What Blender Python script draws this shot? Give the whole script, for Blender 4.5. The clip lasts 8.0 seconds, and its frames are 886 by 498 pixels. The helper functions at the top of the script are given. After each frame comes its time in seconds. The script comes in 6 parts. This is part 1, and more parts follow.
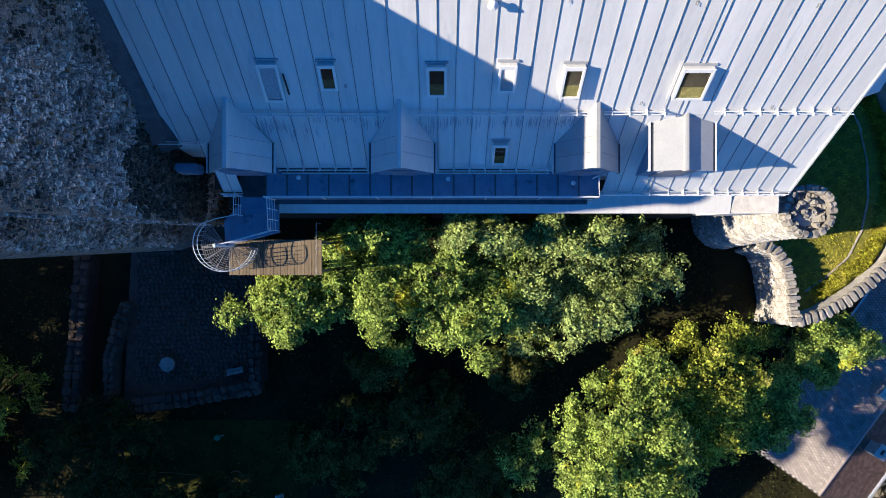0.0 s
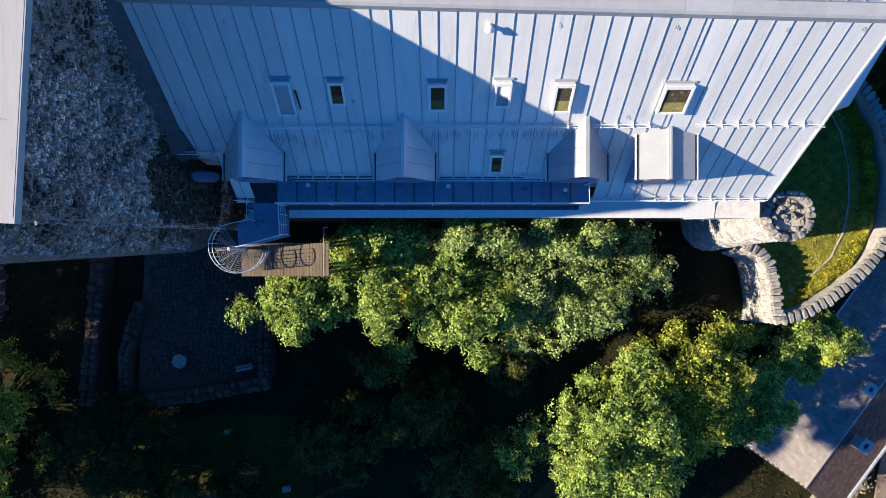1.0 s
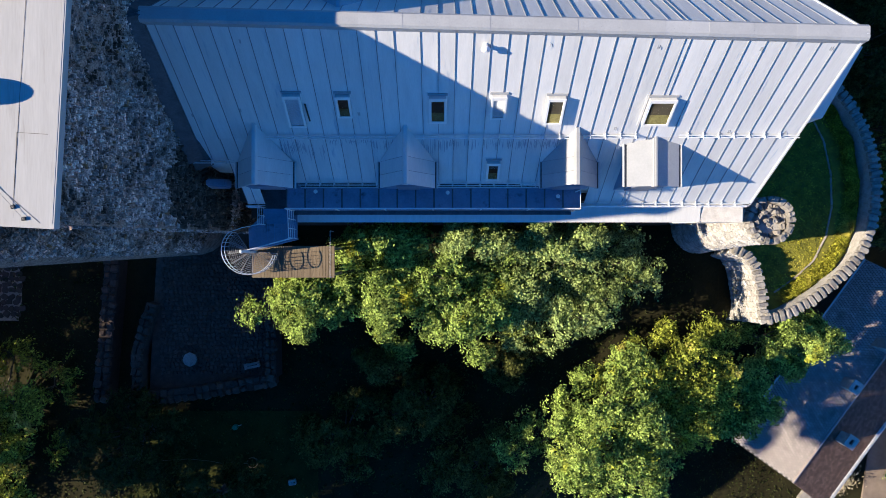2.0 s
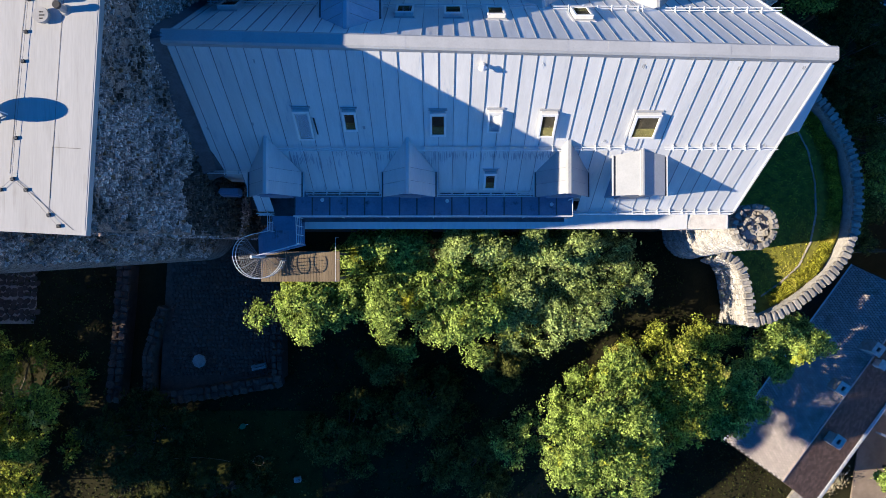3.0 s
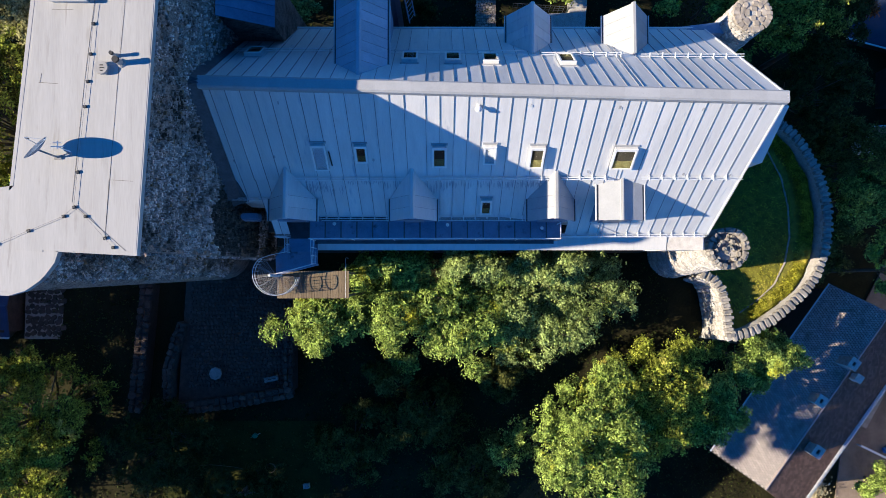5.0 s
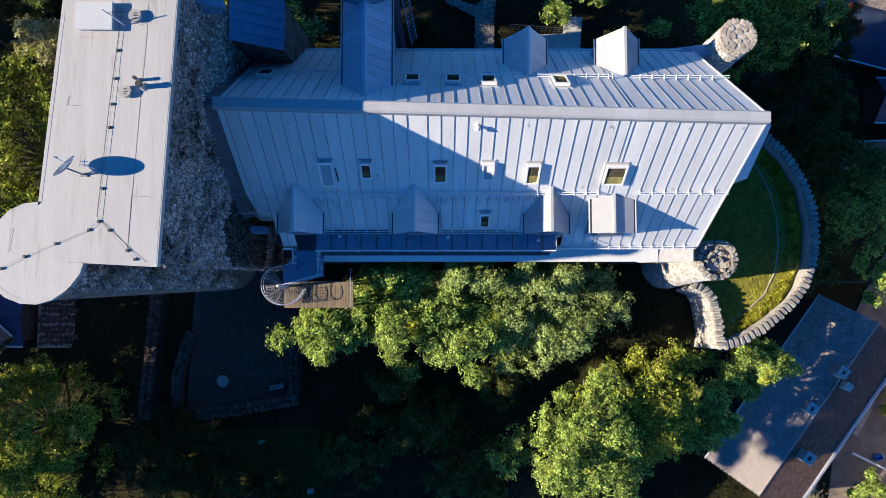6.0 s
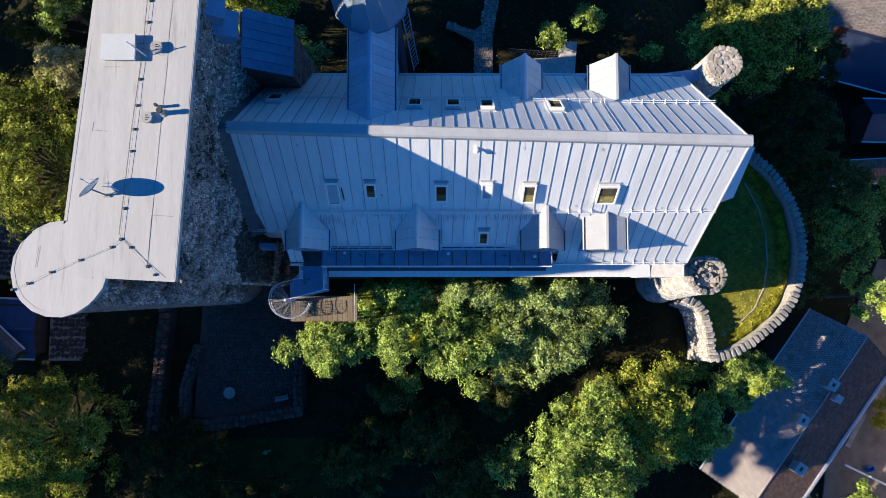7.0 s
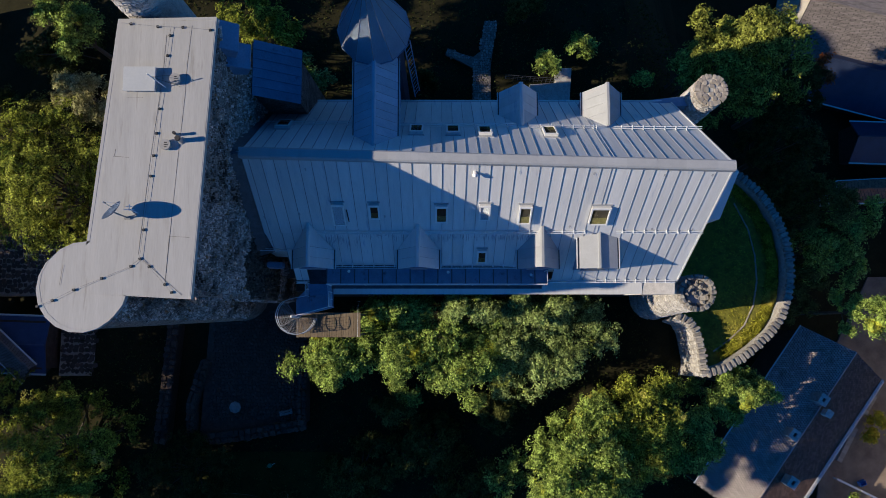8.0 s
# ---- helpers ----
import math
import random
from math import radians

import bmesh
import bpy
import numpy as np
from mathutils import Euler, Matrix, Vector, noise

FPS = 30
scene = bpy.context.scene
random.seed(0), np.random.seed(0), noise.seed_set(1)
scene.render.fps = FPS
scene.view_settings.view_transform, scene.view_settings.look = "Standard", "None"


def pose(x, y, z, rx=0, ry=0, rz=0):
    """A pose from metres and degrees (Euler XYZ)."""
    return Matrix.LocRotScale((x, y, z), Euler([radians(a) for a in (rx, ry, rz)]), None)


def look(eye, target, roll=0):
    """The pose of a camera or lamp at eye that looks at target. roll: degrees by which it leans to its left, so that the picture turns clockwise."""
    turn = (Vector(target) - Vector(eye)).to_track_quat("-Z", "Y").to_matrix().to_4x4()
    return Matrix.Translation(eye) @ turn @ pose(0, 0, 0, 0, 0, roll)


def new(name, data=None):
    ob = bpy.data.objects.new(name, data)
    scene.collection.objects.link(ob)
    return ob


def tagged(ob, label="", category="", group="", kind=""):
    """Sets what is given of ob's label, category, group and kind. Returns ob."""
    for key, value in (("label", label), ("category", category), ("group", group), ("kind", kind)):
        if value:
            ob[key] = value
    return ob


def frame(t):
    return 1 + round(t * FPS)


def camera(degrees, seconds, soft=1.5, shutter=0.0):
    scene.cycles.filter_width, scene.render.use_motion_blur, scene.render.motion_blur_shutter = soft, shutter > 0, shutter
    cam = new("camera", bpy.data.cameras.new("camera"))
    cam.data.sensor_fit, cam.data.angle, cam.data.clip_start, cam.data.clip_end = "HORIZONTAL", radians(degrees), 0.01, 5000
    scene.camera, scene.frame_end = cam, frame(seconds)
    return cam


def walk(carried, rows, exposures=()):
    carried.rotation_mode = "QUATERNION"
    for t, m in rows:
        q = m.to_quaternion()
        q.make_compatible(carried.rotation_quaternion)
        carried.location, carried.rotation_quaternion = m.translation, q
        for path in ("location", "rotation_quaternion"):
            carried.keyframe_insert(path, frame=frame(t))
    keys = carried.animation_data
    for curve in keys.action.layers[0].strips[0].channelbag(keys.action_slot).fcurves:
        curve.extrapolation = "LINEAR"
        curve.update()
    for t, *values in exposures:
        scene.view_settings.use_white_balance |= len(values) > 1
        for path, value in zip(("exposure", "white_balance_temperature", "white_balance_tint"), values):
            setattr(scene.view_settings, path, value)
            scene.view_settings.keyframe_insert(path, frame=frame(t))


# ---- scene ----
cam = camera(65.5, 8.0, soft=0.85)
# seconds, x, y, z, pitch from straight down, lean, yaw
ROWS = [
    (0.0, -0.016, -0.063, 49.531, -0.030, 0.049, 0.029),
    (0.5, -0.038, 0.015, 50.375, -0.070, 0.022, 0.021),
    (1.0, -0.050, 0.069, 51.222, -0.065, 0.000, 0.014),
    (1.5, -0.056, 0.087, 52.056, 0.010, -0.019, 0.007),
    (3.0, -0.067, 0.040, 54.490, 0.655, -0.060, -0.009),
    (3.5, -0.076, 0.000, 55.289, 1.085, -0.072, -0.012),
    (4.0, -0.089, -0.032, 56.068, 1.520, -0.084, -0.015),
    (4.5, -0.107, -0.065, 56.855, 1.990, -0.096, -0.016),
    (6.0, -0.190, -0.155, 59.150, 3.385, -0.147, -0.013),
    (6.5, -0.224, -0.172, 59.918, 3.965, -0.171, -0.010),
    (7.0, -0.258, -0.191, 60.703, 4.605, -0.200, -0.005),
    (7.5, -0.289, -0.210, 61.496, 5.270, -0.234, 0.001),
    (8.0, -0.315, -0.240, 62.318, 6.033, -0.275, 0.008),
]
walk(cam, [(t, pose(x, y, z, rx, ry, rz)) for t, x, y, z, rx, ry, rz in ROWS],
     [(0.0, 1.2, 5530.0, 10.0), (7.6, 1.2, 5530.0, 10.0), (8.0, 0.37, 5530.0, 10.0)])

# ---------------- light ----------------
SUN_ELEV, SUN_DRIFT = 29.0, 0.098          # degrees; shadows run to +x and slightly to +y
world = bpy.data.worlds.new("sky")
scene.world = world
world.use_nodes = True
wn = world.node_tree.nodes
sky = wn.new("ShaderNodeTexSky")
sky.sky_type = "NISHITA"
sky.sun_disc = False
sky.sun_elevation = radians(SUN_ELEV)
sky.sun_rotation = radians(-90.0 - math.degrees(math.atan(SUN_DRIFT)))
sky.air_density, sky.dust_density, sky.ozone_density = 1.0, 0.0, 10.0
deep = wn.new("ShaderNodeHueSaturation")
deep.inputs["Saturation"].default_value = 1.12
world.node_tree.links.new(sky.outputs["Color"], deep.inputs["Color"])
world.node_tree.links.new(deep.outputs["Color"], wn["Background"].inputs["Color"])
wn["Background"].inputs["Strength"].default_value = 0.072

sun_data = bpy.data.lights.new("sun", "SUN")
sun_data.energy, sun_data.angle, sun_data.color = 4.75, radians(0.5), (1.0, 0.775, 0.49)
sun = new("sun", sun_data)
se, sa = math.sin(radians(SUN_ELEV)), math.cos(radians(SUN_ELEV))
sun.matrix_world = look((-60.0, 0.0, 90.0), Vector((-60.0, 0.0, 90.0)) + Vector((sa, sa * SUN_DRIFT, -se)))


# ---------------- materials ----------------
def rgba(c):
    return (c[0], c[1], c[2], 1.0)


def material(name, colours, rough=0.8, metal=0.0, scale=4.0, detail_scale=40.0, stretch=(1, 1, 1), bump=0.3, depth=0.01, vary=0.0, island=0.0,
             stain=None, stain_scale=0.6, stain_at=0.58, spec=0.5, low=0.33, high=0.67, grain=0.4):
    """Two-scale mottled surface. colours: dark, light. vary: spread from piece to piece, island: the same inside a joined mesh."""
    m = bpy.data.materials.new(name)
    m.use_nodes = True
    nt = m.node_tree
    bsdf = nt.nodes["Principled BSDF"]

    def node(kind, **inputs):
        n = nt.nodes.new(kind)
        for k, v in inputs.items():
            n.inputs[k].default_value = v
        return n

    def link(a, b):
        nt.links.new(a, b)

    geo = node("ShaderNodeNewGeometry")
    mapping = node("ShaderNodeMapping")
    mapping.inputs["Scale"].default_value = stretch
    link(geo.outputs["Position"], mapping.inputs["Vector"])
    big = node("ShaderNodeTexNoise", Scale=scale, Detail=5.0, Roughness=0.6)
    fine = node("ShaderNodeTexNoise", Scale=detail_scale, Detail=3.0, Roughness=0.6)
    link(mapping.outputs["Vector"], big.inputs["Vector"])
    link(mapping.outputs["Vector"], fine.inputs["Vector"])
    mixf = node("ShaderNodeMix")
    mixf.inputs["Factor"].default_value = grain
    link(big.outputs["Fac"], mixf.inputs["A"])
    link(fine.outputs["Fac"], mixf.inputs["B"])
    ramp = node("ShaderNodeValToRGB")
    ramp.color_ramp.elements[0].position, ramp.color_ramp.elements[1].position = low, high
    ramp.color_ramp.elements[0].color, ramp.color_ramp.elements[1].color = rgba(colours[0]), rgba(colours[1])
    for i, c in enumerate(colours[2:]):
        el = ramp.color_ramp.elements.new(0.42 + 0.1 * i)
        el.color = rgba(c)
    link(mixf.outputs["Result"], ramp.inputs["Fac"])
    colour = ramp.outputs["Color"]
    if stain:
        st = node("ShaderNodeTexNoise", Scale=stain_scale, Detail=6.0, Roughness=0.65)
        link(mapping.outputs["Vector"], st.inputs["Vector"])
        sr = node("ShaderNodeMapRange")
        sr.inputs["From Min"].default_value, sr.inputs["From Max"].default_value = stain_at, stain_at + 0.12
        link(st.outputs["Fac"], sr.inputs["Value"])
        mx = node("ShaderNodeMix")
        mx.data_type = "RGBA"
        link(sr.outputs["Result"], mx.inputs["Factor"])
        link(colour, mx.inputs[6])
        mx.inputs[7].default_value = rgba(stain)
        colour = mx.outputs[2]
    if vary or island:
        rnd = node("ShaderNodeObjectInfo").outputs["Random"] if vary else geo.outputs["Random Per Island"]
        amount = vary or island
        mr = node("ShaderNodeMapRange")
        mr.inputs["To Min"].default_value, mr.inputs["To Max"].default_value = 1 - amount, 1 + amount
        link(rnd, mr.inputs["Value"])
        hsv = node("ShaderNodeHueSaturation")
        link(mr.outputs["Result"], hsv.inputs["Value"])
        link(colour, hsv.inputs["Color"])
        colour = hsv.outputs["Color"]
    link(colour, bsdf.inputs["Base Color"])
    rr = node("ShaderNodeMapRange")
    rr.inputs["To Min"].default_value, rr.inputs["To Max"].default_value = max(0.03, rough - 0.08), min(1.0, rough + 0.1)
    link(big.outputs["Fac"], rr.inputs["Value"])
    link(rr.outputs["Result"], bsdf.inputs["Roughness"])
    bsdf.inputs["Metallic"].default_value = metal
    bsdf.inputs["Specular IOR Level"].default_value = spec
    if bump:
        bp = node("ShaderNodeBump", Strength=bump, Distance=depth)
        link(mixf.outputs["Result"], bp.inputs["Height"])
        link(bp.outputs["Normal"], bsdf.inputs["Normal"])
    return m


def leaf_material(name, dark, light, odd, odd_share=0.06, spec=0.1):
    """Leaves: colour from leaf to leaf, and patches of a second tint; part of the light passes through."""
    m = bpy.data.materials.new(name)
    m.use_nodes = True
    nt = m.node_tree
    bsdf = nt.nodes["Principled BSDF"]
    out = nt.nodes["Material Output"]
    geo = nt.nodes.new("ShaderNodeNewGeometry")
    ramp = nt.nodes.new("ShaderNodeValToRGB")
    ramp.color_ramp.elements[0].color, ramp.color_ramp.elements[1].color = rgba(dark), rgba(light)
    nt.links.new(geo.outputs["Random Per Island"], ramp.inputs["Fac"])
    patch = nt.nodes.new("ShaderNodeTexNoise")
    patch.inputs["Scale"].default_value, patch.inputs["Detail"].default_value = 0.55, 3.0
    nt.links.new(geo.outputs["Position"], patch.inputs["Vector"])
    mr = nt.nodes.new("ShaderNodeMapRange")
    mr.inputs["From Min"].default_value, mr.inputs["From Max"].default_value = 0.66 - odd_share, 0.72 - odd_share
    nt.links.new(patch.outputs["Fac"], mr.inputs["Value"])
    mx = nt.nodes.new("ShaderNodeMix")
    mx.data_type = "RGBA"
    nt.links.new(mr.outputs["Result"], mx.inputs["Factor"])
    nt.links.new(ramp.outputs["Color"], mx.inputs[6])
    mx.inputs[7].default_value = rgba(odd)
    drift = nt.nodes.new("ShaderNodeTexNoise")
    drift.inputs["Scale"].default_value, drift.inputs["Detail"].default_value = 2.0, 2.0
    nt.links.new(geo.outputs["Position"], drift.inputs["Vector"])
    dr = nt.nodes.new("ShaderNodeMapRange")
    dr.inputs["From Min"].default_value, dr.inputs["From Max"].default_value = 0.35, 0.65
    dr.inputs["To Min"].default_value, dr.inputs["To Max"].default_value = 0.6, 1.55
    nt.links.new(drift.outputs["Fac"], dr.inputs["Value"])
    tone = nt.nodes.new("ShaderNodeHueSaturation")
    nt.links.new(dr.outputs["Result"], tone.inputs["Value"])
    nt.links.new(mx.outputs[2], tone.inputs["Color"])
    nt.links.new(tone.outputs["Color"], bsdf.inputs["Base Color"])
    bsdf.inputs["Roughness"].default_value = 0.55
    bsdf.inputs["Specular IOR Level"].default_value = spec
    tr = nt.nodes.new("ShaderNodeBsdfTranslucent")
    nt.links.new(tone.outputs["Color"], tr.inputs["Color"])
    ms = nt.nodes.new("ShaderNodeMixShader")
    ms.inputs["Fac"].default_value = 0.3
    nt.links.new(bsdf.outputs["BSDF"], ms.inputs[1])
    nt.links.new(tr.outputs["BSDF"], ms.inputs[2])
    nt.links.new(ms.outputs["Shader"], out.inputs["Surface"])
    return m


def glass_material(name, tint=(0.92, 0.95, 0.97)):
    m = bpy.data.materials.new(name)
    m.use_nodes = True
    b = m.node_tree.nodes["Principled BSDF"]
    b.inputs["Base Color"].default_value = rgba(tint)
    b.inputs["Roughness"].default_value = 0.03
    b.inputs["Transmission Weight"].default_value = 1.0
    b.inputs["IOR"].default_value = 1.45
    return m


METAL = material("sheet_metal", [(0.525, 0.54, 0.552), (0.725, 0.73, 0.73)], rough=0.5, spec=0.4, low=0.22, high=0.78, metal=0.0, scale=2.2, detail_scale=16, stretch=(2.2, 0.3, 0.3),
                 bump=0.10, depth=0.02, vary=0.07, stain=(0.40, 0.46, 0.54), stain_scale=2.0, stain_at=0.6)
# darker copy of the sheet metal, toned down where full sun bleaches it
METAL_CAP = material("weathered_ridge_metal", [(0.33, 0.345, 0.365), (0.40, 0.415, 0.435)], rough=0.55, spec=0.3, scale=2.0, detail_scale=16, bump=0.08, vary=0.06)
# bluer, darker copy of the sheet metal with the turret's shade in it
METAL_SHADE = material("blue_sheet_metal", [(0.30, 0.385, 0.49), (0.42, 0.50, 0.60)], rough=0.6, spec=0.2, scale=2.2, detail_scale=16, stretch=(1, 1, 0.4), bump=0.1, vary=0.08)
METAL_SEAM = material("folded_seam", [(0.16, 0.17, 0.20), (0.28, 0.29, 0.32)], rough=0.55, scale=3, detail_scale=20, bump=0.1)
METAL_DARK = material("weathered_sheet_metal", [(0.14, 0.20, 0.31), (0.22, 0.29, 0.42)], rough=0.55, spec=0.25, scale=1.5, detail_scale=12, bump=0.08, vary=0.06,
                      stain=(0.09, 0.12, 0.19), stain_scale=1.1, stain_at=0.6)
METAL_PALE = material("pale_sheet_metal", [(0.72, 0.72, 0.73), (0.82, 0.82, 0.82)], rough=0.45, metal=0.1, scale=1.5, detail_scale=12, bump=0.05, vary=0.04)
GALV = material("galvanised_steel", [(0.62, 0.65, 0.68), (0.76, 0.78, 0.80)], rough=0.4, metal=0.0, scale=8, detail_scale=60, bump=0.05)
METAL_WALK = material("navy_sheet_metal", [(0.17, 0.19, 0.27), (0.27, 0.29, 0.38)], rough=0.45, metal=0.1, scale=1.8, detail_scale=14, bump=0.08, vary=0.08, stain=(0.07, 0.08, 0.11), stain_scale=1.5)
TREAD = material("stair_grating", [(0.16, 0.16, 0.165), (0.32, 0.32, 0.325)], rough=0.6, scale=14, detail_scale=60, bump=0.4, depth=0.01, vary=0.15)
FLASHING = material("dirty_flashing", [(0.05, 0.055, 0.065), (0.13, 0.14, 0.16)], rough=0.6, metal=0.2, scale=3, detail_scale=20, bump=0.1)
STREAK = material("run_off_dirt", [(0.31, 0.335, 0.39), (0.42, 0.45, 0.51)], rough=0.8, scale=6, detail_scale=40, bump=0.1)
MEMBRANE = material("roof_membrane", [(0.335, 0.335, 0.33), (0.44, 0.44, 0.435)], rough=0.8, scale=1.1, detail_scale=9, stretch=(2.6, 0.22, 1), bump=0.06, vary=0.02,
                    stain=(0.30, 0.295, 0.28), stain_scale=1.6, stain_at=0.57, low=0.3, high=0.7)
HATCH = material("hatch_sheet", [(0.42, 0.44, 0.455), (0.47, 0.49, 0.50)], rough=0.6, spec=0.2, scale=1.5, detail_scale=12, bump=0.04)
SHEET_SEAM = material("open_sheet_seam", [(0.06, 0.055, 0.05), (0.24, 0.23, 0.21)], rough=0.9, scale=3, detail_scale=12, bump=0.1)
WIRE = material("dull_wire", [(0.16, 0.16, 0.165), (0.26, 0.26, 0.265)], rough=0.6, scale=6, detail_scale=40, bump=0.05)
RUBBLE_LOOK = dict(rough=0.92, scale=5.0, detail_scale=22, bump=1.0, depth=0.07, stain=(0.085, 0.058, 0.04), stain_scale=0.38, stain_at=0.50, low=0.41, high=0.60, grain=0.55)
RUBBLE_TONES = [(0.05, 0.032, 0.025), (0.94, 0.72, 0.62), (0.41, 0.27, 0.215)]
RUBBLE = material("rubble_stone", RUBBLE_TONES, vary=0.45, **RUBBLE_LOOK)
RUBBLE_FILL = material("rubble_stone_joined", RUBBLE_TONES, island=0.5, **RUBBLE_LOOK)
SOOT_STONE = material("sooty_stone", [(0.035, 0.024, 0.017), (0.23, 0.165, 0.12)], rough=0.95, scale=4, detail_scale=22, bump=0.9, depth=0.06, island=0.5, low=0.38, high=0.66)
RUSTY_STONE = material("rusty_stone", [(0.16, 0.085, 0.04), (0.42, 0.24, 0.12)], rough=0.92, scale=3, detail_scale=20, bump=0.8, depth=0.04, island=0.4)
# stone darkened in colour for walls and yards that lie in shade
SHADE_STONE = material("damp_mossy_stone", [(0.03, 0.021, 0.015), (0.10, 0.07, 0.052)], rough=0.9, scale=2.5, detail_scale=22, bump=0.7, depth=0.03, vary=0.35)
LEAF_LAWN = leaf_material("lawn_blades", (0.13, 0.135, 0.012), (0.50, 0.49, 0.05), (0.46, 0.42, 0.07), 0.05)
LEAF_GOLD = leaf_material("golden_leaves", (0.34, 0.27, 0.02), (0.62, 0.52, 0.04), (0.3, 0.35, 0.03), 0.05)
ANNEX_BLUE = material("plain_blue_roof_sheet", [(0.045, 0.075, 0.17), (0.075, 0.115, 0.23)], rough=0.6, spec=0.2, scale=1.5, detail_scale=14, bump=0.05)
LEAF_STRAW = leaf_material("dry_grass", (0.45, 0.38, 0.22), (0.75, 0.68, 0.48), (0.55, 0.45, 0.2), 0.05)
MORTAR = material("old_mortar", [(0.035, 0.025, 0.018), (0.47, 0.345, 0.285), (0.13, 0.086, 0.066)], rough=0.95, scale=3.0, detail_scale=22, bump=1.0, depth=0.06, stain=(0.07, 0.06, 0.055), stain_scale=0.7, low=0.40, high=0.62, grain=0.6)
LIMEWASH = material("pale_limestone", [(0.31, 0.295, 0.275), (0.55, 0.53, 0.505)], rough=0.92, scale=3.5, detail_scale=20, bump=0.9, depth=0.05, vary=0.12,
                    stain=(0.32, 0.29, 0.25), stain_scale=1.3, stain_at=0.6, low=0.38, high=0.62, grain=0.5)
LIMEWASH_FILL = material("pale_limestone_joined", [(0.31, 0.295, 0.275), (0.57, 0.55, 0.525)], rough=0.92, scale=3.5, detail_scale=20, bump=0.9, depth=0.05, island=0.3,
                         stain=(0.32, 0.29, 0.25), stain_scale=1.3, stain_at=0.6, low=0.38, high=0.62, grain=0.5)
PATH_BED = material("path_gravel", [(0.10, 0.085, 0.07), (0.24, 0.21, 0.18)], rough=0.95, scale=4, detail_scale=24, bump=0.7, depth=0.03)
PATH_STONE = material("path_stones", [(0.20, 0.18, 0.155), (0.38, 0.35, 0.31)], rough=0.92, scale=4, detail_scale=22, bump=0.7, depth=0.03, island=0.35)
PALE_JOINT = material("pale_joint_mortar", [(0.30, 0.235, 0.17), (0.55, 0.45, 0.35)], rough=0.95, scale=3, detail_scale=20, bump=0.5, depth=0.02)
# limestone brightened in colour to look as sunlit as the tower beside it
WHITE_STONE = material("whitewashed_stone", [(0.52, 0.50, 0.465), (0.74, 0.71, 0.67)], rough=0.92, scale=4, detail_scale=22, bump=0.8, depth=0.04, low=0.36, high=0.64)
COPING = material("coping_stone", [(0.15, 0.14, 0.13), (0.32, 0.30, 0.27)], rough=0.9, scale=3, detail_scale=25, bump=0.5, depth=0.02, vary=0.22)
PLASTER = material("lime_plaster", [(0.46, 0.43, 0.38), (0.60, 0.57, 0.51)], rough=0.9, scale=1.2, detail_scale=15, bump=0.3, stain=(0.33, 0.30, 0.26), stain_scale=0.4)
WHITE = material("white_frame", [(0.72, 0.72, 0.71), (0.80, 0.80, 0.79)], rough=0.45, scale=4, detail_scale=30, bump=0.03)
PALE_CAP = material("pale_slab", [(0.26, 0.23, 0.195), (0.40, 0.36, 0.31)], rough=0.9, scale=3, detail_scale=25, bump=0.4, depth=0.02, vary=0.16)
COWL = material("pale_coated_metal", [(0.27, 0.265, 0.255), (0.35, 0.345, 0.335)], rough=0.5, scale=4, detail_scale=30, bump=0.04)
GLASS = glass_material("window_glass")
# olive and near-black tones paint the lit floor and unlit room behind glass
LIT_FLOOR = material("olive_reveal", [(0.11, 0.10, 0.03), (0.24, 0.225, 0.09)], rough=0.8, scale=6, detail_scale=30, bump=0.1)
ROOM_DARK = material("window_blind", [(0.02, 0.018, 0.014), (0.055, 0.048, 0.036)], rough=0.9, scale=5, detail_scale=30, bump=0.1)
BLIND_PALE = material("pale_window_blind", [(0.62, 0.66, 0.72), (0.74, 0.77, 0.82)], rough=0.9, scale=5, detail_scale=30, bump=0.1)
BLACK = material("black_plastic", [(0.015, 0.015, 0.017), (0.03, 0.03, 0.032)], rough=0.6, scale=10, detail_scale=60, bump=0.1)
WOOD = material("weathered_planks", [(0.11, 0.082, 0.048), (0.24, 0.185, 0.115)], rough=0.8, scale=2.5, detail_scale=30, stretch=(6, 0.6, 1), bump=0.3, vary=0.15)
BARK = material("bark", [(0.05, 0.04, 0.03), (0.13, 0.105, 0.08)], rough=0.95, scale=5, detail_scale=30, stretch=(1, 1, 0.3), bump=0.8, depth=0.03)
# near-black earth: much of the slope's shade is put into this colour
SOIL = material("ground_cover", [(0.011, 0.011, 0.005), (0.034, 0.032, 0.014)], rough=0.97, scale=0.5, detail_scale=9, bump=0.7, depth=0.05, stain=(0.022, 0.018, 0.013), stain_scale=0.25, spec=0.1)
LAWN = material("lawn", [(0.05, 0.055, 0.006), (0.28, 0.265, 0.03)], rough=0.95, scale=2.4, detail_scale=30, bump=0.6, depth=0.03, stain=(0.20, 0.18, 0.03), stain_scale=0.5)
# darkened copy of the lawn, with the garden's shade in its colour
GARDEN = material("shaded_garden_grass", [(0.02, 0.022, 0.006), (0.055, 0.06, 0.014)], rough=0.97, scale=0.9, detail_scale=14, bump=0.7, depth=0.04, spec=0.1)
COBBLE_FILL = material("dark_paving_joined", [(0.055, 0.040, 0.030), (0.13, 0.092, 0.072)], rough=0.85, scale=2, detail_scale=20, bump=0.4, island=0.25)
# paler, warmer than asphalt: light bounced off facades is put into the colour
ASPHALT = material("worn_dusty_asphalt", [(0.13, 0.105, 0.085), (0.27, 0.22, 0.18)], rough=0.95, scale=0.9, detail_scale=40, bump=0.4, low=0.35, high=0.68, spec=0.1)
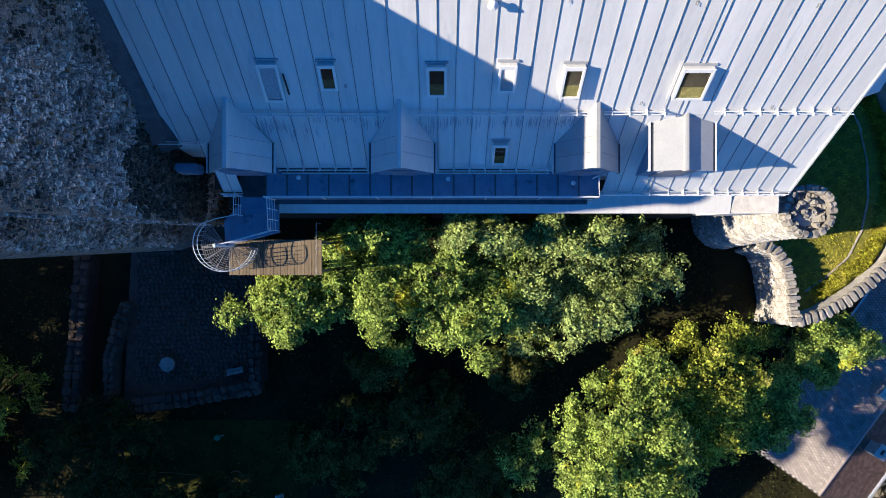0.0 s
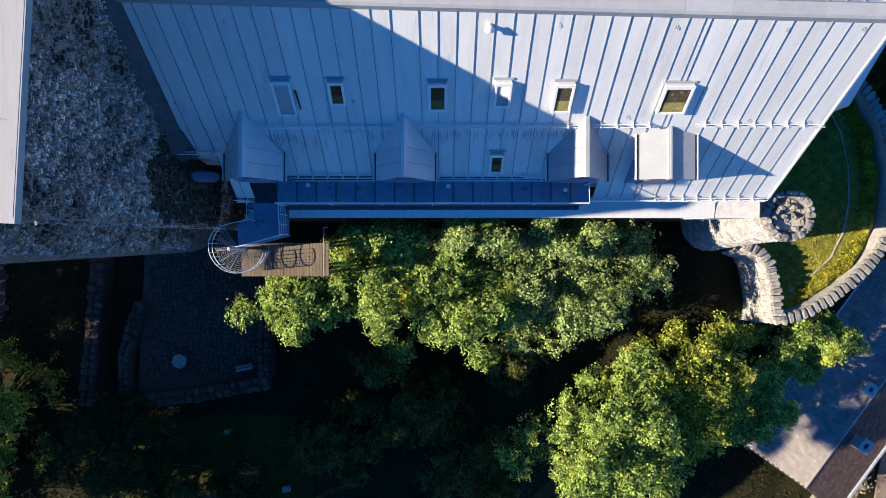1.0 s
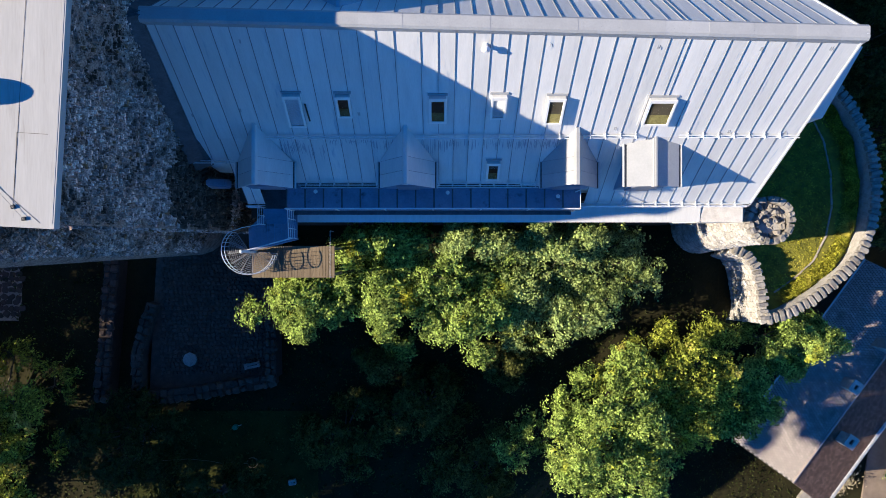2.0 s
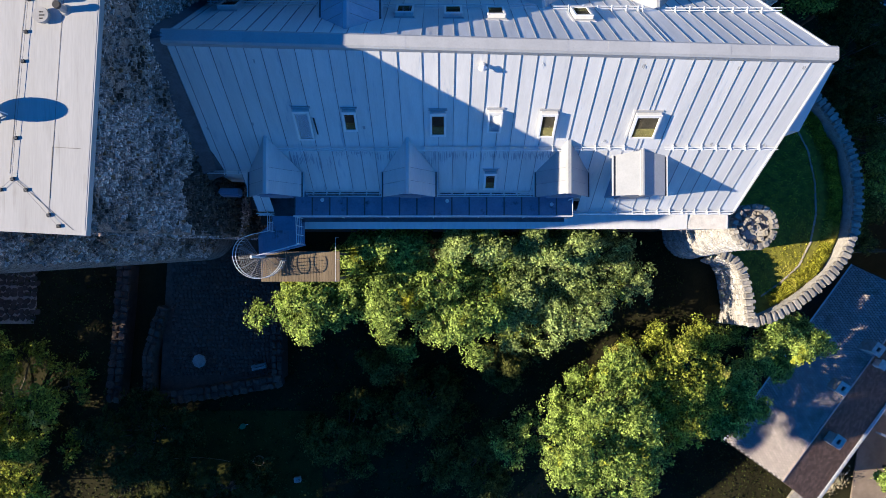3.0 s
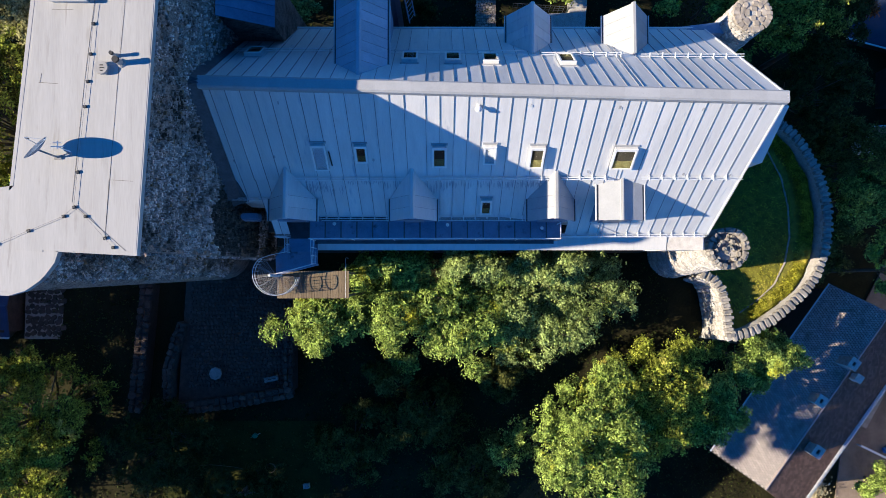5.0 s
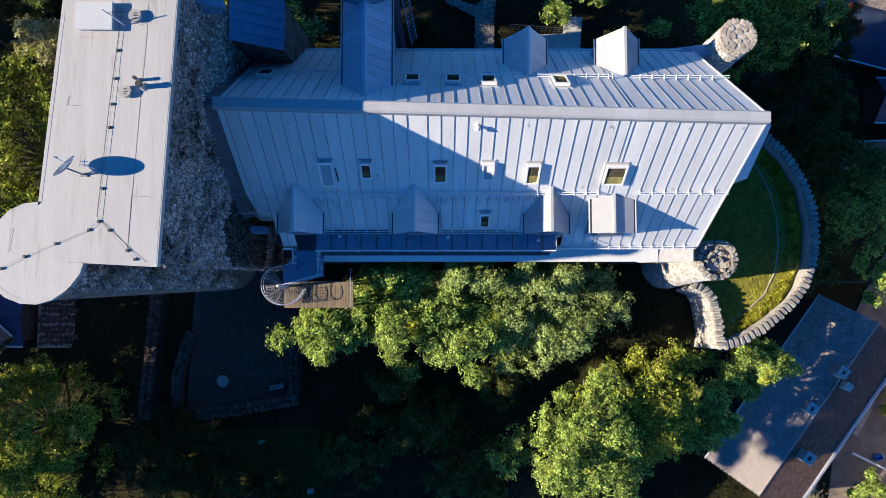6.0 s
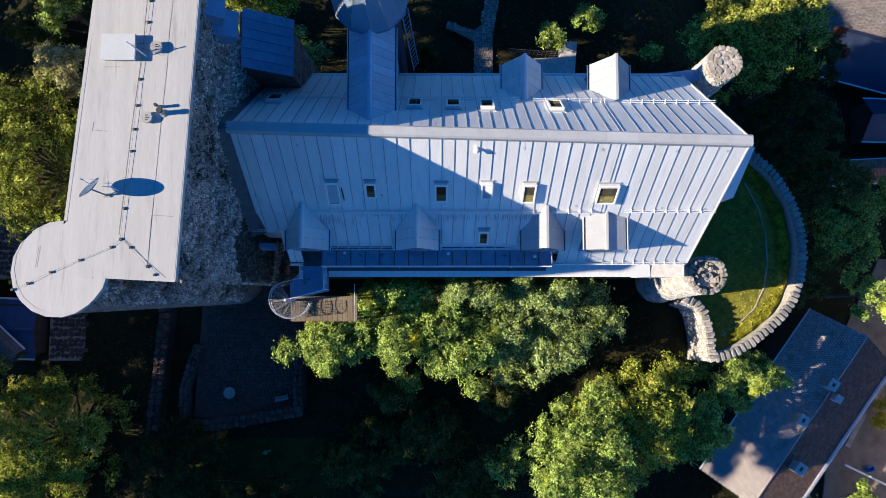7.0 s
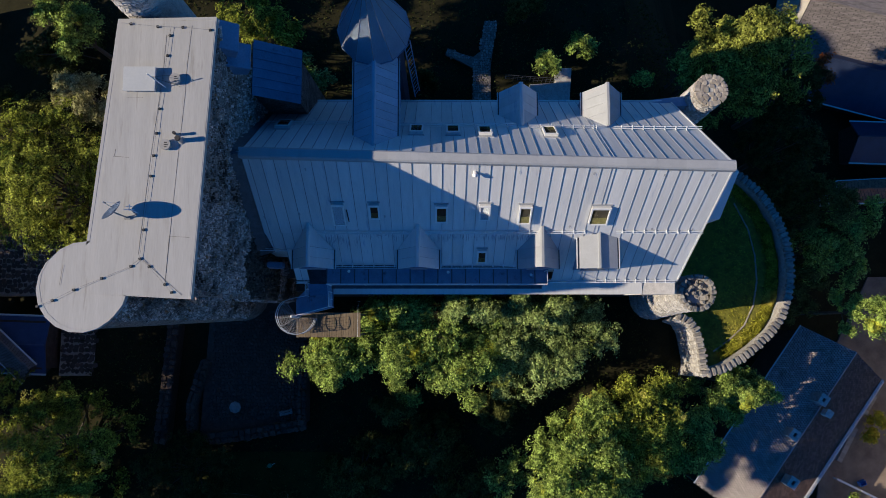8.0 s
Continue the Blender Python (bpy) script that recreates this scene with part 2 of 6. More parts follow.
SLATE = material("slate_tiles", [(0.25, 0.225, 0.22), (0.52, 0.46, 0.44)], rough=0.7, scale=3, detail_scale=25, bump=0.3, island=0.22, stain=(0.20, 0.19, 0.16), stain_scale=0.6)
TILE_BED = material("dark_roof_bed", [(0.03, 0.03, 0.032), (0.06, 0.058, 0.056)], rough=0.95, scale=3, detail_scale=20, bump=0.3)
BROWN_TILE = material("brown_clay_tiles", [(0.09, 0.055, 0.04), (0.19, 0.12, 0.085)], rough=0.85, scale=3, detail_scale=25, bump=0.3, island=0.3)
GREY_TILE = material("grey_fibre_sheets", [(0.10, 0.088, 0.084), (0.27, 0.24, 0.23)], rough=0.85, scale=2, detail_scale=18, stretch=(0.5, 3, 1), bump=0.3, island=0.15)
RED_TILE = material("red_clay_tiles", [(0.30, 0.11, 0.06), (0.46, 0.20, 0.11)], rough=0.85, scale=3, detail_scale=25, bump=0.3, island=0.25)
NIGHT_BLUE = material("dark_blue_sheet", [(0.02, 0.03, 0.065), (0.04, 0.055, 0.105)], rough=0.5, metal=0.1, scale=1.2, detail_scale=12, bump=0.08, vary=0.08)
GREEN_PLASTIC = material("green_plastic", [(0.01, 0.22, 0.12), (0.02, 0.30, 0.17)], rough=0.4, scale=6, detail_scale=40, bump=0.03)
LEAF_MID = leaf_material("leaves_mid_green", (0.035, 0.056, 0.012), (0.44, 0.55, 0.18), (0.38, 0.43, 0.06), 0.03)
LEAF_FRESH = leaf_material("leaves_fresh_green", (0.034, 0.058, 0.010), (0.43, 0.56, 0.12), (0.42, 0.44, 0.05), 0.04)
LEAF_LIME = leaf_material("leaves_yellow_green", (0.016, 0.021, 0.004), (0.43, 0.47, 0.085), (0.34, 0.36, 0.05), 0.03, 0.06)
LEAF_OLIVE = leaf_material("leaves_olive", (0.04, 0.052, 0.008), (0.47, 0.53, 0.075), (0.46, 0.42, 0.10), 0.03, 0.06)
# two darkened leaf tones: the shade on these plants is in their colour
LEAF_SHADE = leaf_material("leaves_dark_green", (0.025, 0.031, 0.007), (0.145, 0.155, 0.04), (0.11, 0.11, 0.025), 0.03, 0.06)
LEAF_DEEP_SHADE = leaf_material("leaves_undergrowth", (0.016, 0.022, 0.006), (0.07, 0.085, 0.024), (0.07, 0.075, 0.02), 0.06, 0.06)
LEAF_PALE = leaf_material("pale_dry_leaves", (0.13, 0.135, 0.05), (0.45, 0.44, 0.21), (0.40, 0.37, 0.16), 0.04)
LEAF_RUST = leaf_material("leaves_rust", (0.11, 0.035, 0.012), (0.26, 0.095, 0.03), (0.17, 0.09, 0.025), 0.1)


# ---------------- building helpers ----------------
def part(name, bm, mat, parent=None, label="", smooth=False):
    """Links a bmesh as one mesh object, under a thing or under a part."""
    me = bpy.data.meshes.new(name)
    bm.to_mesh(me)
    bm.free()
    if smooth:
        me.polygons.foreach_set("use_smooth", [True] * len(me.polygons))
    me.materials.append(mat)
    ob = new(name, me)
    ob.parent = parent
    if label:
        ob["label"] = label
    return ob


def again(ob, parent=None, m=None, name=None):
    """One more piece on the mesh of ob."""
    o = new(name or ob.name.split(".")[0], ob.data)
    o.parent = parent if parent else ob.parent
    if m is not None:
        o.matrix_basis = m
    return o


def thing(name, label, category, group="", kind="", at=(0, 0, 0)):
    e = tagged(new(name), label, category, group, kind)
    e.location = at
    return e


def face(bm, pts):
    return bm.faces.new([bm.verts.new(p) for p in pts])


def hexa(bm, low, high):
    """A solid between two rings of points with equal counts (counter-clockwise seen from above)."""
    a, b = [bm.verts.new(p) for p in low], [bm.verts.new(p) for p in high]
    n = len(a)
    bm.faces.new(a[::-1])
    bm.faces.new(b)
    for i in range(n):
        bm.faces.new((a[i], a[(i + 1) % n], b[(i + 1) % n], b[i]))
    return a, b


def box(bm, x0, x1, y0, y1, z0, z1, m=None):
    low = [(x0, y0, z0), (x1, y0, z0), (x1, y1, z0), (x0, y1, z0)]
    high = [(x, y, z1) for x, y, _ in low]
    if m is not None:
        low, high = [m @ Vector(p) for p in low], [m @ Vector(p) for p in high]
    hexa(bm, low, high)


def prism(bm, outline, z0, z1):
    hexa(bm, [(x, y, z0) for x, y in outline], [(x, y, z1) for x, y in outline])


def pipe(bm, pts, r, seg=6, r_end=None):
    """A round bar along the points, tapering to r_end."""
    pts = [Vector(p) for p in pts]
    rings = []
    for i, p in enumerate(pts):
        d = (pts[min(i + 1, len(pts) - 1)] - pts[max(i - 1, 0)]).normalized()
        side = d.cross(Vector((0, 0, 1)) if abs(d.z) < 0.9 else Vector((1, 0, 0))).normalized()
        up = side.cross(d)
        rad = r if r_end is None else r + (r_end - r) * i / max(1, len(pts) - 1)
        rings.append([bm.verts.new(p + rad * (math.cos(a) * side + math.sin(a) * up)) for a in [2 * math.pi * k / seg for k in range(seg)]])
    for a, b in zip(rings, rings[1:]):
        for k in range(seg):
            bm.faces.new((a[k], b[k], b[(k + 1) % seg], a[(k + 1) % seg]))
    bm.faces.new(rings[0])
    bm.faces.new(rings[-1][::-1])


def drum(bm, x, y, z0, z1, r0, r1=None, seg=24, inner=None):
    """A round body; inner: radius of a hole from the top."""
    r1 = r0 if r1 is None else r1
    ang = [2 * math.pi * k / seg for k in range(seg)]
    low = [(x + r0 * math.cos(a), y + r0 * math.sin(a), z0) for a in ang]
    high = [(x + r1 * math.cos(a), y + r1 * math.sin(a), z1) for a in ang]
    hexa(bm, low, high)


def stone_data(seed, bevel=0.22, plain=False):
    """A rough block one unit in each direction, centred, its outer face (+z) domed and chipped."""
    rng = random.Random(seed)
    bm = bmesh.new()
    j = lambda a: rng.uniform(-a, a)
    base = [(-0.5, -0.5), (0.5, -0.5), (0.5, 0.5), (-0.5, 0.5)]
    ring = []
    for (x, y), (x2, y2) in zip(base, base[1:] + base[:1]):
        ring.append((x * (1 - bevel * 0.5) + j(0.05), y * (1 - bevel * 0.5) + j(0.05)))
        ring.append(((x + x2) / 2 + j(0.06), (y + y2) / 2 + j(0.06)))
    low = [(x, y, -0.5) for x, y in ring]
    mid = [(x * 1.0, y * 1.0, 0.2 + j(0.08)) for x, y in ring]
    high = [(x * (1 - bevel) + j(0.03), y * (1 - bevel) + j(0.03), 0.5 + j(0.1)) for x, y in ring]
    vs = [[bm.verts.new(p) for p in r] for r in ((low, high) if plain else (low, mid, high))]
    n = len(ring)
    for a, b in zip(vs, vs[1:]):
        for i in range(n):
            bm.faces.new((a[i], a[(i + 1) % n], b[(i + 1) % n], b[i]))
    bm.faces.new(vs[-1])
    me = bpy.data.meshes.new("stone")
    bm.to_mesh(me)
    bm.free()
    return me


STONES = {}


def stone_meshes(mat):
    if mat.name not in STONES:
        STONES[mat.name] = []
        for s in range(10):
            me = stone_data(s, (0.12, 0.22, 0.34)[s % 3], mat.name.startswith("rubble_stone_joined"))
            me.materials.append(mat)
            STONES[mat.name].append(me)
    return STONES[mat.name]


def stone_piece(mat, parent, m, rng, name="stone"):
    o = new(name, rng.choice(stone_meshes(mat)))
    o.parent = parent
    o.matrix_basis = m
    return o


def joined(name, me_list, mats, material_, parent, label="", kind="stuff"):
    """Many copies of small meshes as one object, by their matrices."""
    vs, fs, off = [], [], 0
    cache = {}
    for me in me_list:
        if me.name not in cache:
            co = np.zeros(len(me.vertices) * 3)
            me.vertices.foreach_get("co", co)
            cache[me.name] = (co.reshape(-1, 3), [tuple(p.vertices) for p in me.polygons])
    for me, m in zip(me_list, mats):
        co, faces = cache[me.name]
        a = np.array(m)
        vs.append(co @ a[:3, :3].T + a[:3, 3])
        fs.extend([tuple(i + off for i in f) for f in faces])
        off += len(co)
    data = bpy.data.meshes.new(name)
    data.from_pydata(np.concatenate(vs).tolist(), [], fs)
    data.materials.append(material_)
    o = new(name, data)
    o.parent = parent
    return tagged(o, label, kind=kind)


def frame_matrix(origin, along, up, out):
    """Columns along, up, out as a pose at origin."""
    m = Matrix.Identity(4)
    for i, v in enumerate((along, up, out)):
        for k in range(3):
            m[k][i] = v[k]
    m.translation = origin
    return m


def scaled(m, sx, sy, sz):
    return m @ Matrix.Diagonal((sx, sy, sz, 1))


# ---------------- ground ----------------
def smooth(a, b, v):
    t = min(1.0, max(0.0, (v - a) / (b - a)))
    return t * t * (3 - 2 * t)


def ground_z(x, y):
    """The castle stands on a spur that falls to the street in the east."""
    h = 11.6 + 2.2 * smooth(9, 15, y) - 14.8 * smooth(16.5, 29.0, x - 1.1 * min(y + 3.0, 0.0) + 0.18 * max(y, 0.0))
    h -= 4.0 * smooth(20, 40, -x) + 3.0 * smooth(18, 40, abs(y))
    return max(h, -3.3) + 0.25 * noise.noise((x * 0.25, y * 0.25, 3.0)) * (1 - smooth(26, 34, x))


def build_ground():
    line = [-2500, -900, -300, -140, -80] + [-60 + 1.5 * i for i in range(88)] + [80, 140, 300, 900, 2500]
    n = len(line)
    vs = [(x, y, ground_z(x, y)) for y in line for x in line]
    fs = [(j * n + i, j * n + i + 1, (j + 1) * n + i + 1, (j + 1) * n + i) for j in range(n - 1) for i in range(n - 1)]
    me = bpy.data.meshes.new("ground")
    me.from_pydata(vs, [], fs)
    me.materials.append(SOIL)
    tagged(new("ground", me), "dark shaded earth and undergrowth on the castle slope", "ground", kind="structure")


build_ground()

# ---------------- keep ----------------
KEEP_TOP = 35.0
KEEP = [(-10.17, 0.67), (-9.55, 12.25), (-13.55, 12.15), (-14.35, 2.75)]       # plan at roof height, from the south-east corner
TOWER_C, TOWER_R = (-14.5, 1.1), 1.75


def keep_outline(grow=0.0):
    """South-east, north-east, north-west corners, round the corner tower, and back."""
    pts = [KEEP[0], KEEP[1], KEEP[2], (-14.36, 2.84)]
    for k in range(15):
        a = radians(88 + k * (352 - 88) / 14)
        pts.append((TOWER_C[0] + TOWER_R * math.cos(a), TOWER_C[1] + TOWER_R * math.sin(a)))
    pts.append((-12.95, 0.82))
    cx, cy = -12.2, 5.5
    out = []
    for x, y in pts:
        out.append((x + grow * (1 if x > cx else -1), y + grow * (1 if y > cy else -1)))
    return out


keep = thing("castle_keep", "tall rubble stone keep with flat pale roof and round tower", "castle keep", at=(0, 0, 0))
bm = bmesh.new()
top = keep_outline(-0.1)
hexa(bm, [(x, y + 0.45 * (1 - smooth(3, 9, y)), 9.0) for x, y in top], [(x, y, KEEP_TOP - 0.2) for x, y in top])
part("wall", bm, MORTAR, keep, "dark rubble stone wall with patches of lichen")
bm = bmesh.new()
prism(bm, keep_outline(0.0), KEEP_TOP - 0.2, KEEP_TOP)
roof = part("roof", bm, MEMBRANE, keep, "flat roof of pale grey-beige sheet strips")
# welded strips of roof sheet along the roof


def keep_edge_x(y):
    return -10.12 + (y - 0.7) * 0.0535


for k in range(4):
    bm = bmesh.new()
    a, b = (0.06 + k * 1.02), (0.06 + (k + 1) * 1.02 - 0.001)
    b = min(b, 4.0)
    y0 = 0.78
    ring = [(keep_edge_x(y0) - b, y0 + 0.02 * k), (keep_edge_x(y0) - a, y0), (keep_edge_x(12.1) - a, 12.1), (keep_edge_x(12.1) - b, 12.1)]
    prism(bm, ring, KEEP_TOP - 0.01, KEEP_TOP + 0.016 + 0.001 * (k % 2))
    part("roof_sheet", bm, MEMBRANE, roof)
# edge trim of the roof
bm = bmesh.new()
o, i_ = keep_outline(0.03), keep_outline(-0.1)
for k in range(len(o)):
    p, q, r, s = o[k], o[(k + 1) % len(o)], i_[(k + 1) % len(o)], i_[k]
    hexa(bm, [(*p, KEEP_TOP - 0.25), (*q, KEEP_TOP - 0.25), (*r, KEEP_TOP - 0.25), (*s, KEEP_TOP - 0.25)],
         [(*p, KEEP_TOP + 0.008), (*q, KEEP_TOP + 0.008), (*r, KEEP_TOP + 0.008), (*s, KEEP_TOP + 0.008)])
part("roof_edge", bm, MEMBRANE, keep)

# ---------------- wing: the long roof ----------------
RIDGE_Z, EAVE_S, EAVE_S_Z, EAVE_N, EAVE_N_Z = 31.4, 2.12, 23.1, 12.55, 23.1
X_W, X_E = -9.75, 13.2


def ridge_y(x):
    return 7.2 - 0.026 * (x - 2.0)


def roof_s(x, u, lift=0.0):
    """A point of the south slope: u from 0 at the ridge to 1 at the eave."""
    y = ridge_y(x) + (EAVE_S - ridge_y(x)) * u
    return Vector((x, y - 0.857 * lift, RIDGE_Z + (EAVE_S_Z - RIDGE_Z) * u + 0.515 * lift))


def roof_n(x, u, lift=0.0):
    y = ridge_y(x) + (EAVE_N - ridge_y(x)) * u
    return Vector((x, y + 0.842 * lift, RIDGE_Z + (EAVE_N_Z - RIDGE_Z) * u + 0.539 * lift))


def u_at_s(x, y):
    return (ridge_y(x) - y) / (ridge_y(x) - EAVE_S)


wing = thing("castle_wing", "long castle wing with a steep standing-seam metal roof", "castle wing")
bm = bmesh.new()
# walls with the gable
prism(bm, [(-8.9, 1.6), (12.95, 1.6), (12.95, 12.3), (-8.9, 12.3)], 9.0, 21.0)
prism(bm, [(-8.9, 2.25), (12.95, 2.25), (12.95, 12.3), (-8.9, 12.3)], 21.0, 22.8)
part("wall", bm, SHADE_STONE, wing, "outer wall under the eaves, toned dark for shade")
bm = bmesh.new()
ends = []
for x in (X_W, X_E):
    ends.append([bm.verts.new(p) for p in (roof_s(x, 0, -0.02), roof_s(x, 0.70 if x < 0 else 1.0, -0.02), (x, 3.5 if x < 0 else 2.2, 22.85), (x, 12.4, 22.85), roof_n(x, 1, -0.02))])
n = len(ends[0])
for k in range(n):
    bm.faces.new((ends[0][k], ends[0][(k + 1) % n], ends[1][(k + 1) % n], ends[1][k]))
bm.faces.new(ends[0][::-1])
bm.faces.new(ends[1])
roof_w = part("roof", bm, METAL, wing, "blue-grey standing-seam metal roof")
# standing seams; one sheet beside the large roof window is a narrow strip
SEAMS = [-9.17 + 0.580 * k for k in range(14)] + [-0.78 + 0.568 * k for k in range(15)] + [7.64, 7.82] + [8.54 + 0.566 * k for k in range(8)]
GUARD_Y, U_GUARD_N = 4.45, 0.475


def u_guard(x):
    return u_at_s(x, GUARD_Y - 0.06)


def roof_panel(fn, xa, xb, u0, u1, lift, rng, sgn):
    bm = bmesh.new()
    g = 0.004
    t0, t1 = rng.uniform(-0.004, 0.004), rng.uniform(-0.004, 0.004)
    ua0, ub0 = (u0(xa), u0(xb)) if callable(u0) else (u0, u0)
    ua1, ub1 = (u1(xa), u1(xb)) if callable(u1) else (u1, u1)
    low = [fn(xa + g, ua1, lift - 0.012), fn(xb - g, ub1, lift - 0.012), fn(xb - g, ub0, lift - 0.012), fn(xa + g, ua0, lift - 0.012)]
    high = [fn(xa + g, ua1, lift + t0), fn(xb - g, ub1, lift + t1), fn(xb - g, ub0, lift + t0), fn(xa + g, ua0, lift + t1)]
    if sgn < 0:
        low, high = low[::-1], high[::-1]
    hexa(bm, low, high)
    # folded seam on one edge
    w = 0.008
    low = [fn(xa - w, ua1, lift - 0.01), fn(xa + w, ua1, lift - 0.01), fn(xa + w, ua0, lift - 0.01), fn(xa - w, ua0, lift - 0.01)]
    high = [fn(xa - w, ua1, lift + 0.028), fn(xa + w, ua1, lift + 0.028), fn(xa + w, ua0, lift + 0.028), fn(xa - w, ua0, lift + 0.028)]
    if sgn < 0:
        low, high = low[::-1], high[::-1]
    hexa(bm, low, high)
    bm.faces.ensure_lookup_table()
    for f in bm.faces[6:]:
        f.material_index = 1
    ob = part("roof_panel", bm, METAL, roof_w)
    ob.data.materials.append(METAL_SEAM)
    return ob


rng = random.Random(5)
xs = [X_W + 0.3] + SEAMS + [X_E]
for xa, xb in zip(xs, xs[1:]):
    roof_panel(roof_s, xa, xb, 0.0, u_guard, 0.04, rng, 1)
    if xa > 5.5:
        roof_panel(roof_s, xa, xb, u_guard, 1.0, 0.018, rng, 1)
    elif xb > -8.4:
        roof_panel(roof_s, max(xa, -8.55), xb, u_guard, 0.85, 0.018, rng, 1)
    else:
        roof_panel(roof_s, xa, xb, u_guard, 0.70, 0.018, rng, 1)
    roof_panel(roof_n, xa, xb, 0.0, U_GUARD_N, 0.03, rng, -1)
    roof_panel(roof_n, xa, xb, U_GUARD_N, 1.0, 0.018, rng, -1)
# ridge cap in lengths
for k in range(17):
    a, b = X_W + 0.2 + k * 1.37, min(X_E + 0.08, X_W + 0.2 + (k + 1) * 1.37 + 0.02)
    e = 0.004 * (k % 2)
    bm = bmesh.new()
    prof = [(-0.26, -0.38), (-0.25, -0.05 + e), (-0.18, 0.03 + e), (0.18, 0.03 + e), (0.25, -0.05 + e), (0.26, -0.38)]
    va = [bm.verts.new((a, ridge_y(a) + dy, RIDGE_Z + dz)) for dy, dz in prof]
    vb = [bm.verts.new((b, ridge_y(b) + dy, RIDGE_Z + dz)) for dy, dz in prof]
    for q in range(5):
        bm.faces.new((va[q], vb[q], vb[q + 1], va[q + 1]))
    bm.faces.new(va)
    bm.faces.new(vb[::-1])
    bm.faces.new((va[5], vb[5], vb[0], va[0]))
    part("ridge_cap", bm, METAL_CAP, wing)
# verge trim at the east gable, flashing against the keep
for fn, sgn in ((roof_s, 1), (roof_n, -1)):
    bm = bmesh.new()
    low = [fn(X_E - 0.02, 1.0, -0.14), fn(X_E + 0.05, 1.0, -0.14), fn(X_E + 0.05, 0, -0.14), fn(X_E - 0.02, 0, -0.14)]
    high = [fn(X_E - 0.02, 1.0, 0.07), fn(X_E + 0.05, 1.0, 0.07), fn(X_E + 0.05, 0, 0.07), fn(X_E - 0.02, 0, 0.07)]
    hexa(bm, low if sgn > 0 else low[::-1], high if sgn > 0 else high[::-1])
    part("verge_trim", bm, METAL, wing)
    bm = bmesh.new()
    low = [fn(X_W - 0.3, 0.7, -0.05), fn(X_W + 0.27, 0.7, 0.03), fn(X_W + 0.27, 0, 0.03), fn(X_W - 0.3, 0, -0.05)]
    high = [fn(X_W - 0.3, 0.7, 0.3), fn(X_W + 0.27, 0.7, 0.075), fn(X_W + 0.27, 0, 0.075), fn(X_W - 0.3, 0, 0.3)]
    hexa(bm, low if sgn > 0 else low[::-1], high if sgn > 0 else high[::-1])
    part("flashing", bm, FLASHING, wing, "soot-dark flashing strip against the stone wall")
# dark patch of flashing at the foot of the roof against the keep
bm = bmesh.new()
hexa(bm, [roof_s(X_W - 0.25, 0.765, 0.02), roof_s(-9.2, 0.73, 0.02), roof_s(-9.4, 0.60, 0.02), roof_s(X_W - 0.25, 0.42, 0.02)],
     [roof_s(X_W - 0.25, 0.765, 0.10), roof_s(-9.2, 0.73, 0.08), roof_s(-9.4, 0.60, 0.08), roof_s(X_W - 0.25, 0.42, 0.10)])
part("flashing", bm, FLASHING, wing, "dark flashing at the foot of the roof")
# broad wall head along the south side
bm = bmesh.new()
hexa(bm, [(-6.75, 1.41, 20.95), (11.7, 1.41, 20.95), (11.7, 2.3, 20.95), (-6.75, 2.3, 20.95)], [(-6.75, 1.38, 21.35), (11.7, 1.38, 21.35), (11.7, 2.3, 21.6), (-6.75, 2.3, 21.6)])
part("wall_head", bm, METAL, wing, "broad metal-covered wall head with a drip edge")
# bare stone end of the wall head, running into the corner tower
bm = bmesh.new()
hexa(bm, [(11.7, 1.5, 17.0), (13.75, 1.5, 17.0), (13.75, 2.35, 17.0), (11.7, 2.35, 17.0)], [(11.7, 1.38, 21.36), (13.7, 1.38, 21.4), (13.7, 2.35, 21.45), (11.7, 2.35, 21.5)])
bmesh.ops.bevel(bm, geom=bm.edges[:], offset=0.05, segments=2, affect="EDGES")
part("stone_wall_head", bm, WHITE_STONE, wing, "bare pale stone end of the wall head")
# strip of roof beside the westmost dormer, above the stair landing
for xa, xb in ((-8.45, -8.1), (-8.1, -7.72)):
    roof_panel(roof_s, xa, xb, 0.84, 1.0, 0.018, random.Random(6), 1)


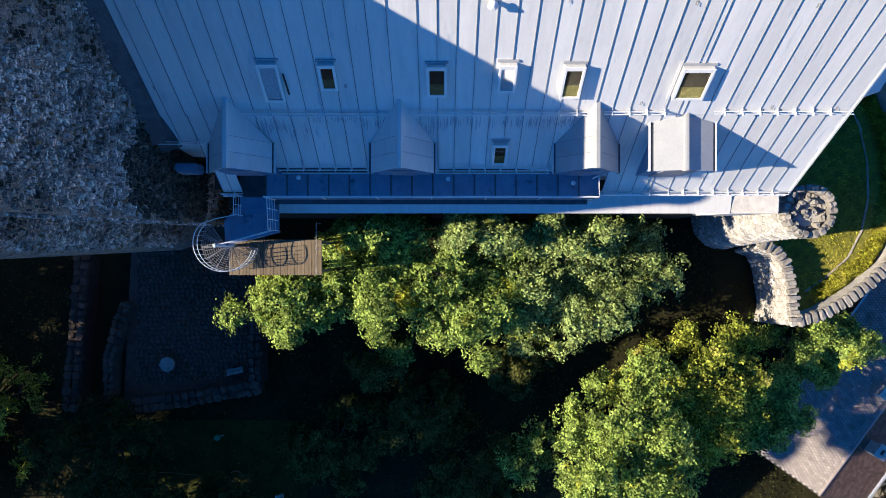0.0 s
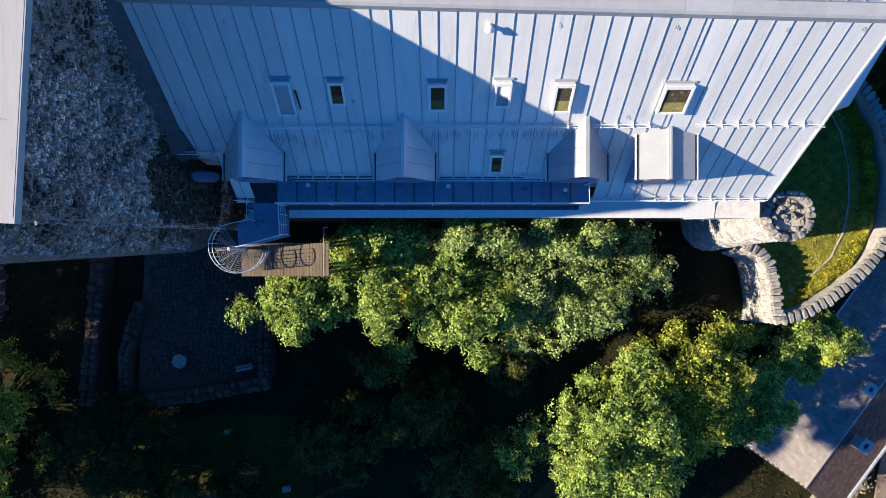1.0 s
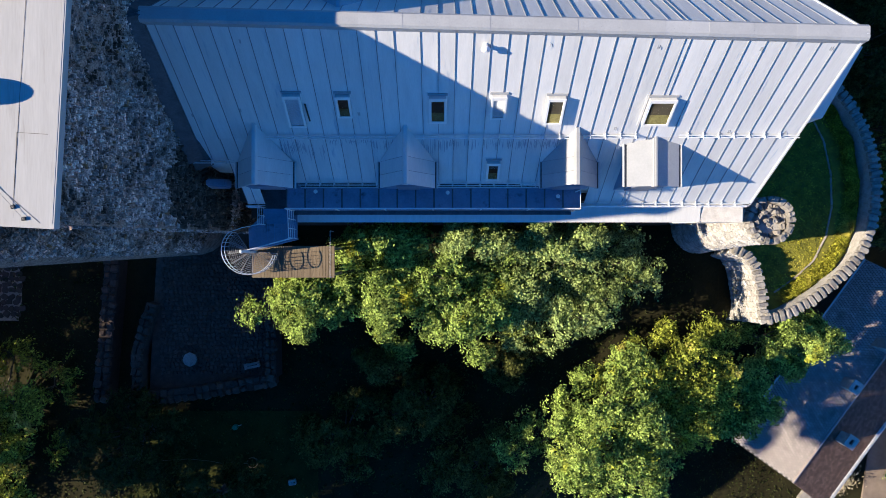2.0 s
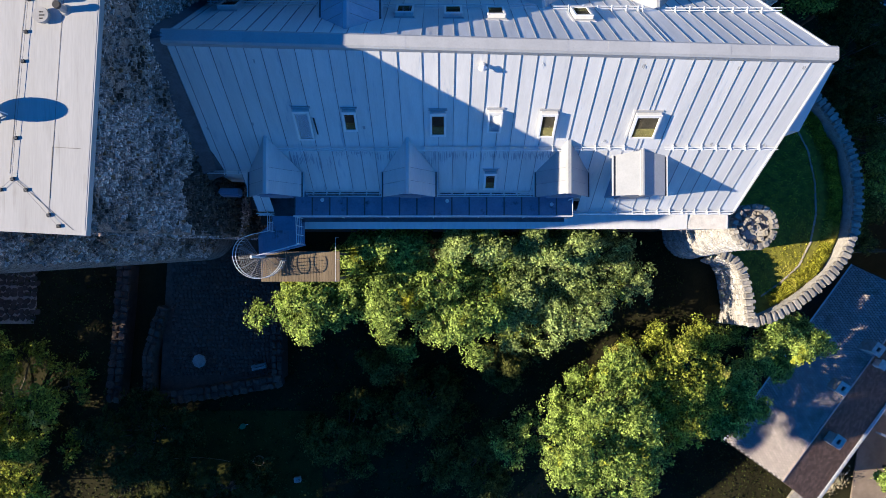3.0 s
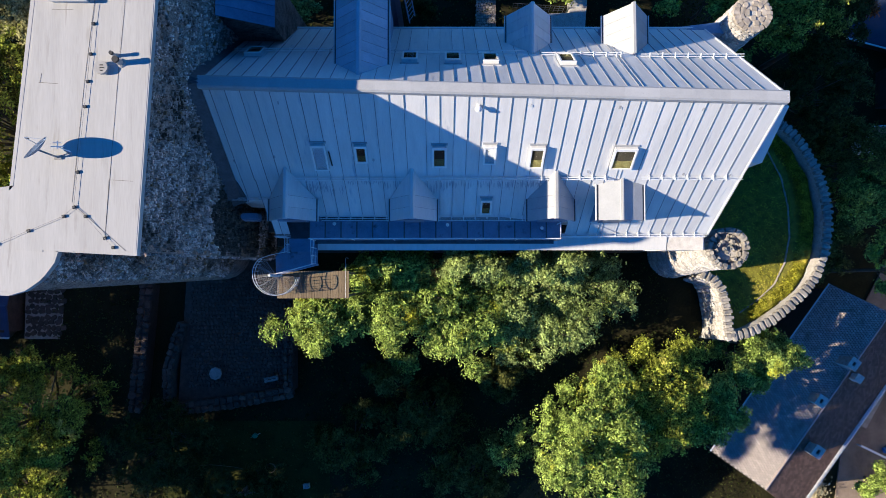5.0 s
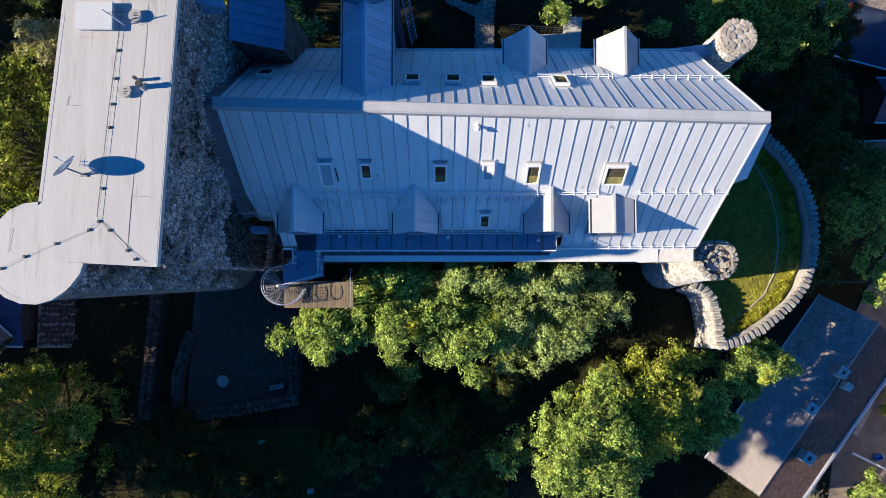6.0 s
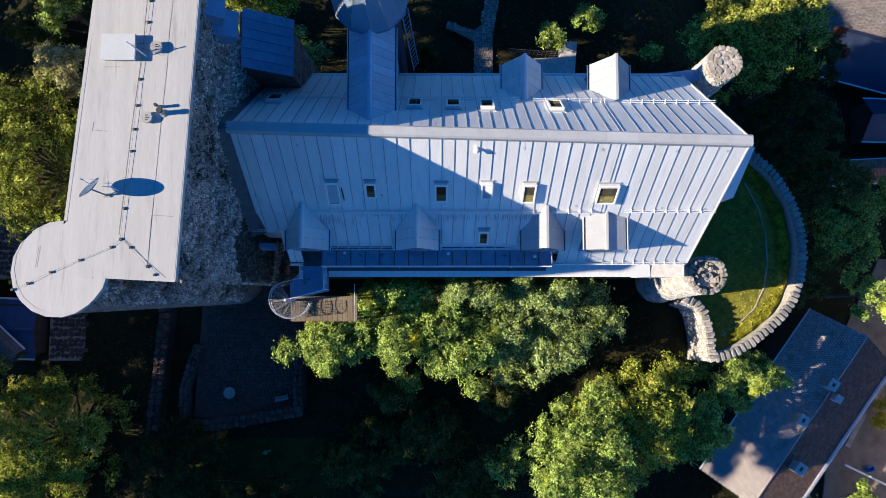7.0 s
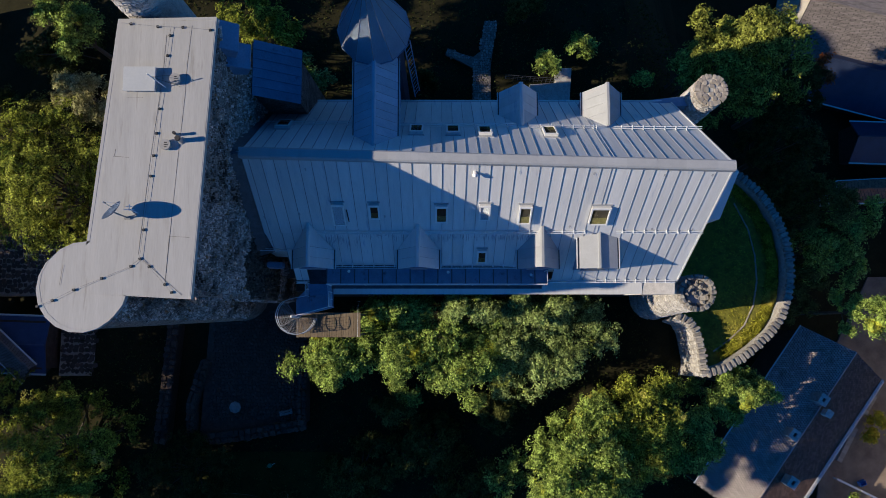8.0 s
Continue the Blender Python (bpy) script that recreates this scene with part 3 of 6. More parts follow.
def dormer(xc, front, ridge_z, eave_z, half, fn, sgn, ridge_end, parent, label, run=0.52, sheet=METAL, seams=True):
    """A gabled dormer clad in sheet metal. front: y of its face; ridge_end: y where its ridge meets the slope."""
    base_z = 23.6
    bm = bmesh.new()
    h = half - 0.1
    back = ridge_end
    lo, hi = (front + 0.12 * sgn, back) if sgn > 0 else (back, front - 0.12)
    hexa(bm, [(xc - h, lo, base_z), (xc + h, lo, base_z), (xc + h, hi, base_z), (xc - h, hi, base_z)],
         [(xc - h, lo, eave_z), (xc + h, lo, eave_z), (xc + h, hi, eave_z), (xc - h, hi, eave_z)])
    gv = [bm.verts.new(p) for p in ((xc - h, lo, eave_z + 0.003), (xc + h, lo, eave_z + 0.003), (xc, lo, ridge_z - 0.1), (xc - h, hi, eave_z + 0.003), (xc + h, hi, eave_z + 0.003), (xc, hi, ridge_z - 0.1))]
    for f in ((0, 1, 2), (5, 4, 3), (0, 2, 5, 3), (1, 4, 5, 2), (0, 3, 4, 1)):
        bm.faces.new([gv[k] for k in f])
    # the darker metal puts the deep shade of the dormer face into its colour
    d = part("dormer", bm, METAL_DARK, parent, label)
    # two roof slopes in three lengths each, the last one cut to the valley
    deep = (ridge_end - front) * sgn
    valley = deep * run
    for side in (-1, 1):
        n_cut = max(2, round(valley / (0.5 if deep < 4 else 0.4))) if seams else 1
        cuts = [valley * k / n_cut for k in range(n_cut + 1)] + [deep]
        for a, b in zip(cuts, cuts[1:]):
            bm = bmesh.new()
            e = eave_z - 0.06
            xa = xc + side * half
            ya, yb = front + sgn * (a + 0.006), front + sgn * (b - 0.006)
            if b == deep:
                pts = [(xa, ya, e), (xc, ya, ridge_z), (xc, yb, ridge_z)]
            else:
                pts = [(xa, ya, e), (xc, ya, ridge_z), (xc, yb, ridge_z), (xa, yb, e)]
            f = face(bm, pts)
            bm.normal_update()
            if f.normal.z < 0:
                f.normal_flip()
            bmesh.ops.solidify(bm, geom=bm.faces[:], thickness=-0.05)
            n_f = len(bm.faces)
            if a > 0 and seams:
                pipe(bm, [(xa, ya, e + 0.02), (xc, ya, ridge_z + 0.02)], 0.034 if deep < 4 else 0.045, 4)
            bm.faces.ensure_lookup_table()
            for f in bm.faces[n_f:]:
                f.material_index = 1
            part("roof_panel", bm, sheet, d).data.materials.append(METAL_SEAM)
        bm = bmesh.new()
        y0, y1 = sorted((front, front + sgn * valley))
        xe = sorted((xc + side * (half - 0.02), xc + side * (half + 0.10)))
        box(bm, xe[0], xe[1], y0, y1, eave_z - 0.16, eave_z - 0.07)
        part("eave_gutter", bm, FLASHING, d, "dark gutter strip along the dormer eave")
        bm = bmesh.new()
        xe = xc + side * (half + 0.12)
        box(bm, xe - 0.02, xe + 0.02, y0, y1, eave_z - 0.16, eave_z - 0.03)
        part("gutter_lip", bm, METAL, d)
    bm = bmesh.new()
    y0, y1 = sorted((front - 0.02 * sgn, ridge_end))
    hexa(bm, [(xc - 0.12, y0, ridge_z - 0.06), (xc + 0.12, y0, ridge_z - 0.06), (xc + 0.12, y1, ridge_z - 0.06), (xc - 0.12, y1, ridge_z - 0.06)],
         [(xc - 0.06, y0, ridge_z + 0.1), (xc + 0.06, y0, ridge_z + 0.1), (xc + 0.06, y1, ridge_z + 0.1), (xc - 0.06, y1, ridge_z + 0.1)])
    part("ridge_trim", bm, sheet, d)
    if not seams:
        # upstand that ends the western sheet above the eastern one
        bm = bmesh.new()
        box(bm, xc - 0.02, xc + 0.05, y0, y1 - 0.1, ridge_z + 0.05, ridge_z + 0.15)
        part("ridge_upstand", bm, sheet, d)
    bm = bmesh.new()
    yf = front + 0.09 * sgn
    y0, y1 = sorted((yf, yf + 0.05 * sgn))
    box(bm, xc - 0.45, xc + 0.45, y0 - 0.02, y1, base_z + 0.5, eave_z - 0.1)
    part("door", bm, METAL_WALK, d, "dark blue metal door in the dormer face")
    return d


# dormers in full sun take the toned-down copy of the metal
dormer(7.97, 2.52, 26.85, 26.6, 0.98, roof_s, 1, 4.72, wing, "wide dormer with a low gabled sheet metal roof", 0.90, METAL_CAP, False)
for xc in (-7.07, -1.45, 4.96):
    dormer(xc, 2.56, 27.3, 25.65, 1.05, roof_s, 1, 4.82, wing, "gabled dormer clad in blue-grey sheet metal", 0.46, METAL if xc < 4 else METAL_CAP)
for xc, sheet, back in ((3.98, METAL, 10.0), (8.57, METAL_CAP, 9.76)):
    dormer(xc, 12.35, 27.0, 25.5, 1.0, roof_n, -1, back, wing, "gabled dormer clad in blue-grey sheet metal", 0.6, sheet)
# roofed passage from the roof to the stair turret
dormer(-3.5, 12.9, 30.2, 29.0, 1.05, roof_n, -1, 7.8, wing, "long gabled roof passage to the turret", 0.82, METAL_SHADE)


# ---------------- towers ----------------
def round_tower(name, x, y, z_top, r, z_base, r_base, cap, label, broken):
    t = thing(name, label, "tower")
    rng = random.Random(int(x * 10 + y))
    bm = bmesh.new()
    seg = 28
    rings = []
    for k in range(7):
        f = k / 6
        z = z_base + (z_top - 0.45 - z_base) * f
        rr = r_base + (r - r_base) * (1 - (1 - f) ** 1.6) - 0.06
        rings.append([bm.verts.new((x + rr * math.cos(2 * math.pi * i / seg), y + rr * math.sin(2 * math.pi * i / seg), z)) for i in range(seg)])
    for a, b in zip(rings, rings[1:]):
        for i in range(seg):
            bm.faces.new((a[i], a[(i + 1) % seg], b[(i + 1) % seg], b[i]))
    bm.faces.new(rings[-1])
    if not broken:
        drum(bm, x, y, z_top - 0.5, z_top - 0.045, r - 0.06, r - 0.18, 24)
    w = part("wall", bm, LIMEWASH, t, "pale sunlit rubble wall")
    ms, me = [], []
    z = z_base + 1.5
    while z < z_top - 0.45:
        h = rng.uniform(0.13, 0.26)
        f = (z - z_base) / (z_top - 0.45 - z_base)
        rr = r_base + (r - r_base) * (1 - (1 - f) ** 1.6) - 0.06
        a = radians(95) + rng.random() * 0.2
        while a < radians(300):
            wd = rng.uniform(0.16, 0.42)
            c = a + wd / rr / 2
            out = Vector((math.cos(c), math.sin(c), 0))
            m = frame_matrix(Vector((x, y, z + h / 2)) + out * (rr + rng.uniform(-0.035, 0.0)), Vector((-out.y, out.x, 0)), Vector((0, 0, 1)), out) @ pose(0, 0, 0, rng.uniform(-5, 5), rng.uniform(-5, 5), rng.uniform(-6, 6))
            ms.append(scaled(m, wd - 0.02, h - 0.02, 0.13))
            me.append(rng.choice(stone_meshes(LIMEWASH_FILL)))
            a += wd / rr
        z += h
    joined("rubble", me, ms, LIMEWASH_FILL, w, "rough pale rubble courses")
    # ring of head stones
    n = 24
    for i in range(n):
        a = 2 * math.pi * (i + rng.uniform(-0.15, 0.15)) / n
        z = z_top + (rng.uniform(-0.34, -0.14) if broken else rng.uniform(-0.065, -0.05))
        along, out = Vector((-math.sin(a), math.cos(a), 0)), Vector((math.cos(a), math.sin(a), 0))
        m = frame_matrix(Vector((x, y, z)) + out * (r - 0.14), along, -out, Vector((0, 0, 1)))
        stone_piece(cap, t, scaled(m, 2 * math.pi * r / n * rng.uniform(0.85, 1.0), rng.uniform(0.28, 0.36), 0.42 if broken else 0.14), rng)
    # inner stones
    rad = r - 0.42
    while rad > 0.05:
        k = max(1, int(2 * math.pi * rad / (0.27 if broken else 0.36)))
        phase = rng.random()
        for i in range(k):
            a = 2 * math.pi * (i + phase + rng.uniform(-0.22, 0.22)) / k
            dz = rng.uniform(-0.45, 0.0) if broken else 0.125 + rng.uniform(-0.006, 0.006)
            if broken and 3.4 < a < 5.6 and rad < r - 0.5:
                dz -= 0.35
            along, out = Vector((-math.sin(a), math.cos(a), 0)), Vector((math.cos(a), math.sin(a), 0))
            m = frame_matrix(Vector((x, y, z_top - (0.2 if broken else 0.17) + dz)) + out * (rad + rng.uniform(-0.04, 0.04)), along, -out, Vector((0, 0, 1))) @ pose(0, 0, 0, rng.uniform(-20, 20) if broken else 0, rng.uniform(-20, 20) if broken else 0, rng.uniform(-30, 30) if broken else rng.uniform(-9, 9))
            stone_piece(cap, t, scaled(m, rng.uniform(0.18, 0.3) if broken else rng.uniform(0.28, 0.42), rng.uniform(0.16, 0.26) if broken else rng.uniform(0.24, 0.32), 0.4 if broken else 0.12), rng)
        rad -= 0.25 if broken else 0.26
    return t


round_tower("stone_tower", 15.19, 1.5, 21.0, 1.12, 9.0, 1.85, COPING, "round pale stone tower with a broken rubble head", True)
round_tower("stone_tower", 14.93, 12.7, 24.9, 0.94, 10.0, 1.3, PALE_CAP, "round stone tower capped with flat radial slabs", False)

# stair turret with its faceted cone
turret = thing("stair_turret", "faceted stair turret with a pointed blue-grey metal roof", "turret")
TX, TY, TZ, TR, T_APEX = -3.53, 13.95, 30.0, 1.8, 34.7
bm = bmesh.new()
drum(bm, TX, TY, 9.0, TZ, 1.3, seg=12)
part("wall", bm, NIGHT_BLUE, turret, "dark blue metal-clad turret wall")
ang = [radians(1 + 30 * k) for k in range(12)]
bm = bmesh.new()
hexa(bm, [(TX + (TR + 0.02) * math.cos(a), TY + (TR + 0.02) * math.sin(a), TZ - 0.14) for a in ang], [(TX + (TR + 0.02) * math.cos(a), TY + (TR + 0.02) * math.sin(a), TZ - 0.03) for a in ang])
troof = part("roof", bm, METAL_DARK, turret, "cone of twelve metal facets with a rolled rim")
for k in range(12):
    a, b = ang[k], ang[(k + 1) % 12]
    bm = bmesh.new()
    p, q = (TX + TR * math.cos(a), TY + TR * math.sin(a), TZ), (TX + TR * math.cos(b), TY + TR * math.sin(b), TZ)
    face(bm, [p, q, (TX, TY, T_APEX)])
    bmesh.ops.solidify(bm, geom=bm.faces[:], thickness=0.04)
    n_f = len(bm.faces)
    pipe(bm, [p, (TX, TY, T_APEX + 0.02)], 0.022, 4)
    bm.faces.ensure_lookup_table()
    for f in bm.faces[n_f:]:
        f.material_index = 1
    part("roof_panel", bm, METAL_SHADE, troof).data.materials.append(METAL_SEAM)
bm = bmesh.new()
pipe(bm, [(TX, TY, T_APEX - 0.15), (TX, TY, T_APEX + 0.7)], 0.07, 8, 0.02)
part("finial", bm, METAL_DARK, turret)


# ---------------- trees ----------------
def leaves_mesh(name, centres, normals, size, rng):
    """One small folded leaf at each centre."""
    n = len(centres)
    ref = rng.normal(size=(n, 3))
    side = np.cross(normals, ref)
    side /= np.linalg.norm(side, axis=1, keepdims=True) + 1e-9
    fwd = np.cross(side, normals)
    s = size * rng.uniform(0.6, 1.35, (n, 1))
    v = np.empty((n, 4, 3), np.float32)
    v[:, 0] = centres - fwd * s * 0.5
    v[:, 1] = centres + side * s * 0.33 + normals * s * 0.10
    v[:, 2] = centres + fwd * s * 0.6
    v[:, 3] = centres - side * s * 0.33 + normals * s * 0.10
    me = bpy.data.meshes.new(name)
    me.vertices.add(4 * n)
    me.vertices.foreach_set("co", v.reshape(-1))
    me.loops.add(4 * n)
    me.loops.foreach_set("vertex_index", np.arange(4 * n, dtype=np.int32))
    me.polygons.add(n)
    me.polygons.foreach_set("loop_start", np.arange(n, dtype=np.int32) * 4)
    me.update(calc_edges=True)
    return me


def tree(x, y, top, rx, ry, depth, mat, label, leaves=26000, size=0.13, seed=1, lobes=16, name="tree", lean=(0, 0), lift=0.3):
    """A tapered trunk, limbs to each lobe of the crown, twigs, and leaves in sprays along the twigs."""
    rng = np.random.default_rng(seed)
    gz = ground_z(x, y) - 0.2
    t = thing(name, label, "tree" if name == "tree" else "bush")
    zc = top - depth * 0.55
    lob = []
    lobes = int(lobes * 1.25)
    for k in range(lobes):
        a, rr = 2.399963 * k + rng.uniform(-0.45, 0.45), math.sqrt((k + 0.5) / lobes) * rng.uniform(0.75, 1.08)
        swell = 1.0 + 0.18 * math.sin(3 * a + seed) + 0.12 * math.sin(5 * a + 2 * seed)
        q = np.array([x + lean[0] + rx * rr * swell * math.cos(a), y + lean[1] + ry * rr * swell * math.sin(a), top - depth * (0.14 + 0.42 * rr * rr + 0.30 * rng.uniform(-1, 1))])
        lob.append((q, rng.uniform(0.16, 0.30) * min(rx, ry) + 0.12))
    bm = bmesh.new()
    fork = Vector((x + lean[0] * 0.4, y + lean[1] * 0.4, max(gz + 1.0, top - depth * 1.15)))
    tr = 0.045 * (rx + ry) + 0.05
    pipe(bm, [(x, y, gz), ((x + fork.x) / 2 + 0.15, (y + fork.y) / 2, (gz + fork.z) / 2), fork], tr, 8, tr * 0.6)
    for q, r in lob:
        mid = fork.lerp(Vector(q), 0.55) + Vector((0, 0, -0.25))
        pipe(bm, [fork - Vector((0, 0, 0.1)), mid, q], tr * 0.22, 5, 0.02)
    cs, ns, twigs = [], [], []
    per = max(8, leaves // lobes)
    m = 24
    for q, r in lob:
        # shoots leave the limb's end; each carries a few tufts of leaves, so that dark gaps stay between them
        shoots = max(3, int(per / (m * 4)))
        d = rng.normal(size=(shoots, 3))
        d[:, 2] = np.abs(d[:, 2]) * 0.8 - lift
        away = q - np.array([x, y, q[2]])
        d[:, :2] += 0.6 * away[:2] / (np.linalg.norm(away[:2]) + 0.3)
        d /= np.linalg.norm(d, axis=1, keepdims=True)
        reach = r * rng.uniform(0.75, 1.35, (shoots, 1))
        tip = q + d * reach * np.array([[1.0, 1.0, 0.8]])
        twigs.append((q, tip))
        along = rng.uniform(0.45, 1.08, (shoots, 4, 1))
        t_c = q + (tip - q)[:, None, :] * along + rng.normal(size=(shoots, 4, 3)) * 0.14 * min(1.4, 0.5 + r)
        t_c = t_c.reshape(-1, 3)
        t_n = np.repeat(d, 4, axis=0) * 0.45 + np.array([-0.25, 0, 0.6]) + rng.normal(size=t_c.shape) * 0.22
        t_n /= np.linalg.norm(t_n, axis=1, keepdims=True)
        off = rng.normal(size=(len(t_c), m, 3)) * (0.07 + 0.5 * size) * rng.uniform(0.7, 1.35, (len(t_c), 1, 1))
        off -= 0.75 * (off * t_n[:, None, :]).sum(axis=2, keepdims=True) * t_n[:, None, :]
        c = t_c[:, None, :] + off
        nn = t_n[:, None, :] + off * 1.2 + rng.normal(size=off.shape) * 0.28
        cs.append(c.reshape(-1, 3))
        ns.append(nn.reshape(-1, 3))
    for a, b in twigs:
        for k in range(0, len(b), 3):
            pipe(bm, [a, b[k]], 0.016, 3, 0.004)
    part("trunk", bm, BARK, t, "dark bark trunk and limbs")
    cs, ns = np.concatenate(cs), np.concatenate(ns)
    ns /= np.linalg.norm(ns, axis=1, keepdims=True)
    me = leaves_mesh("crown", cs, ns, size, rng)
    me.materials.append(mat)
    crown = new("crown", me)
    crown.parent = t
    return t


TREES = [
    # x, y, top, rx, ry, depth, leaf, leaves, seed, lobes
    (-7.2, -2.6, 18.7, 2.2, 1.7, 2.8, LEAF_FRESH, 18000, 11, 13),
    (-3.6, -1.4, 18.8, 2.7, 2.8, 4.2, LEAF_FRESH, 28000, 12, 18),
    (1.3, -1.5, 18.6, 3.2, 3.6, 4.6, LEAF_FRESH, 38000, 13, 22),
    (6.5, -1.6, 17.5, 3.7, 3.5, 4.8, LEAF_MID, 42000, 14, 24),
    (9.2, 0.2, 14.6, 1.8, 1.1, 3.2, LEAF_MID, 11000, 15, 10),
    (-2.6, 0.5, 20.2, 1.8, 0.9, 3.4, LEAF_FRESH, 10000, 31, 9),
    (1.6, 0.6, 20.0, 2.2, 0.9, 3.4, LEAF_MID, 12000, 32, 10),
    (6.0, 0.5, 19.4, 2.3, 1.0, 3.6, LEAF_MID, 12000, 33, 10),
    (-3.4, -6.0, 15.6, 1.3, 1.1, 3.0, LEAF_SHADE, 7000, 16, 8),
    (8.6, -9.8, 18.4, 3.8, 3.5, 5.5, LEAF_FRESH, 48000, 17, 28),
    (13.3, -7.3, 16.2, 3.3, 3.3, 5.5, LEAF_OLIVE, 42000, 18, 22),
    (20.6, -5.6, 14.2, 2.4, 1.7, 5.5, LEAF_FRESH, 20000, 19, 14),
    (-26.8, -9.2, 16.2, 4.2, 4.4, 6.0, LEAF_OLIVE, 50000, 20, 30),
    (-17.5, -10.5, 17.0, 3.4, 3.0, 6.0, LEAF_DEEP_SHADE, 20000, 21, 14),
    (-24.3, 8.0, 23.5, 4.4, 4.3, 7.0, LEAF_OLIVE, 60000, 22, 30),
    (-22.1, 13.7, 22.6, 2.1, 1.5, 4.0, LEAF_PALE, 14000, 23, 9),
    (-23.5, 18.2, 22.6, 1.8, 1.7, 4.5, LEAF_FRESH, 14000, 24, 9),
    # three trees added farther west to cast shade, largely out of view
    (-38.5, 3.0, 27.0, 4.0, 3.4, 10.0, LEAF_MID, 18000, 26, 18),
    (-32.5, 15.0, 25.0, 3.6, 3.2, 8.0, LEAF_MID, 18000, 27, 16),
    (-35.5, -1.5, 28.0, 4.0, 4.5, 9.0, LEAF_MID, 20000, 25, 18),
]
for x, y, top, rx, ry, dep, mat, nl, seed, lob in TREES:
    tree(x, y, top, rx, ry, dep, mat, "broad leafy tree with dense sunlit green crown beside the castle", int(nl * 1.14), 0.125, seed, lob)


# ---------------- roof fittings of the wing ----------------
def slope_frame(fn, x, u, lift, sgn):
    """Pose on the slope: x along the roof, y up the slope, z out of it."""
    o = fn(x, u, lift)
    up = (fn(x, u - 0.05) - fn(x, u)).normalized()
    along = Vector((1, 0, 0)) if sgn > 0 else Vector((-1, 0, 0))
    out = along.cross(up).normalized()
    return frame_matrix(o, along, up, out)


def skylight(fn, x, u, w, h, sgn, blind, label, opened=False):
    m = slope_frame(fn, x, u, 0.03, sgn)
    bm = bmesh.new()
    # sheet apron and curb
    t = 0.075
    box(bm, -w / 2 - 0.12, w / 2 + 0.12, -h / 2 - 0.16, h / 2 + 0.14, -0.02, 0.015, m)
    for a in ((-w / 2, -w / 2 + t, -h / 2, h / 2), (w / 2 - t, w / 2, -h / 2, h / 2), (-w / 2 + t, w / 2 - t, -h / 2, -h / 2 + t), (-w / 2 + t, w / 2 - t, h / 2 - t, h / 2)):
        box(bm, *a, -0.02, 0.17, m)
    s = part("skylight", bm, METAL, wing, label)
    bm = bmesh.new()
    box(bm, -w / 2 - 0.06, w / 2 + 0.06, h / 2 + 0.022, h / 2 + 0.11, -0.02, 0.06, m)
    part("head_flashing", bm, METAL_CAP, s)
    bm = bmesh.new()
    for a in ((-w / 2 - 0.02, -w / 2 + 0.065, -h / 2 - 0.02, h / 2 + 0.02), (w / 2 - 0.065, w / 2 + 0.02, -h / 2 - 0.02, h / 2 + 0.02),
              (-w / 2 + 0.065, w / 2 - 0.065, -h / 2 - 0.02, -h / 2 + 0.08), (-w / 2 + 0.065, w / 2 - 0.065, h / 2 - 0.12, h / 2 + 0.02)):
        box(bm, *a, 0.172, 0.215, m)
    bmesh.ops.bevel(bm, geom=bm.edges[:], offset=0.008, segments=1, affect="EDGES")
    part("sash", bm, WHITE, s)
    bm = bmesh.new()
    box(bm, -w / 2 + 0.06, w / 2 - 0.06, -h / 2 + 0.075, h / 2 - 0.115, 0.18, 0.19, m)
    p = part("pane", bm, GLASS, s)
    p.visible_shadow = False
    bm = bmesh.new()
    box(bm, -w / 2 + 0.076, w / 2 - 0.076, -h / 2 + 0.076, h / 2 - 0.076, 0.15, 0.165, m)
    part("blind", bm, blind, s)
    # dark panel stands in for the unlit room, olive strip for its sunlit floor
    if blind is ROOM_DARK:
        bm = bmesh.new()
        box(bm, -w / 2 + 0.078, w / 2 - 0.078, -h / 2 + 0.078, -h / 2 + 0.078 + 0.36 * h, 0.166, 0.172, m)
        part("inner_sill", bm, LIT_FLOOR, s, "olive patch standing for the sunlit floor of the room")
    else:
        bm = bmesh.new()
        box(bm, -w / 2 + 0.078, w / 2 - 0.078, -h / 2 + 0.16, -h / 2 + 0.20, 0.166, 0.174, m)
        part("blind_rail", bm, WHITE, s)
    if opened:
        bm = bmesh.new()
        pipe(bm, [m @ Vector((w / 2 + 0.10, h / 2 - 0.5, 0.05)), m @ Vector((w / 2 + 0.16, -h / 2 + 0.25, 0.12))], 0.03, 6)
        part("awning_arm", bm, BLACK, s)
    return s


SKY_S = [(-5.38, 5.24, 0.60, 1.55, BLIND_PALE, True), (-3.58, 5.36, 0.50, 1.02, ROOM_DARK, False), (-0.23, 5.25, 0.59, 1.22, ROOM_DARK, False), (1.93, 5.31, 0.52, 1.08, BLIND_PALE, False),
         (3.95, 5.21, 0.61, 1.30, ROOM_DARK, False), (7.67, 5.16, 0.94, 1.30, ROOM_DARK, False), (1.96, 3.41, 0.50, 1.05, ROOM_DARK, False)]
for x, y, w, h, blind, opened in SKY_S:
    skylight(roof_s, x, u_at_s(x, y), w, h, 1, blind, "white framed roof window with a pale blind" if blind is BLIND_PALE else "white framed roof window over a dark room", opened)
for x, y, w, h in ((-8.32, 9.75, 0.7, 1.2), (-1.5, 9.34, 0.66, 1.2), (0.35, 9.32, 0.66, 1.2), (1.97, 9.26, 0.66, 1.2), (5.27, 9.25, 0.66, 1.3)):
    skylight(roof_n, x, (y - ridge_y(x)) / (EAVE_N - ridge_y(x)), w, h, -1, ROOM_DARK, "white framed roof window over a dark room")


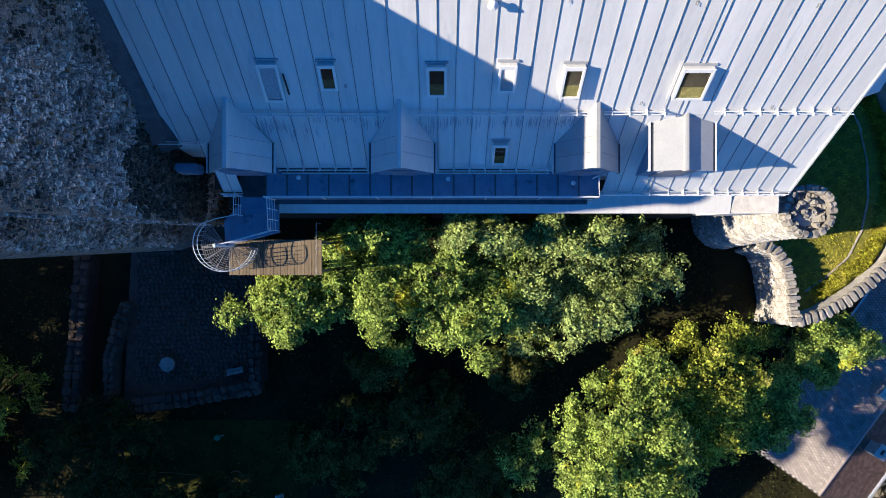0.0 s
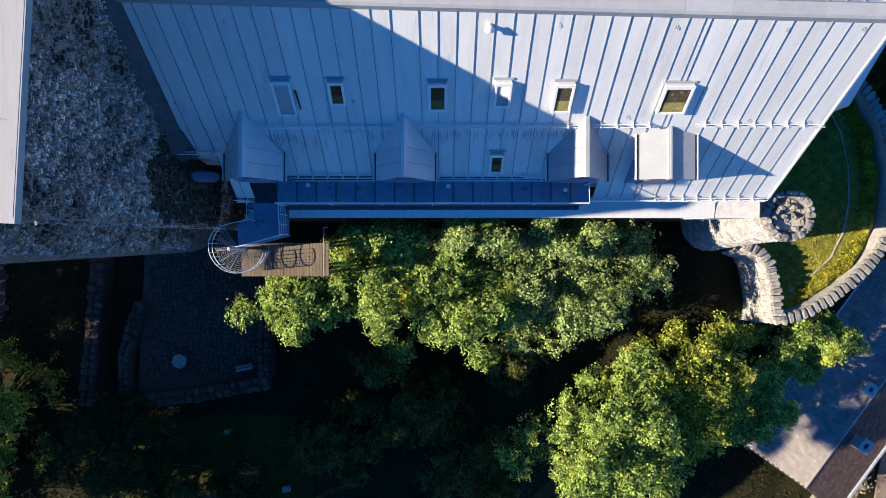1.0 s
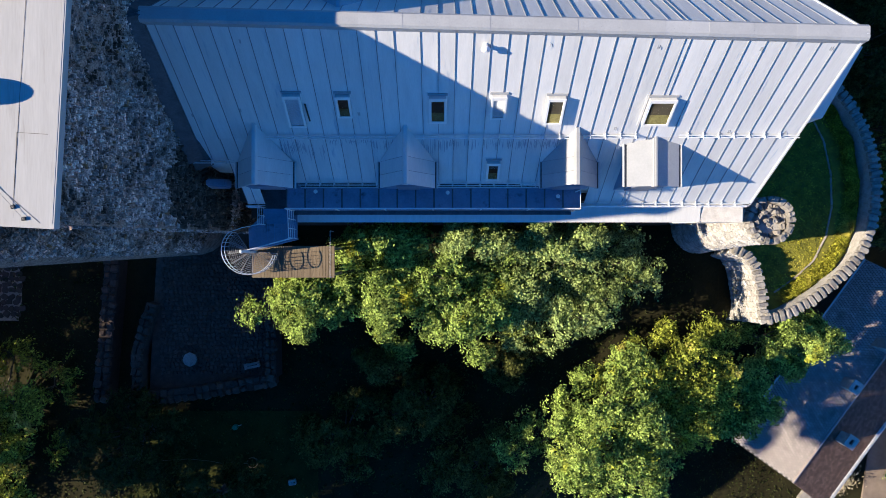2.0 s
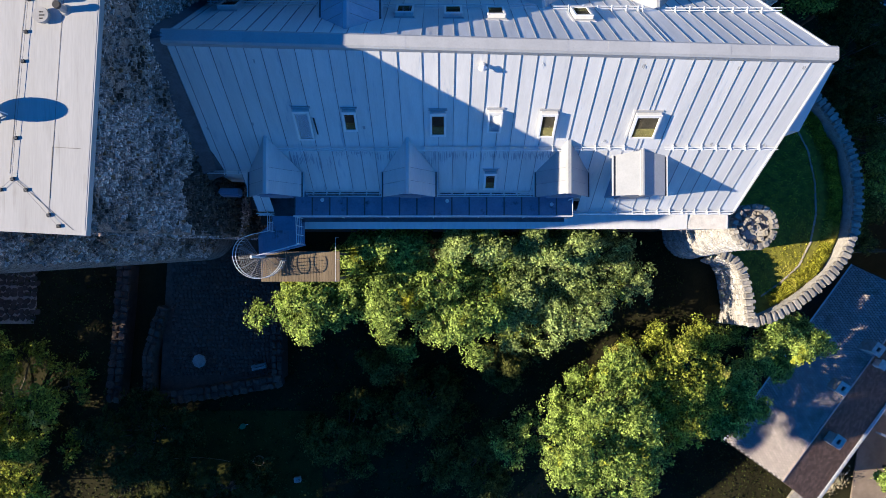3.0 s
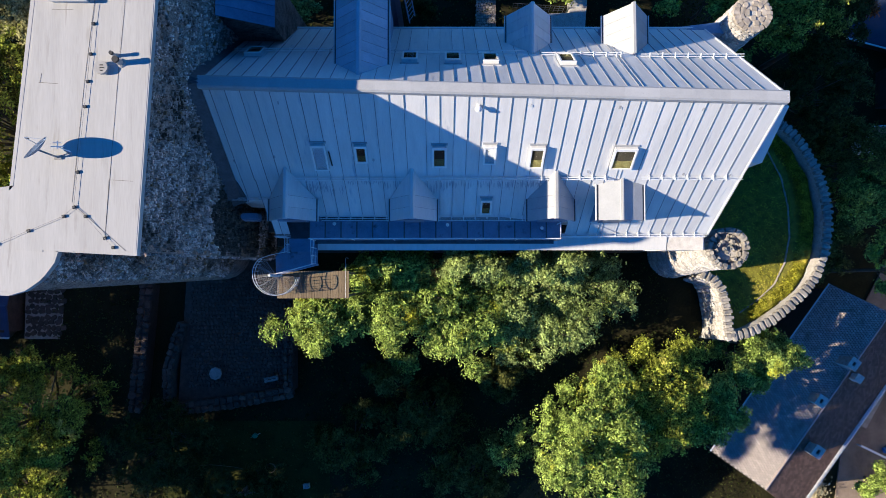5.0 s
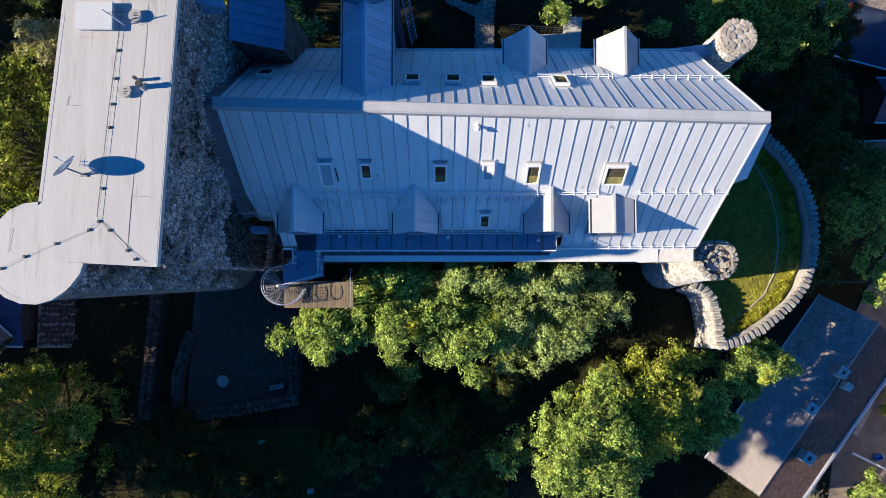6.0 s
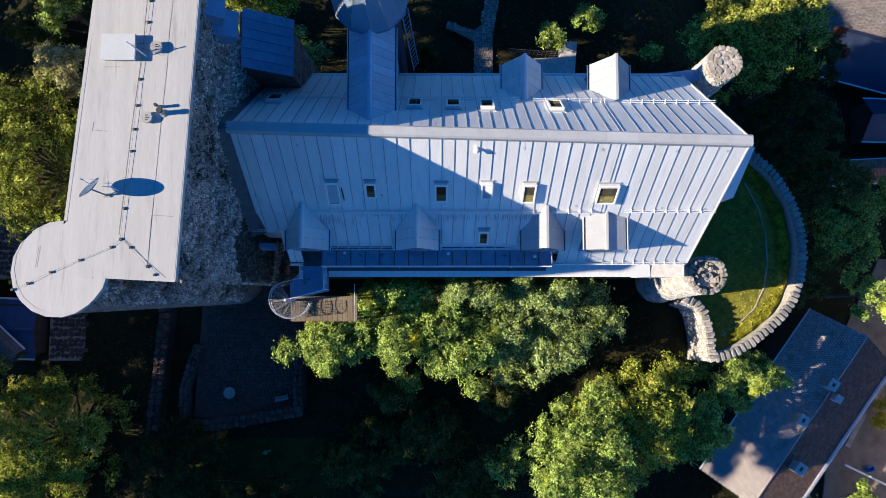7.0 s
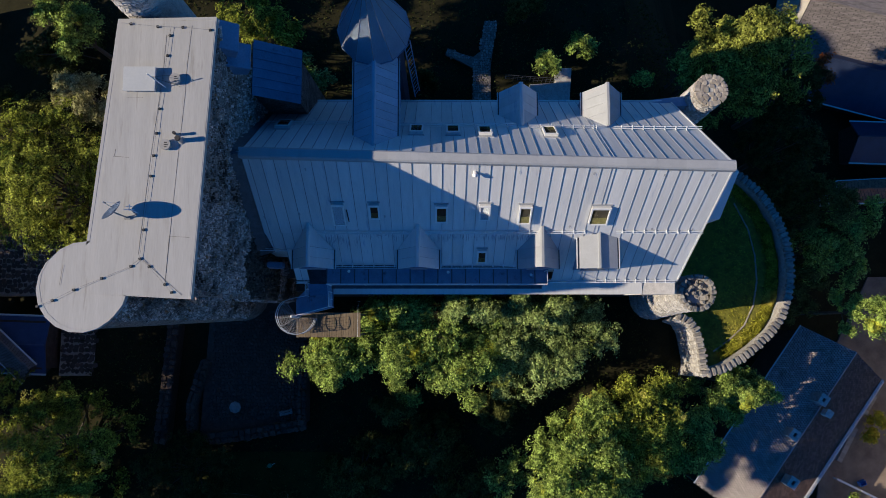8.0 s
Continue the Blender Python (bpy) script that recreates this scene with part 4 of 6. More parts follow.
def snow_guard(fn, x0, x1, u, sgn, mat=GALV):
    m = slope_frame(fn, (x0 + x1) / 2, u((x0 + x1) / 2) if callable(u) else u, 0.03, sgn)
    half = (x1 - x0) / 2
    bm = bmesh.new()
    for dy, dz in ((0.02, 0.09), (0.0, 0.19)):
        pipe(bm, [m @ Vector((-half, dy, dz)), m @ Vector((half, dy, dz))], 0.019, 6)
    g = part("snow_guard", bm, mat, wing, "double-pipe snow guard on brackets")
    first = None
    for s in SEAMS:
        if x0 + 0.05 < s < x1 - 0.05:
            c = slope_frame(fn, s, u(s) if callable(u) else u, 0.03, sgn)
            if first is None:
                bm = bmesh.new()
                box(bm, -0.012, 0.012, -0.10, 0.10, 0.02, 0.07)
                box(bm, -0.010, 0.010, -0.05, 0.05, 0.07, 0.24)
                box(bm, -0.035, 0.035, -0.13, -0.06, 0.045, 0.062)
                first = part("bracket", bm, mat, g)
                first.matrix_basis = c
            else:
                again(first, g, c)


def u_pipes(x):
    return u_at_s(x, GUARD_Y + 0.03)


for x0, x1, u in ((-6.7, -1.85, u_pipes), (-1.1, 4.75, u_pipes), (5.2, 7.25, u_pipes), (8.75, 13.25, u_pipes),
                  (-9.9, -8.3, 0.70), (-8.45, -7.7, 1.0), (-6.0, -2.6, 0.838), (-0.3, 3.9, 0.838), (5.75, 13.1, 0.985)):
    snow_guard(roof_s, x0, x1, u, 1)
for x0, x1 in ((-9.3, -4.6), (-2.4, 3.6), (4.3, 7.9), (8.7, 13.3)):
    snow_guard(roof_n, x0, x1, 0.48, -1)
# run-off streaks below the snow guards, beside the dormers
rng = random.Random(91)
for x0, x1, y0, y1, n in ((-6.4, -5.35, 4.36, 3.7, 44), (-5.3, -4.6, 4.2, 3.5, 10), (-2.75, -1.95, 4.36, 3.9, 14), (-0.95, 0.15, 4.36, 3.75, 34), (-4.6, -2.7, 4.36, 4.1, 40), (0.2, 4.6, 4.36, 4.0, 110)):
    bm = bmesh.new()
    for k in range(n):
        x = rng.uniform(x0, x1)
        lean = 0.0 if x1 - x0 > 3 else 0.5 * (x - x0) / (x1 - x0)
        ya = y0 - rng.uniform(0.0, 0.35) * (y0 - y1)
        yb = ya - rng.uniform(0.25, 0.75) * (y0 - y1) * (1.2 - lean)
        w = rng.uniform(0.005, 0.02)
        ua, ub = u_at_s(x, ya), u_at_s(x, yb)
        um = ua + (ub - ua) * 0.6
        face(bm, [roof_s(x - w * 0.5, ua, 0.027), roof_s(x - w, um, 0.027), roof_s(x, ub, 0.027), roof_s(x + w, um, 0.027), roof_s(x + w * 0.5, ua, 0.027)])
    tagged(part("run_off_dirt", bm, STREAK, roof_w), "dark run-off streaks on the metal sheet", kind="stuff")
# gutter along the north eave
bm = bmesh.new()
pipe(bm, [(-8.9, EAVE_N + 0.08, 23.05), (13.0, EAVE_N + 0.08, 23.05)], 0.08, 8)
part("gutter", bm, METAL, wing)
bm = bmesh.new()
pipe(bm, [(5.6, 2.02, 23.12), (13.1, 2.02, 23.05)], 0.06, 8)
part("gutter", bm, METAL_PALE, wing)
# box bay on the east gable
bm = bmesh.new()
prof = [(5.07, 23.5), (8.9, 23.5), (8.9, 26.9), (7.0, 29.5), (5.07, 27.0)]
va, vb = [bm.verts.new((13.2, y, z)) for y, z in prof], [bm.verts.new((14.22, y, z)) for y, z in prof]
for k in range(5):
    bm.faces.new((va[k], va[(k + 1) % 5], vb[(k + 1) % 5], vb[k]))
bm.faces.new(va[::-1])
bm.faces.new(vb)
part("gable_bay", bm, METAL, wing, "metal-clad box bay on the gable")
# small vents and roof hooks
for x, u in ((1.33, 0.09), (-6.6, 0.1), (-9.2, 0.45), (-7.4, 0.42), (-3.1, 0.43), (3.4, 0.08), (6.9, 0.08), (10.2, 0.08), (12.4, 0.07), (10.6, 0.5), (6.35, 0.49), (12.7, 0.5)):
    c = slope_frame(roof_s, x, u, 0.03, 1)
    bm = bmesh.new()
    if u < 0.095 and x < 2:
        drum(bm, 0, 0, 0.0, 0.22, 0.09, 0.08, 10)
        drum(bm, 0, 0, 0.22, 0.34, 0.16, 0.05, 10)
        o = part("roof_vent", bm, METAL_PALE, wing, "pale mushroom roof vent")
    else:
        box(bm, -0.05, 0.05, -0.08, 0.08, 0.0, 0.012)
        pipe(bm, [(0, 0.06, 0.01), (0, 0.02, 0.05), (0, -0.08, 0.055)], 0.009, 5)
        o = part("roof_hook", bm, METAL_CAP, wing)
    o.matrix_basis = c

# small metal roof between the wing and the north-east tower
bm = bmesh.new()
hexa(bm, [(11.8, 12.25, 21.5), (14.1, 12.25, 21.5), (14.1, 12.95, 21.5), (11.8, 12.72, 21.5)], [(11.8, 12.25, 23.3), (14.1, 12.25, 23.4), (14.1, 12.95, 23.1), (11.8, 12.72, 22.95)])
part("lean_to_roof", bm, METAL_DARK, wing, "narrow lean-to metal roof beside the tower")

# ---------------- walkway in front of the dormers ----------------
walkway = thing("roof_walkway", "narrow dark metal roof walkway along the dormers", "walkway")
bm = bmesh.new()
box(bm, -6.62, 5.75, 1.82, 2.9, 21.4, 23.95)
part("walkway_box", bm, METAL_WALK, walkway)
# dark floor sheet stands in for the shade of the open landing
bm = bmesh.new()
box(bm, -7.9, -6.62, 1.82, 2.9, 22.82, 22.92)
part("landing_floor", bm, FLASHING, walkway, "landing floor, dark for the shaded opening at the stair head")
for x0, x1 in ((-6.0, -2.62), (-0.32, 3.92)):
    # flat dark strip paints the shade inside the gutter
    bm = bmesh.new()
    box(bm, x0, x1, 2.75, 2.93, 23.97, 24.03)
    part("gutter", bm, FLASHING, walkway, "box gutter between roof and walkway, dark for its shaded inside")
    bm = bmesh.new()
    box(bm, x0, x1, 2.71, 2.748, 23.97, 24.08)
    part("gutter_lip", bm, METAL, walkway)
# dark strip painted in for the shadow gap below the walkway edge
bm = bmesh.new()
box(bm, -6.6, 5.5, 1.64, 1.815, 22.98, 23.06)
part("gutter", bm, FLASHING, walkway, "dark strip for the shadow gap under the railing")
x = -6.6
while x < 5.3:
    bm = bmesh.new()
    box(bm, x + 0.008, min(x + 0.765, 5.5), 1.8, 2.82, 23.954, 23.975)
    n_f = len(bm.faces)
    pipe(bm, [(x, 1.83, 23.985), (x, 2.68, 23.985)], 0.03, 4)
    bm.faces.ensure_lookup_table()
    for f in bm.faces[n_f:]:
        f.material_index = 1
    part("floor_sheet", bm, METAL_WALK, walkway).data.materials.append(FLASHING)
    x += 0.773
for x, y in ((-5.35, 2.55), (0.15, 2.5), (4.75, 2.35)):
    bm = bmesh.new()
    drum(bm, x, y, 23.97, 24.2, 0.05, 0.05, 8)
    drum(bm, x, y, 24.2, 24.27, 0.09, 0.06, 8)
    part("vent_pipe", bm, METAL_PALE, walkway, "small pale vent pipe")


def railing(name, pts, floor, height, label, mids=2, step=1.95, thick=1.0, mat=GALV):
    """Posts, a top rail and middle rails along the points (x, y)."""
    r = thing(name, label, "railing")
    bm = bmesh.new()
    pipe(bm, [(x, y, floor + height) for x, y in pts], 0.032 * thick, 6)
    part("top_rail", bm, mat, r)
    for k in range(mids):
        bm = bmesh.new()
        z = floor + height * (k + 1) / (mids + 1)
        pipe(bm, [(x, y, z) for x, y in pts], 0.02 * thick, 5)
        part("mid_rail", bm, mat, r)
    first = None
    for (xa, ya), (xb, yb) in zip(pts, pts[1:]):
        n = max(1, round(math.hypot(xb - xa, yb - ya) / step))
        for i in range(n + 1):
            q = pose(xa + (xb - xa) * i / n, ya + (yb - ya) * i / n, floor)
            if first is None:
                bm = bmesh.new()
                pipe(bm, [(0, 0, 0), (0, 0, height)], 0.025 * thick, 6)
                first = part("post", bm, mat, r)
                first.matrix_basis = q
            else:
                again(first, r, q)
    return r


railing("walkway_railing", [(-6.45, 1.79), (5.53, 1.79), (5.53, 2.55)], 23.6, 1.37, "galvanised pipe railing along the roof walkway", 0)
railing("walkway_railing", [(-6.45, 1.8), (-6.4, 0.62)], 23.0, 1.5, "galvanised railing beside the steps to the spiral stair", 3, 0.4, 0.6)
railing("walkway_railing", [(-8.25, 1.95), (-7.75, 1.95), (-7.75, 1.2)], 23.0, 1.2, "short galvanised railing at the stair landing", 3, 0.4, 0.6)

# ---------------- spiral stair ----------------
SX, SY, SR, S_TOP, S_LOW = -8.52, 0.05, 1.0, 22.7, 21.55
stair = thing("spiral_stair", "galvanised steel spiral stair from the walkway to the wooden deck", "staircase")
bm = bmesh.new()
pipe(bm, [(SX, SY, S_LOW - 0.02), (SX, SY, S_TOP + 1.25)], 0.06, 10)
drum(bm, SX, SY, S_TOP + 1.25, S_TOP + 1.33, 0.085, 0.05, 10)
part("pole", bm, GALV, stair, "central steel pole with a pale cap")
bm = bmesh.new()
# folded plate between walkway and pole, on edge beams
prism(bm, [(SX + 0.02, SY + 0.05), (-6.4, 0.62), (-6.4, 1.78), (-7.8, 1.78), (SX - 0.02, SY + 0.98)], S_TOP + 0.06, S_TOP + 0.085)
box(bm, -7.8, -6.38, 1.77, 1.82, S_TOP - 0.04, S_TOP + 0.12)
pipe(bm, [(SX, SY + 0.02, S_TOP + 0.03), (-6.38, 0.6, S_TOP + 0.03)], 0.04, 6)
landing = part("landing", bm, METAL_WALK, stair, "dark blue plate landing")
for k in range(6):
    bm = bmesh.new()
    x = -8.3 + 0.3 * k
    y0 = SY + 0.08 + (x - SX) * 0.27
    pipe(bm, [(x, y0, S_TOP + 0.088), (x, min(1.76, SY + 0.98 + max(0.0, x - SX) * 1.1), S_TOP + 0.088)], 0.007, 4)
    part("grip_rib", bm, METAL_DARK, landing)
for k in range(3):
    bm = bmesh.new()
    box(bm, -7.7, -6.45, 1.25 + 0.2 * k, 1.47 + 0.2 * k, S_TOP + 0.25 + 0.28 * k, S_TOP + 0.29 + 0.28 * k)
    part("tread", bm, METAL_DARK, stair)
a0, steps, turn = radians(125), 8, radians(225)
for k in range(steps):
    a, b = a0 + turn * k / steps, a0 + turn * (k + 1.15) / steps
    z = S_TOP - (S_TOP - S_LOW) * k / steps
    bm = bmesh.new()
    for f in (0.0, 0.35, 0.7, 1.0):
        c = a + (b - a) * f
        pipe(bm, [(SX + 0.06 * math.cos(c), SY + 0.06 * math.sin(c), z), (SX + SR * math.cos(c), SY + SR * math.sin(c), z)], 0.017 if f in (0.0, 1.0) else 0.008, 4)
    for rr in (0.2, 0.29, 0.38, 0.47, 0.56, 0.65, 0.74, 0.83, 0.92, 0.99):
        pipe(bm, [(SX + rr * math.cos(a + (b - a) * i / 4), SY + rr * math.sin(a + (b - a) * i / 4), z) for i in range(5)], 0.012, 4)
    part("tread", bm, TREAD, stair)
for lift in (1.0, 0.55):
    bm = bmesh.new()
    pipe(bm, [(SX + SR * math.cos(a0 + turn * i / 60), SY + SR * math.sin(a0 + turn * i / 60), S_TOP + lift - (S_TOP - S_LOW) * i / 60) for i in range(61)], 0.017, 6)
    part("handrail", bm, GALV, stair)
bm = bmesh.new()
pipe(bm, [(SX, SY, S_TOP + 1.2), (-6.4, 0.62, S_TOP + 1.3)], 0.018, 6)
pipe(bm, [(SX, SY, S_TOP + 0.9), (-6.4, 0.62, S_TOP + 0.9)], 0.014, 6)
part("handrail", bm, GALV, stair)
bm = bmesh.new()
pipe(bm, [(-7.75, 1.2, S_TOP + 1.2), (SX - 0.05, SY + SR, S_TOP + 1.05), (SX + SR * math.cos(a0), SY + SR * math.sin(a0), S_TOP + 1.0)], 0.018, 6)
part("handrail", bm, GALV, stair)
for k in range(22):
    a = a0 + turn * k / 21
    z = S_TOP - (S_TOP - S_LOW) * k / 21
    bm = bmesh.new()
    pipe(bm, [(SX + SR * math.cos(a), SY + SR * math.sin(a), z - 0.1), (SX + SR * math.cos(a), SY + SR * math.sin(a), z + 1.0)], 0.010, 5)
    part("baluster", bm, GALV, stair)

deck = thing("wooden_deck", "weathered wooden plank deck at the foot of the spiral stair", "deck")
bm = bmesh.new()
for y in (-1.06, -0.42, 0.22):
    box(bm, -8.72, -4.98, y - 0.05, y + 0.05, 21.28, 21.46)
for x in (-8.6, -6.85, -5.08):
    for y in (-1.0, 0.18):
        box(bm, x - 0.06, x + 0.06, y - 0.06, y + 0.06, ground_z(x, y) - 0.3, 21.29)
part("joists", bm, WOOD, deck)
first = None
for k in range(27):
    q = pose(-8.74 + 0.1395 * k, -0.42, 21.478, 0, 0, 0.25 * math.sin(k * 5.1))
    if first is None:
        bm = bmesh.new()
        box(bm, 0.003, 0.136, -0.725, 0.72, -0.02, 0.022)
        bmesh.ops.bevel(bm, geom=bm.edges[:], offset=0.006, segments=1, affect="EDGES")
        first = part("plank", bm, WOOD, deck)
        first.matrix_basis = q
    else:
        again(first, deck, q)
railing("deck_railing", [(-5.02, -1.1), (-5.02, 0.95)], 21.5, 1.0, "thin galvanised railing at the edge of the wooden deck", 0, 1.35, 0.28)

# ---------------- bay roofs on the keep ----------------
bay = thing("stone_bay", "rubble stone bay with a dark blue lean-to metal roof", "bay")
bm = bmesh.new()
hexa(bm, [(-9.7, 11.05, 10.0), (-7.1, 11.0, 10.0), (-7.1, 13.7, 10.0), (-9.7, 13.7, 10.0)], [(-9.7, 11.15, 29.2), (-7.6, 11.1, 27.8), (-7.6, 13.4, 27.8), (-9.7, 13.6, 29.2)])
part("wall", bm, MORTAR, bay, "rough dark stone wall")
for k in range(6):
    bm = bmesh.new()
    y0, y1 = 10.85 + 0.475 * k, 10.85 + 0.475 * (k + 1) - 0.01
    hexa(bm, [(-9.55, y0, 29.35), (-7.42, y0, 27.95), (-7.42, y1, 27.95), (-9.55, y1, 29.35)], [(-9.55, y0, 29.4), (-7.42, y0, 28.0), (-7.42, y1, 28.0), (-9.55, y1, 29.4)])
    pipe(bm, [(-9.55, y0, 29.42), (-7.42, y0, 28.02)], 0.02, 4)
    part("roof_panel", bm, METAL_DARK, bay)
oriel = thing("oriel", "narrow metal-covered oriel in two steps at the keep's north end", "oriel")
for x1, y0, y1, zt in ((-9.0, 11.35, 12.6, 33.6), (-8.75, 10.95, 12.1, 32.6)):
    bm = bmesh.new()
    hexa(bm, [(-9.75, y0, zt - 0.7), (x1 - 0.3, y0, zt - 0.7), (x1 - 0.3, y1, zt - 0.7), (-9.75, y1, zt - 0.7)], [(-9.75, y0, zt + 0.5), (x1, y0, zt), (x1, y1, zt), (-9.75, y1, zt + 0.5)])
    bmesh.ops.bevel(bm, geom=bm.edges[:], offset=0.03, segments=1, affect="EDGES")
    part("step", bm, METAL_DARK, oriel)
round_tower("stone_tower", -12.8, 13.53, 41.0, 1.17, 9.0, 1.3, COPING, "tall round stone tower rising beyond the flat roof", False)

# steel ladder from the turret's eave down to the north eave of the wing
ladder = thing("ladder", "dark blue steel ladder between the turret and the eave", "ladder")
top_, low_ = Vector((-2.05, 13.2, 29.6)), Vector((-1.75, 12.85, 23.2))
side_ = Vector((0.25, 0.38, 0.0))
for s in (0.0, 1.0):
    bm = bmesh.new()
    pipe(bm, [top_ + side_ * s, low_ + side_ * s], 0.035, 6)
    part("stringer", bm, METAL_DARK, ladder)
for k in range(14):
    bm = bmesh.new()
    q = top_.lerp(low_, (k + 0.5) / 14)
    pipe(bm, [q, q + side_], 0.018, 5)
    part("rung", bm, METAL_DARK, ladder)

# ---------------- things on the keep's roof ----------------
ROOF = KEEP_TOP + 0.022
dish = thing("satellite_dish", "grey satellite dish on a low stand on the flat roof", "satellite dish")
bm = bmesh.new()
N = Vector((-0.55, 0.60, 0.58)).normalized()
A = N.cross(Vector((0, 0, 1))).normalized()
B = A.cross(N)
C = Vector((-13.02, 4.0, 35.74))
rings = []
for k in range(5):
    r = 0.475 * k / 4
    rings.append([bm.verts.new(C + A * r * math.cos(a) + B * r * 1.06 * math.sin(a) + N * (0.12 * (k / 4) ** 2)) for a in [2 * math.pi * i / 28 for i in range(28)]] if k else [bm.verts.new(C)])
for i in range(28):
    bm.faces.new((rings[0][0], rings[1][i], rings[1][(i + 1) % 28]))
for a, b in zip(rings[1:], rings[2:]):
    for i in range(28):
        bm.faces.new((a[i], b[i], b[(i + 1) % 28], a[(i + 1) % 28]))
bmesh.ops.solidify(bm, geom=bm.faces[:], thickness=0.015)
part("reflector", bm, METAL_DARK, dish, smooth=True)
bm = bmesh.new()
pipe(bm, [C - B * 0.45 + N * 0.1, C + N * 0.55 - B * 0.1], 0.014, 5)
pipe(bm, [C + A * 0.4 + N * 0.1, C + N * 0.55 - B * 0.1], 0.008, 4)
part("feed_arm", bm, GALV, dish)
bm = bmesh.new()
drum(bm, C.x + N.x * 0.55 - B.x * 0.1, C.y + N.y * 0.55 - B.y * 0.1, 35.75, 35.85, 0.04, 0.04, 8)
part("feed_horn", bm, BLACK, dish)
bm = bmesh.new()
pipe(bm, [C, (-12.82, 3.92, 35.55), (-12.78, 3.89, ROOF)], 0.03, 6)
box(bm, -12.9, -12.66, 3.82, 3.97, ROOF - 0.01, ROOF + 0.05)
pipe(bm, [(-12.78, 3.89, ROOF + 0.12), (-12.4, 4.02, ROOF + 0.05)], 0.02, 5)
part("stand", bm, WIRE, dish)

ant = thing("aerial", "small aerial with two crossbars on a short mast", "aerial")
bm = bmesh.new()
pipe(bm, [(-12.38, 4.08, ROOF - 0.01), (-12.38, 4.1, ROOF + 0.85)], 0.018, 6)
part("mast", bm, GALV, ant)
for dy, w in ((0.0, 0.2), (0.12, 0.14)):
    bm = bmesh.new()
    pipe(bm, [(-12.38 - w, 4.1 + dy, ROOF + 0.8), (-12.38 + w, 4.1 + dy, ROOF + 0.8)], 0.012, 5)
    part("crossbar", bm, GALV, ant)
bm = bmesh.new()
pipe(bm, [(-12.38, 4.02, ROOF + 0.79), (-12.38, 4.3, ROOF + 0.79)], 0.012, 5)
part("boom", bm, GALV, ant)

for x, y, r, h, grp in ((-10.77, 7.04, 0.10, 0.44, ""), (-10.95, 7.28, 0.06, 0.36, "")):
    v = thing("vent_pipe", "pale vent pipe with a black open top", "vent pipe", "vent pipes on the flat roof")
    bm = bmesh.new()
    drum(bm, x, y, ROOF - 0.01, ROOF + h, r, r * 0.92, 14)
    drum(bm, x, y, ROOF - 0.008, ROOF + 0.05, r * 1.7, r * 1.2, 14)
    part("pipe", bm, COWL, v)
    bm = bmesh.new()
    drum(bm, x, y, ROOF + h - 0.06, ROOF + h + 0.03, r * 1.12, r * 1.05, 14)
    part("cap", bm, BLACK, v)
for x, y in ((-11.36, 6.85), (-11.07, 9.58)):
    v = thing("cowl", "squat pale ventilation cowl with a slotted lid", "cowl", "cowls on the flat roof")
    bm = bmesh.new()
    drum(bm, x, y, ROOF - 0.01, ROOF + 0.1, 0.2, 0.17, 16)
    part("base", bm, COWL, v)
    bm = bmesh.new()
    drum(bm, x, y, ROOF + 0.1, ROOF + 0.2, 0.225, 0.225, 20)
    part("lid", bm, COWL, v)
    for dx, dy, w in ((0.03, 0.07, 0.11), (0.05, -0.02, 0.15), (0.03, -0.11, 0.1)):
        bm = bmesh.new()
        box(bm, x + dx - w / 2, x + dx + w / 2, y + dy - 0.018, y + dy + 0.018, ROOF + 0.196, ROOF + 0.206)
        part("slot", bm, BLACK, v)
hatch = thing("roof_hatch", "low white roof hatch with a flat lid", "hatch")
bm = bmesh.new()
box(bm, -13.05, -11.87, 9.08, 9.98, ROOF - 0.01, ROOF + 0.24)
part("curb", bm, MEMBRANE, hatch)
bm = bmesh.new()
box(bm, -13.12, -11.8, 9.02, 10.04, ROOF + 0.24, ROOF + 0.3)
bmesh.ops.bevel(bm, geom=bm.edges[:], offset=0.02, segments=2, affect="EDGES")
part("lid", bm, HATCH, hatch)
mast = thing("mast", "thin steel mast held by guy wires on the flat roof", "mast")
bm = bmesh.new()
pipe(bm, [(-11.5, 9.27, ROOF - 0.01), (-11.85, 9.47, ROOF + 1.0)], 0.022, 6)
part("pole", bm, GALV, mast)
for dx, dy in ((0.5, 0.1), (-0.2, 0.55), (0.35, 0.6)):
    bm = bmesh.new()
    pipe(bm, [(-11.78, 9.43, ROOF + 0.8), (-11.4 + dx, 9.2 + dy, ROOF)], 0.006, 4)
    part("guy_wire", bm, BLACK, mast)

# lightning conductor: wire on small black blocks
cond = thing("lightning_conductor", "lightning conductor wire on small black roof blocks", "lightning conductor")
SPINE = [(-11.36, 11.82), (-11.4, 11.45), (-11.47, 10.6), (-11.71, 8.36), (-11.78, 7.34), (-11.86, 6.42), (-11.93, 5.58), (-12.12, 3.4), (-12.21, 2.24)]
LEGS = [SPINE, [(-12.21, 2.24), (-12.55, 1.94), (-13.69, 1.46), (-14.77, 1.01), (-15.58, 0.59), (-16.16, 0.36)], [(-12.21, 2.24), (-11.83, 1.93), (-11.18, 1.22), (-10.9, 0.91)],
        [(-13.4, 11.98), (-13.03, 11.95), (-11.92, 11.83), (-10.89, 11.8), (-9.76, 11.69)]]
first = None
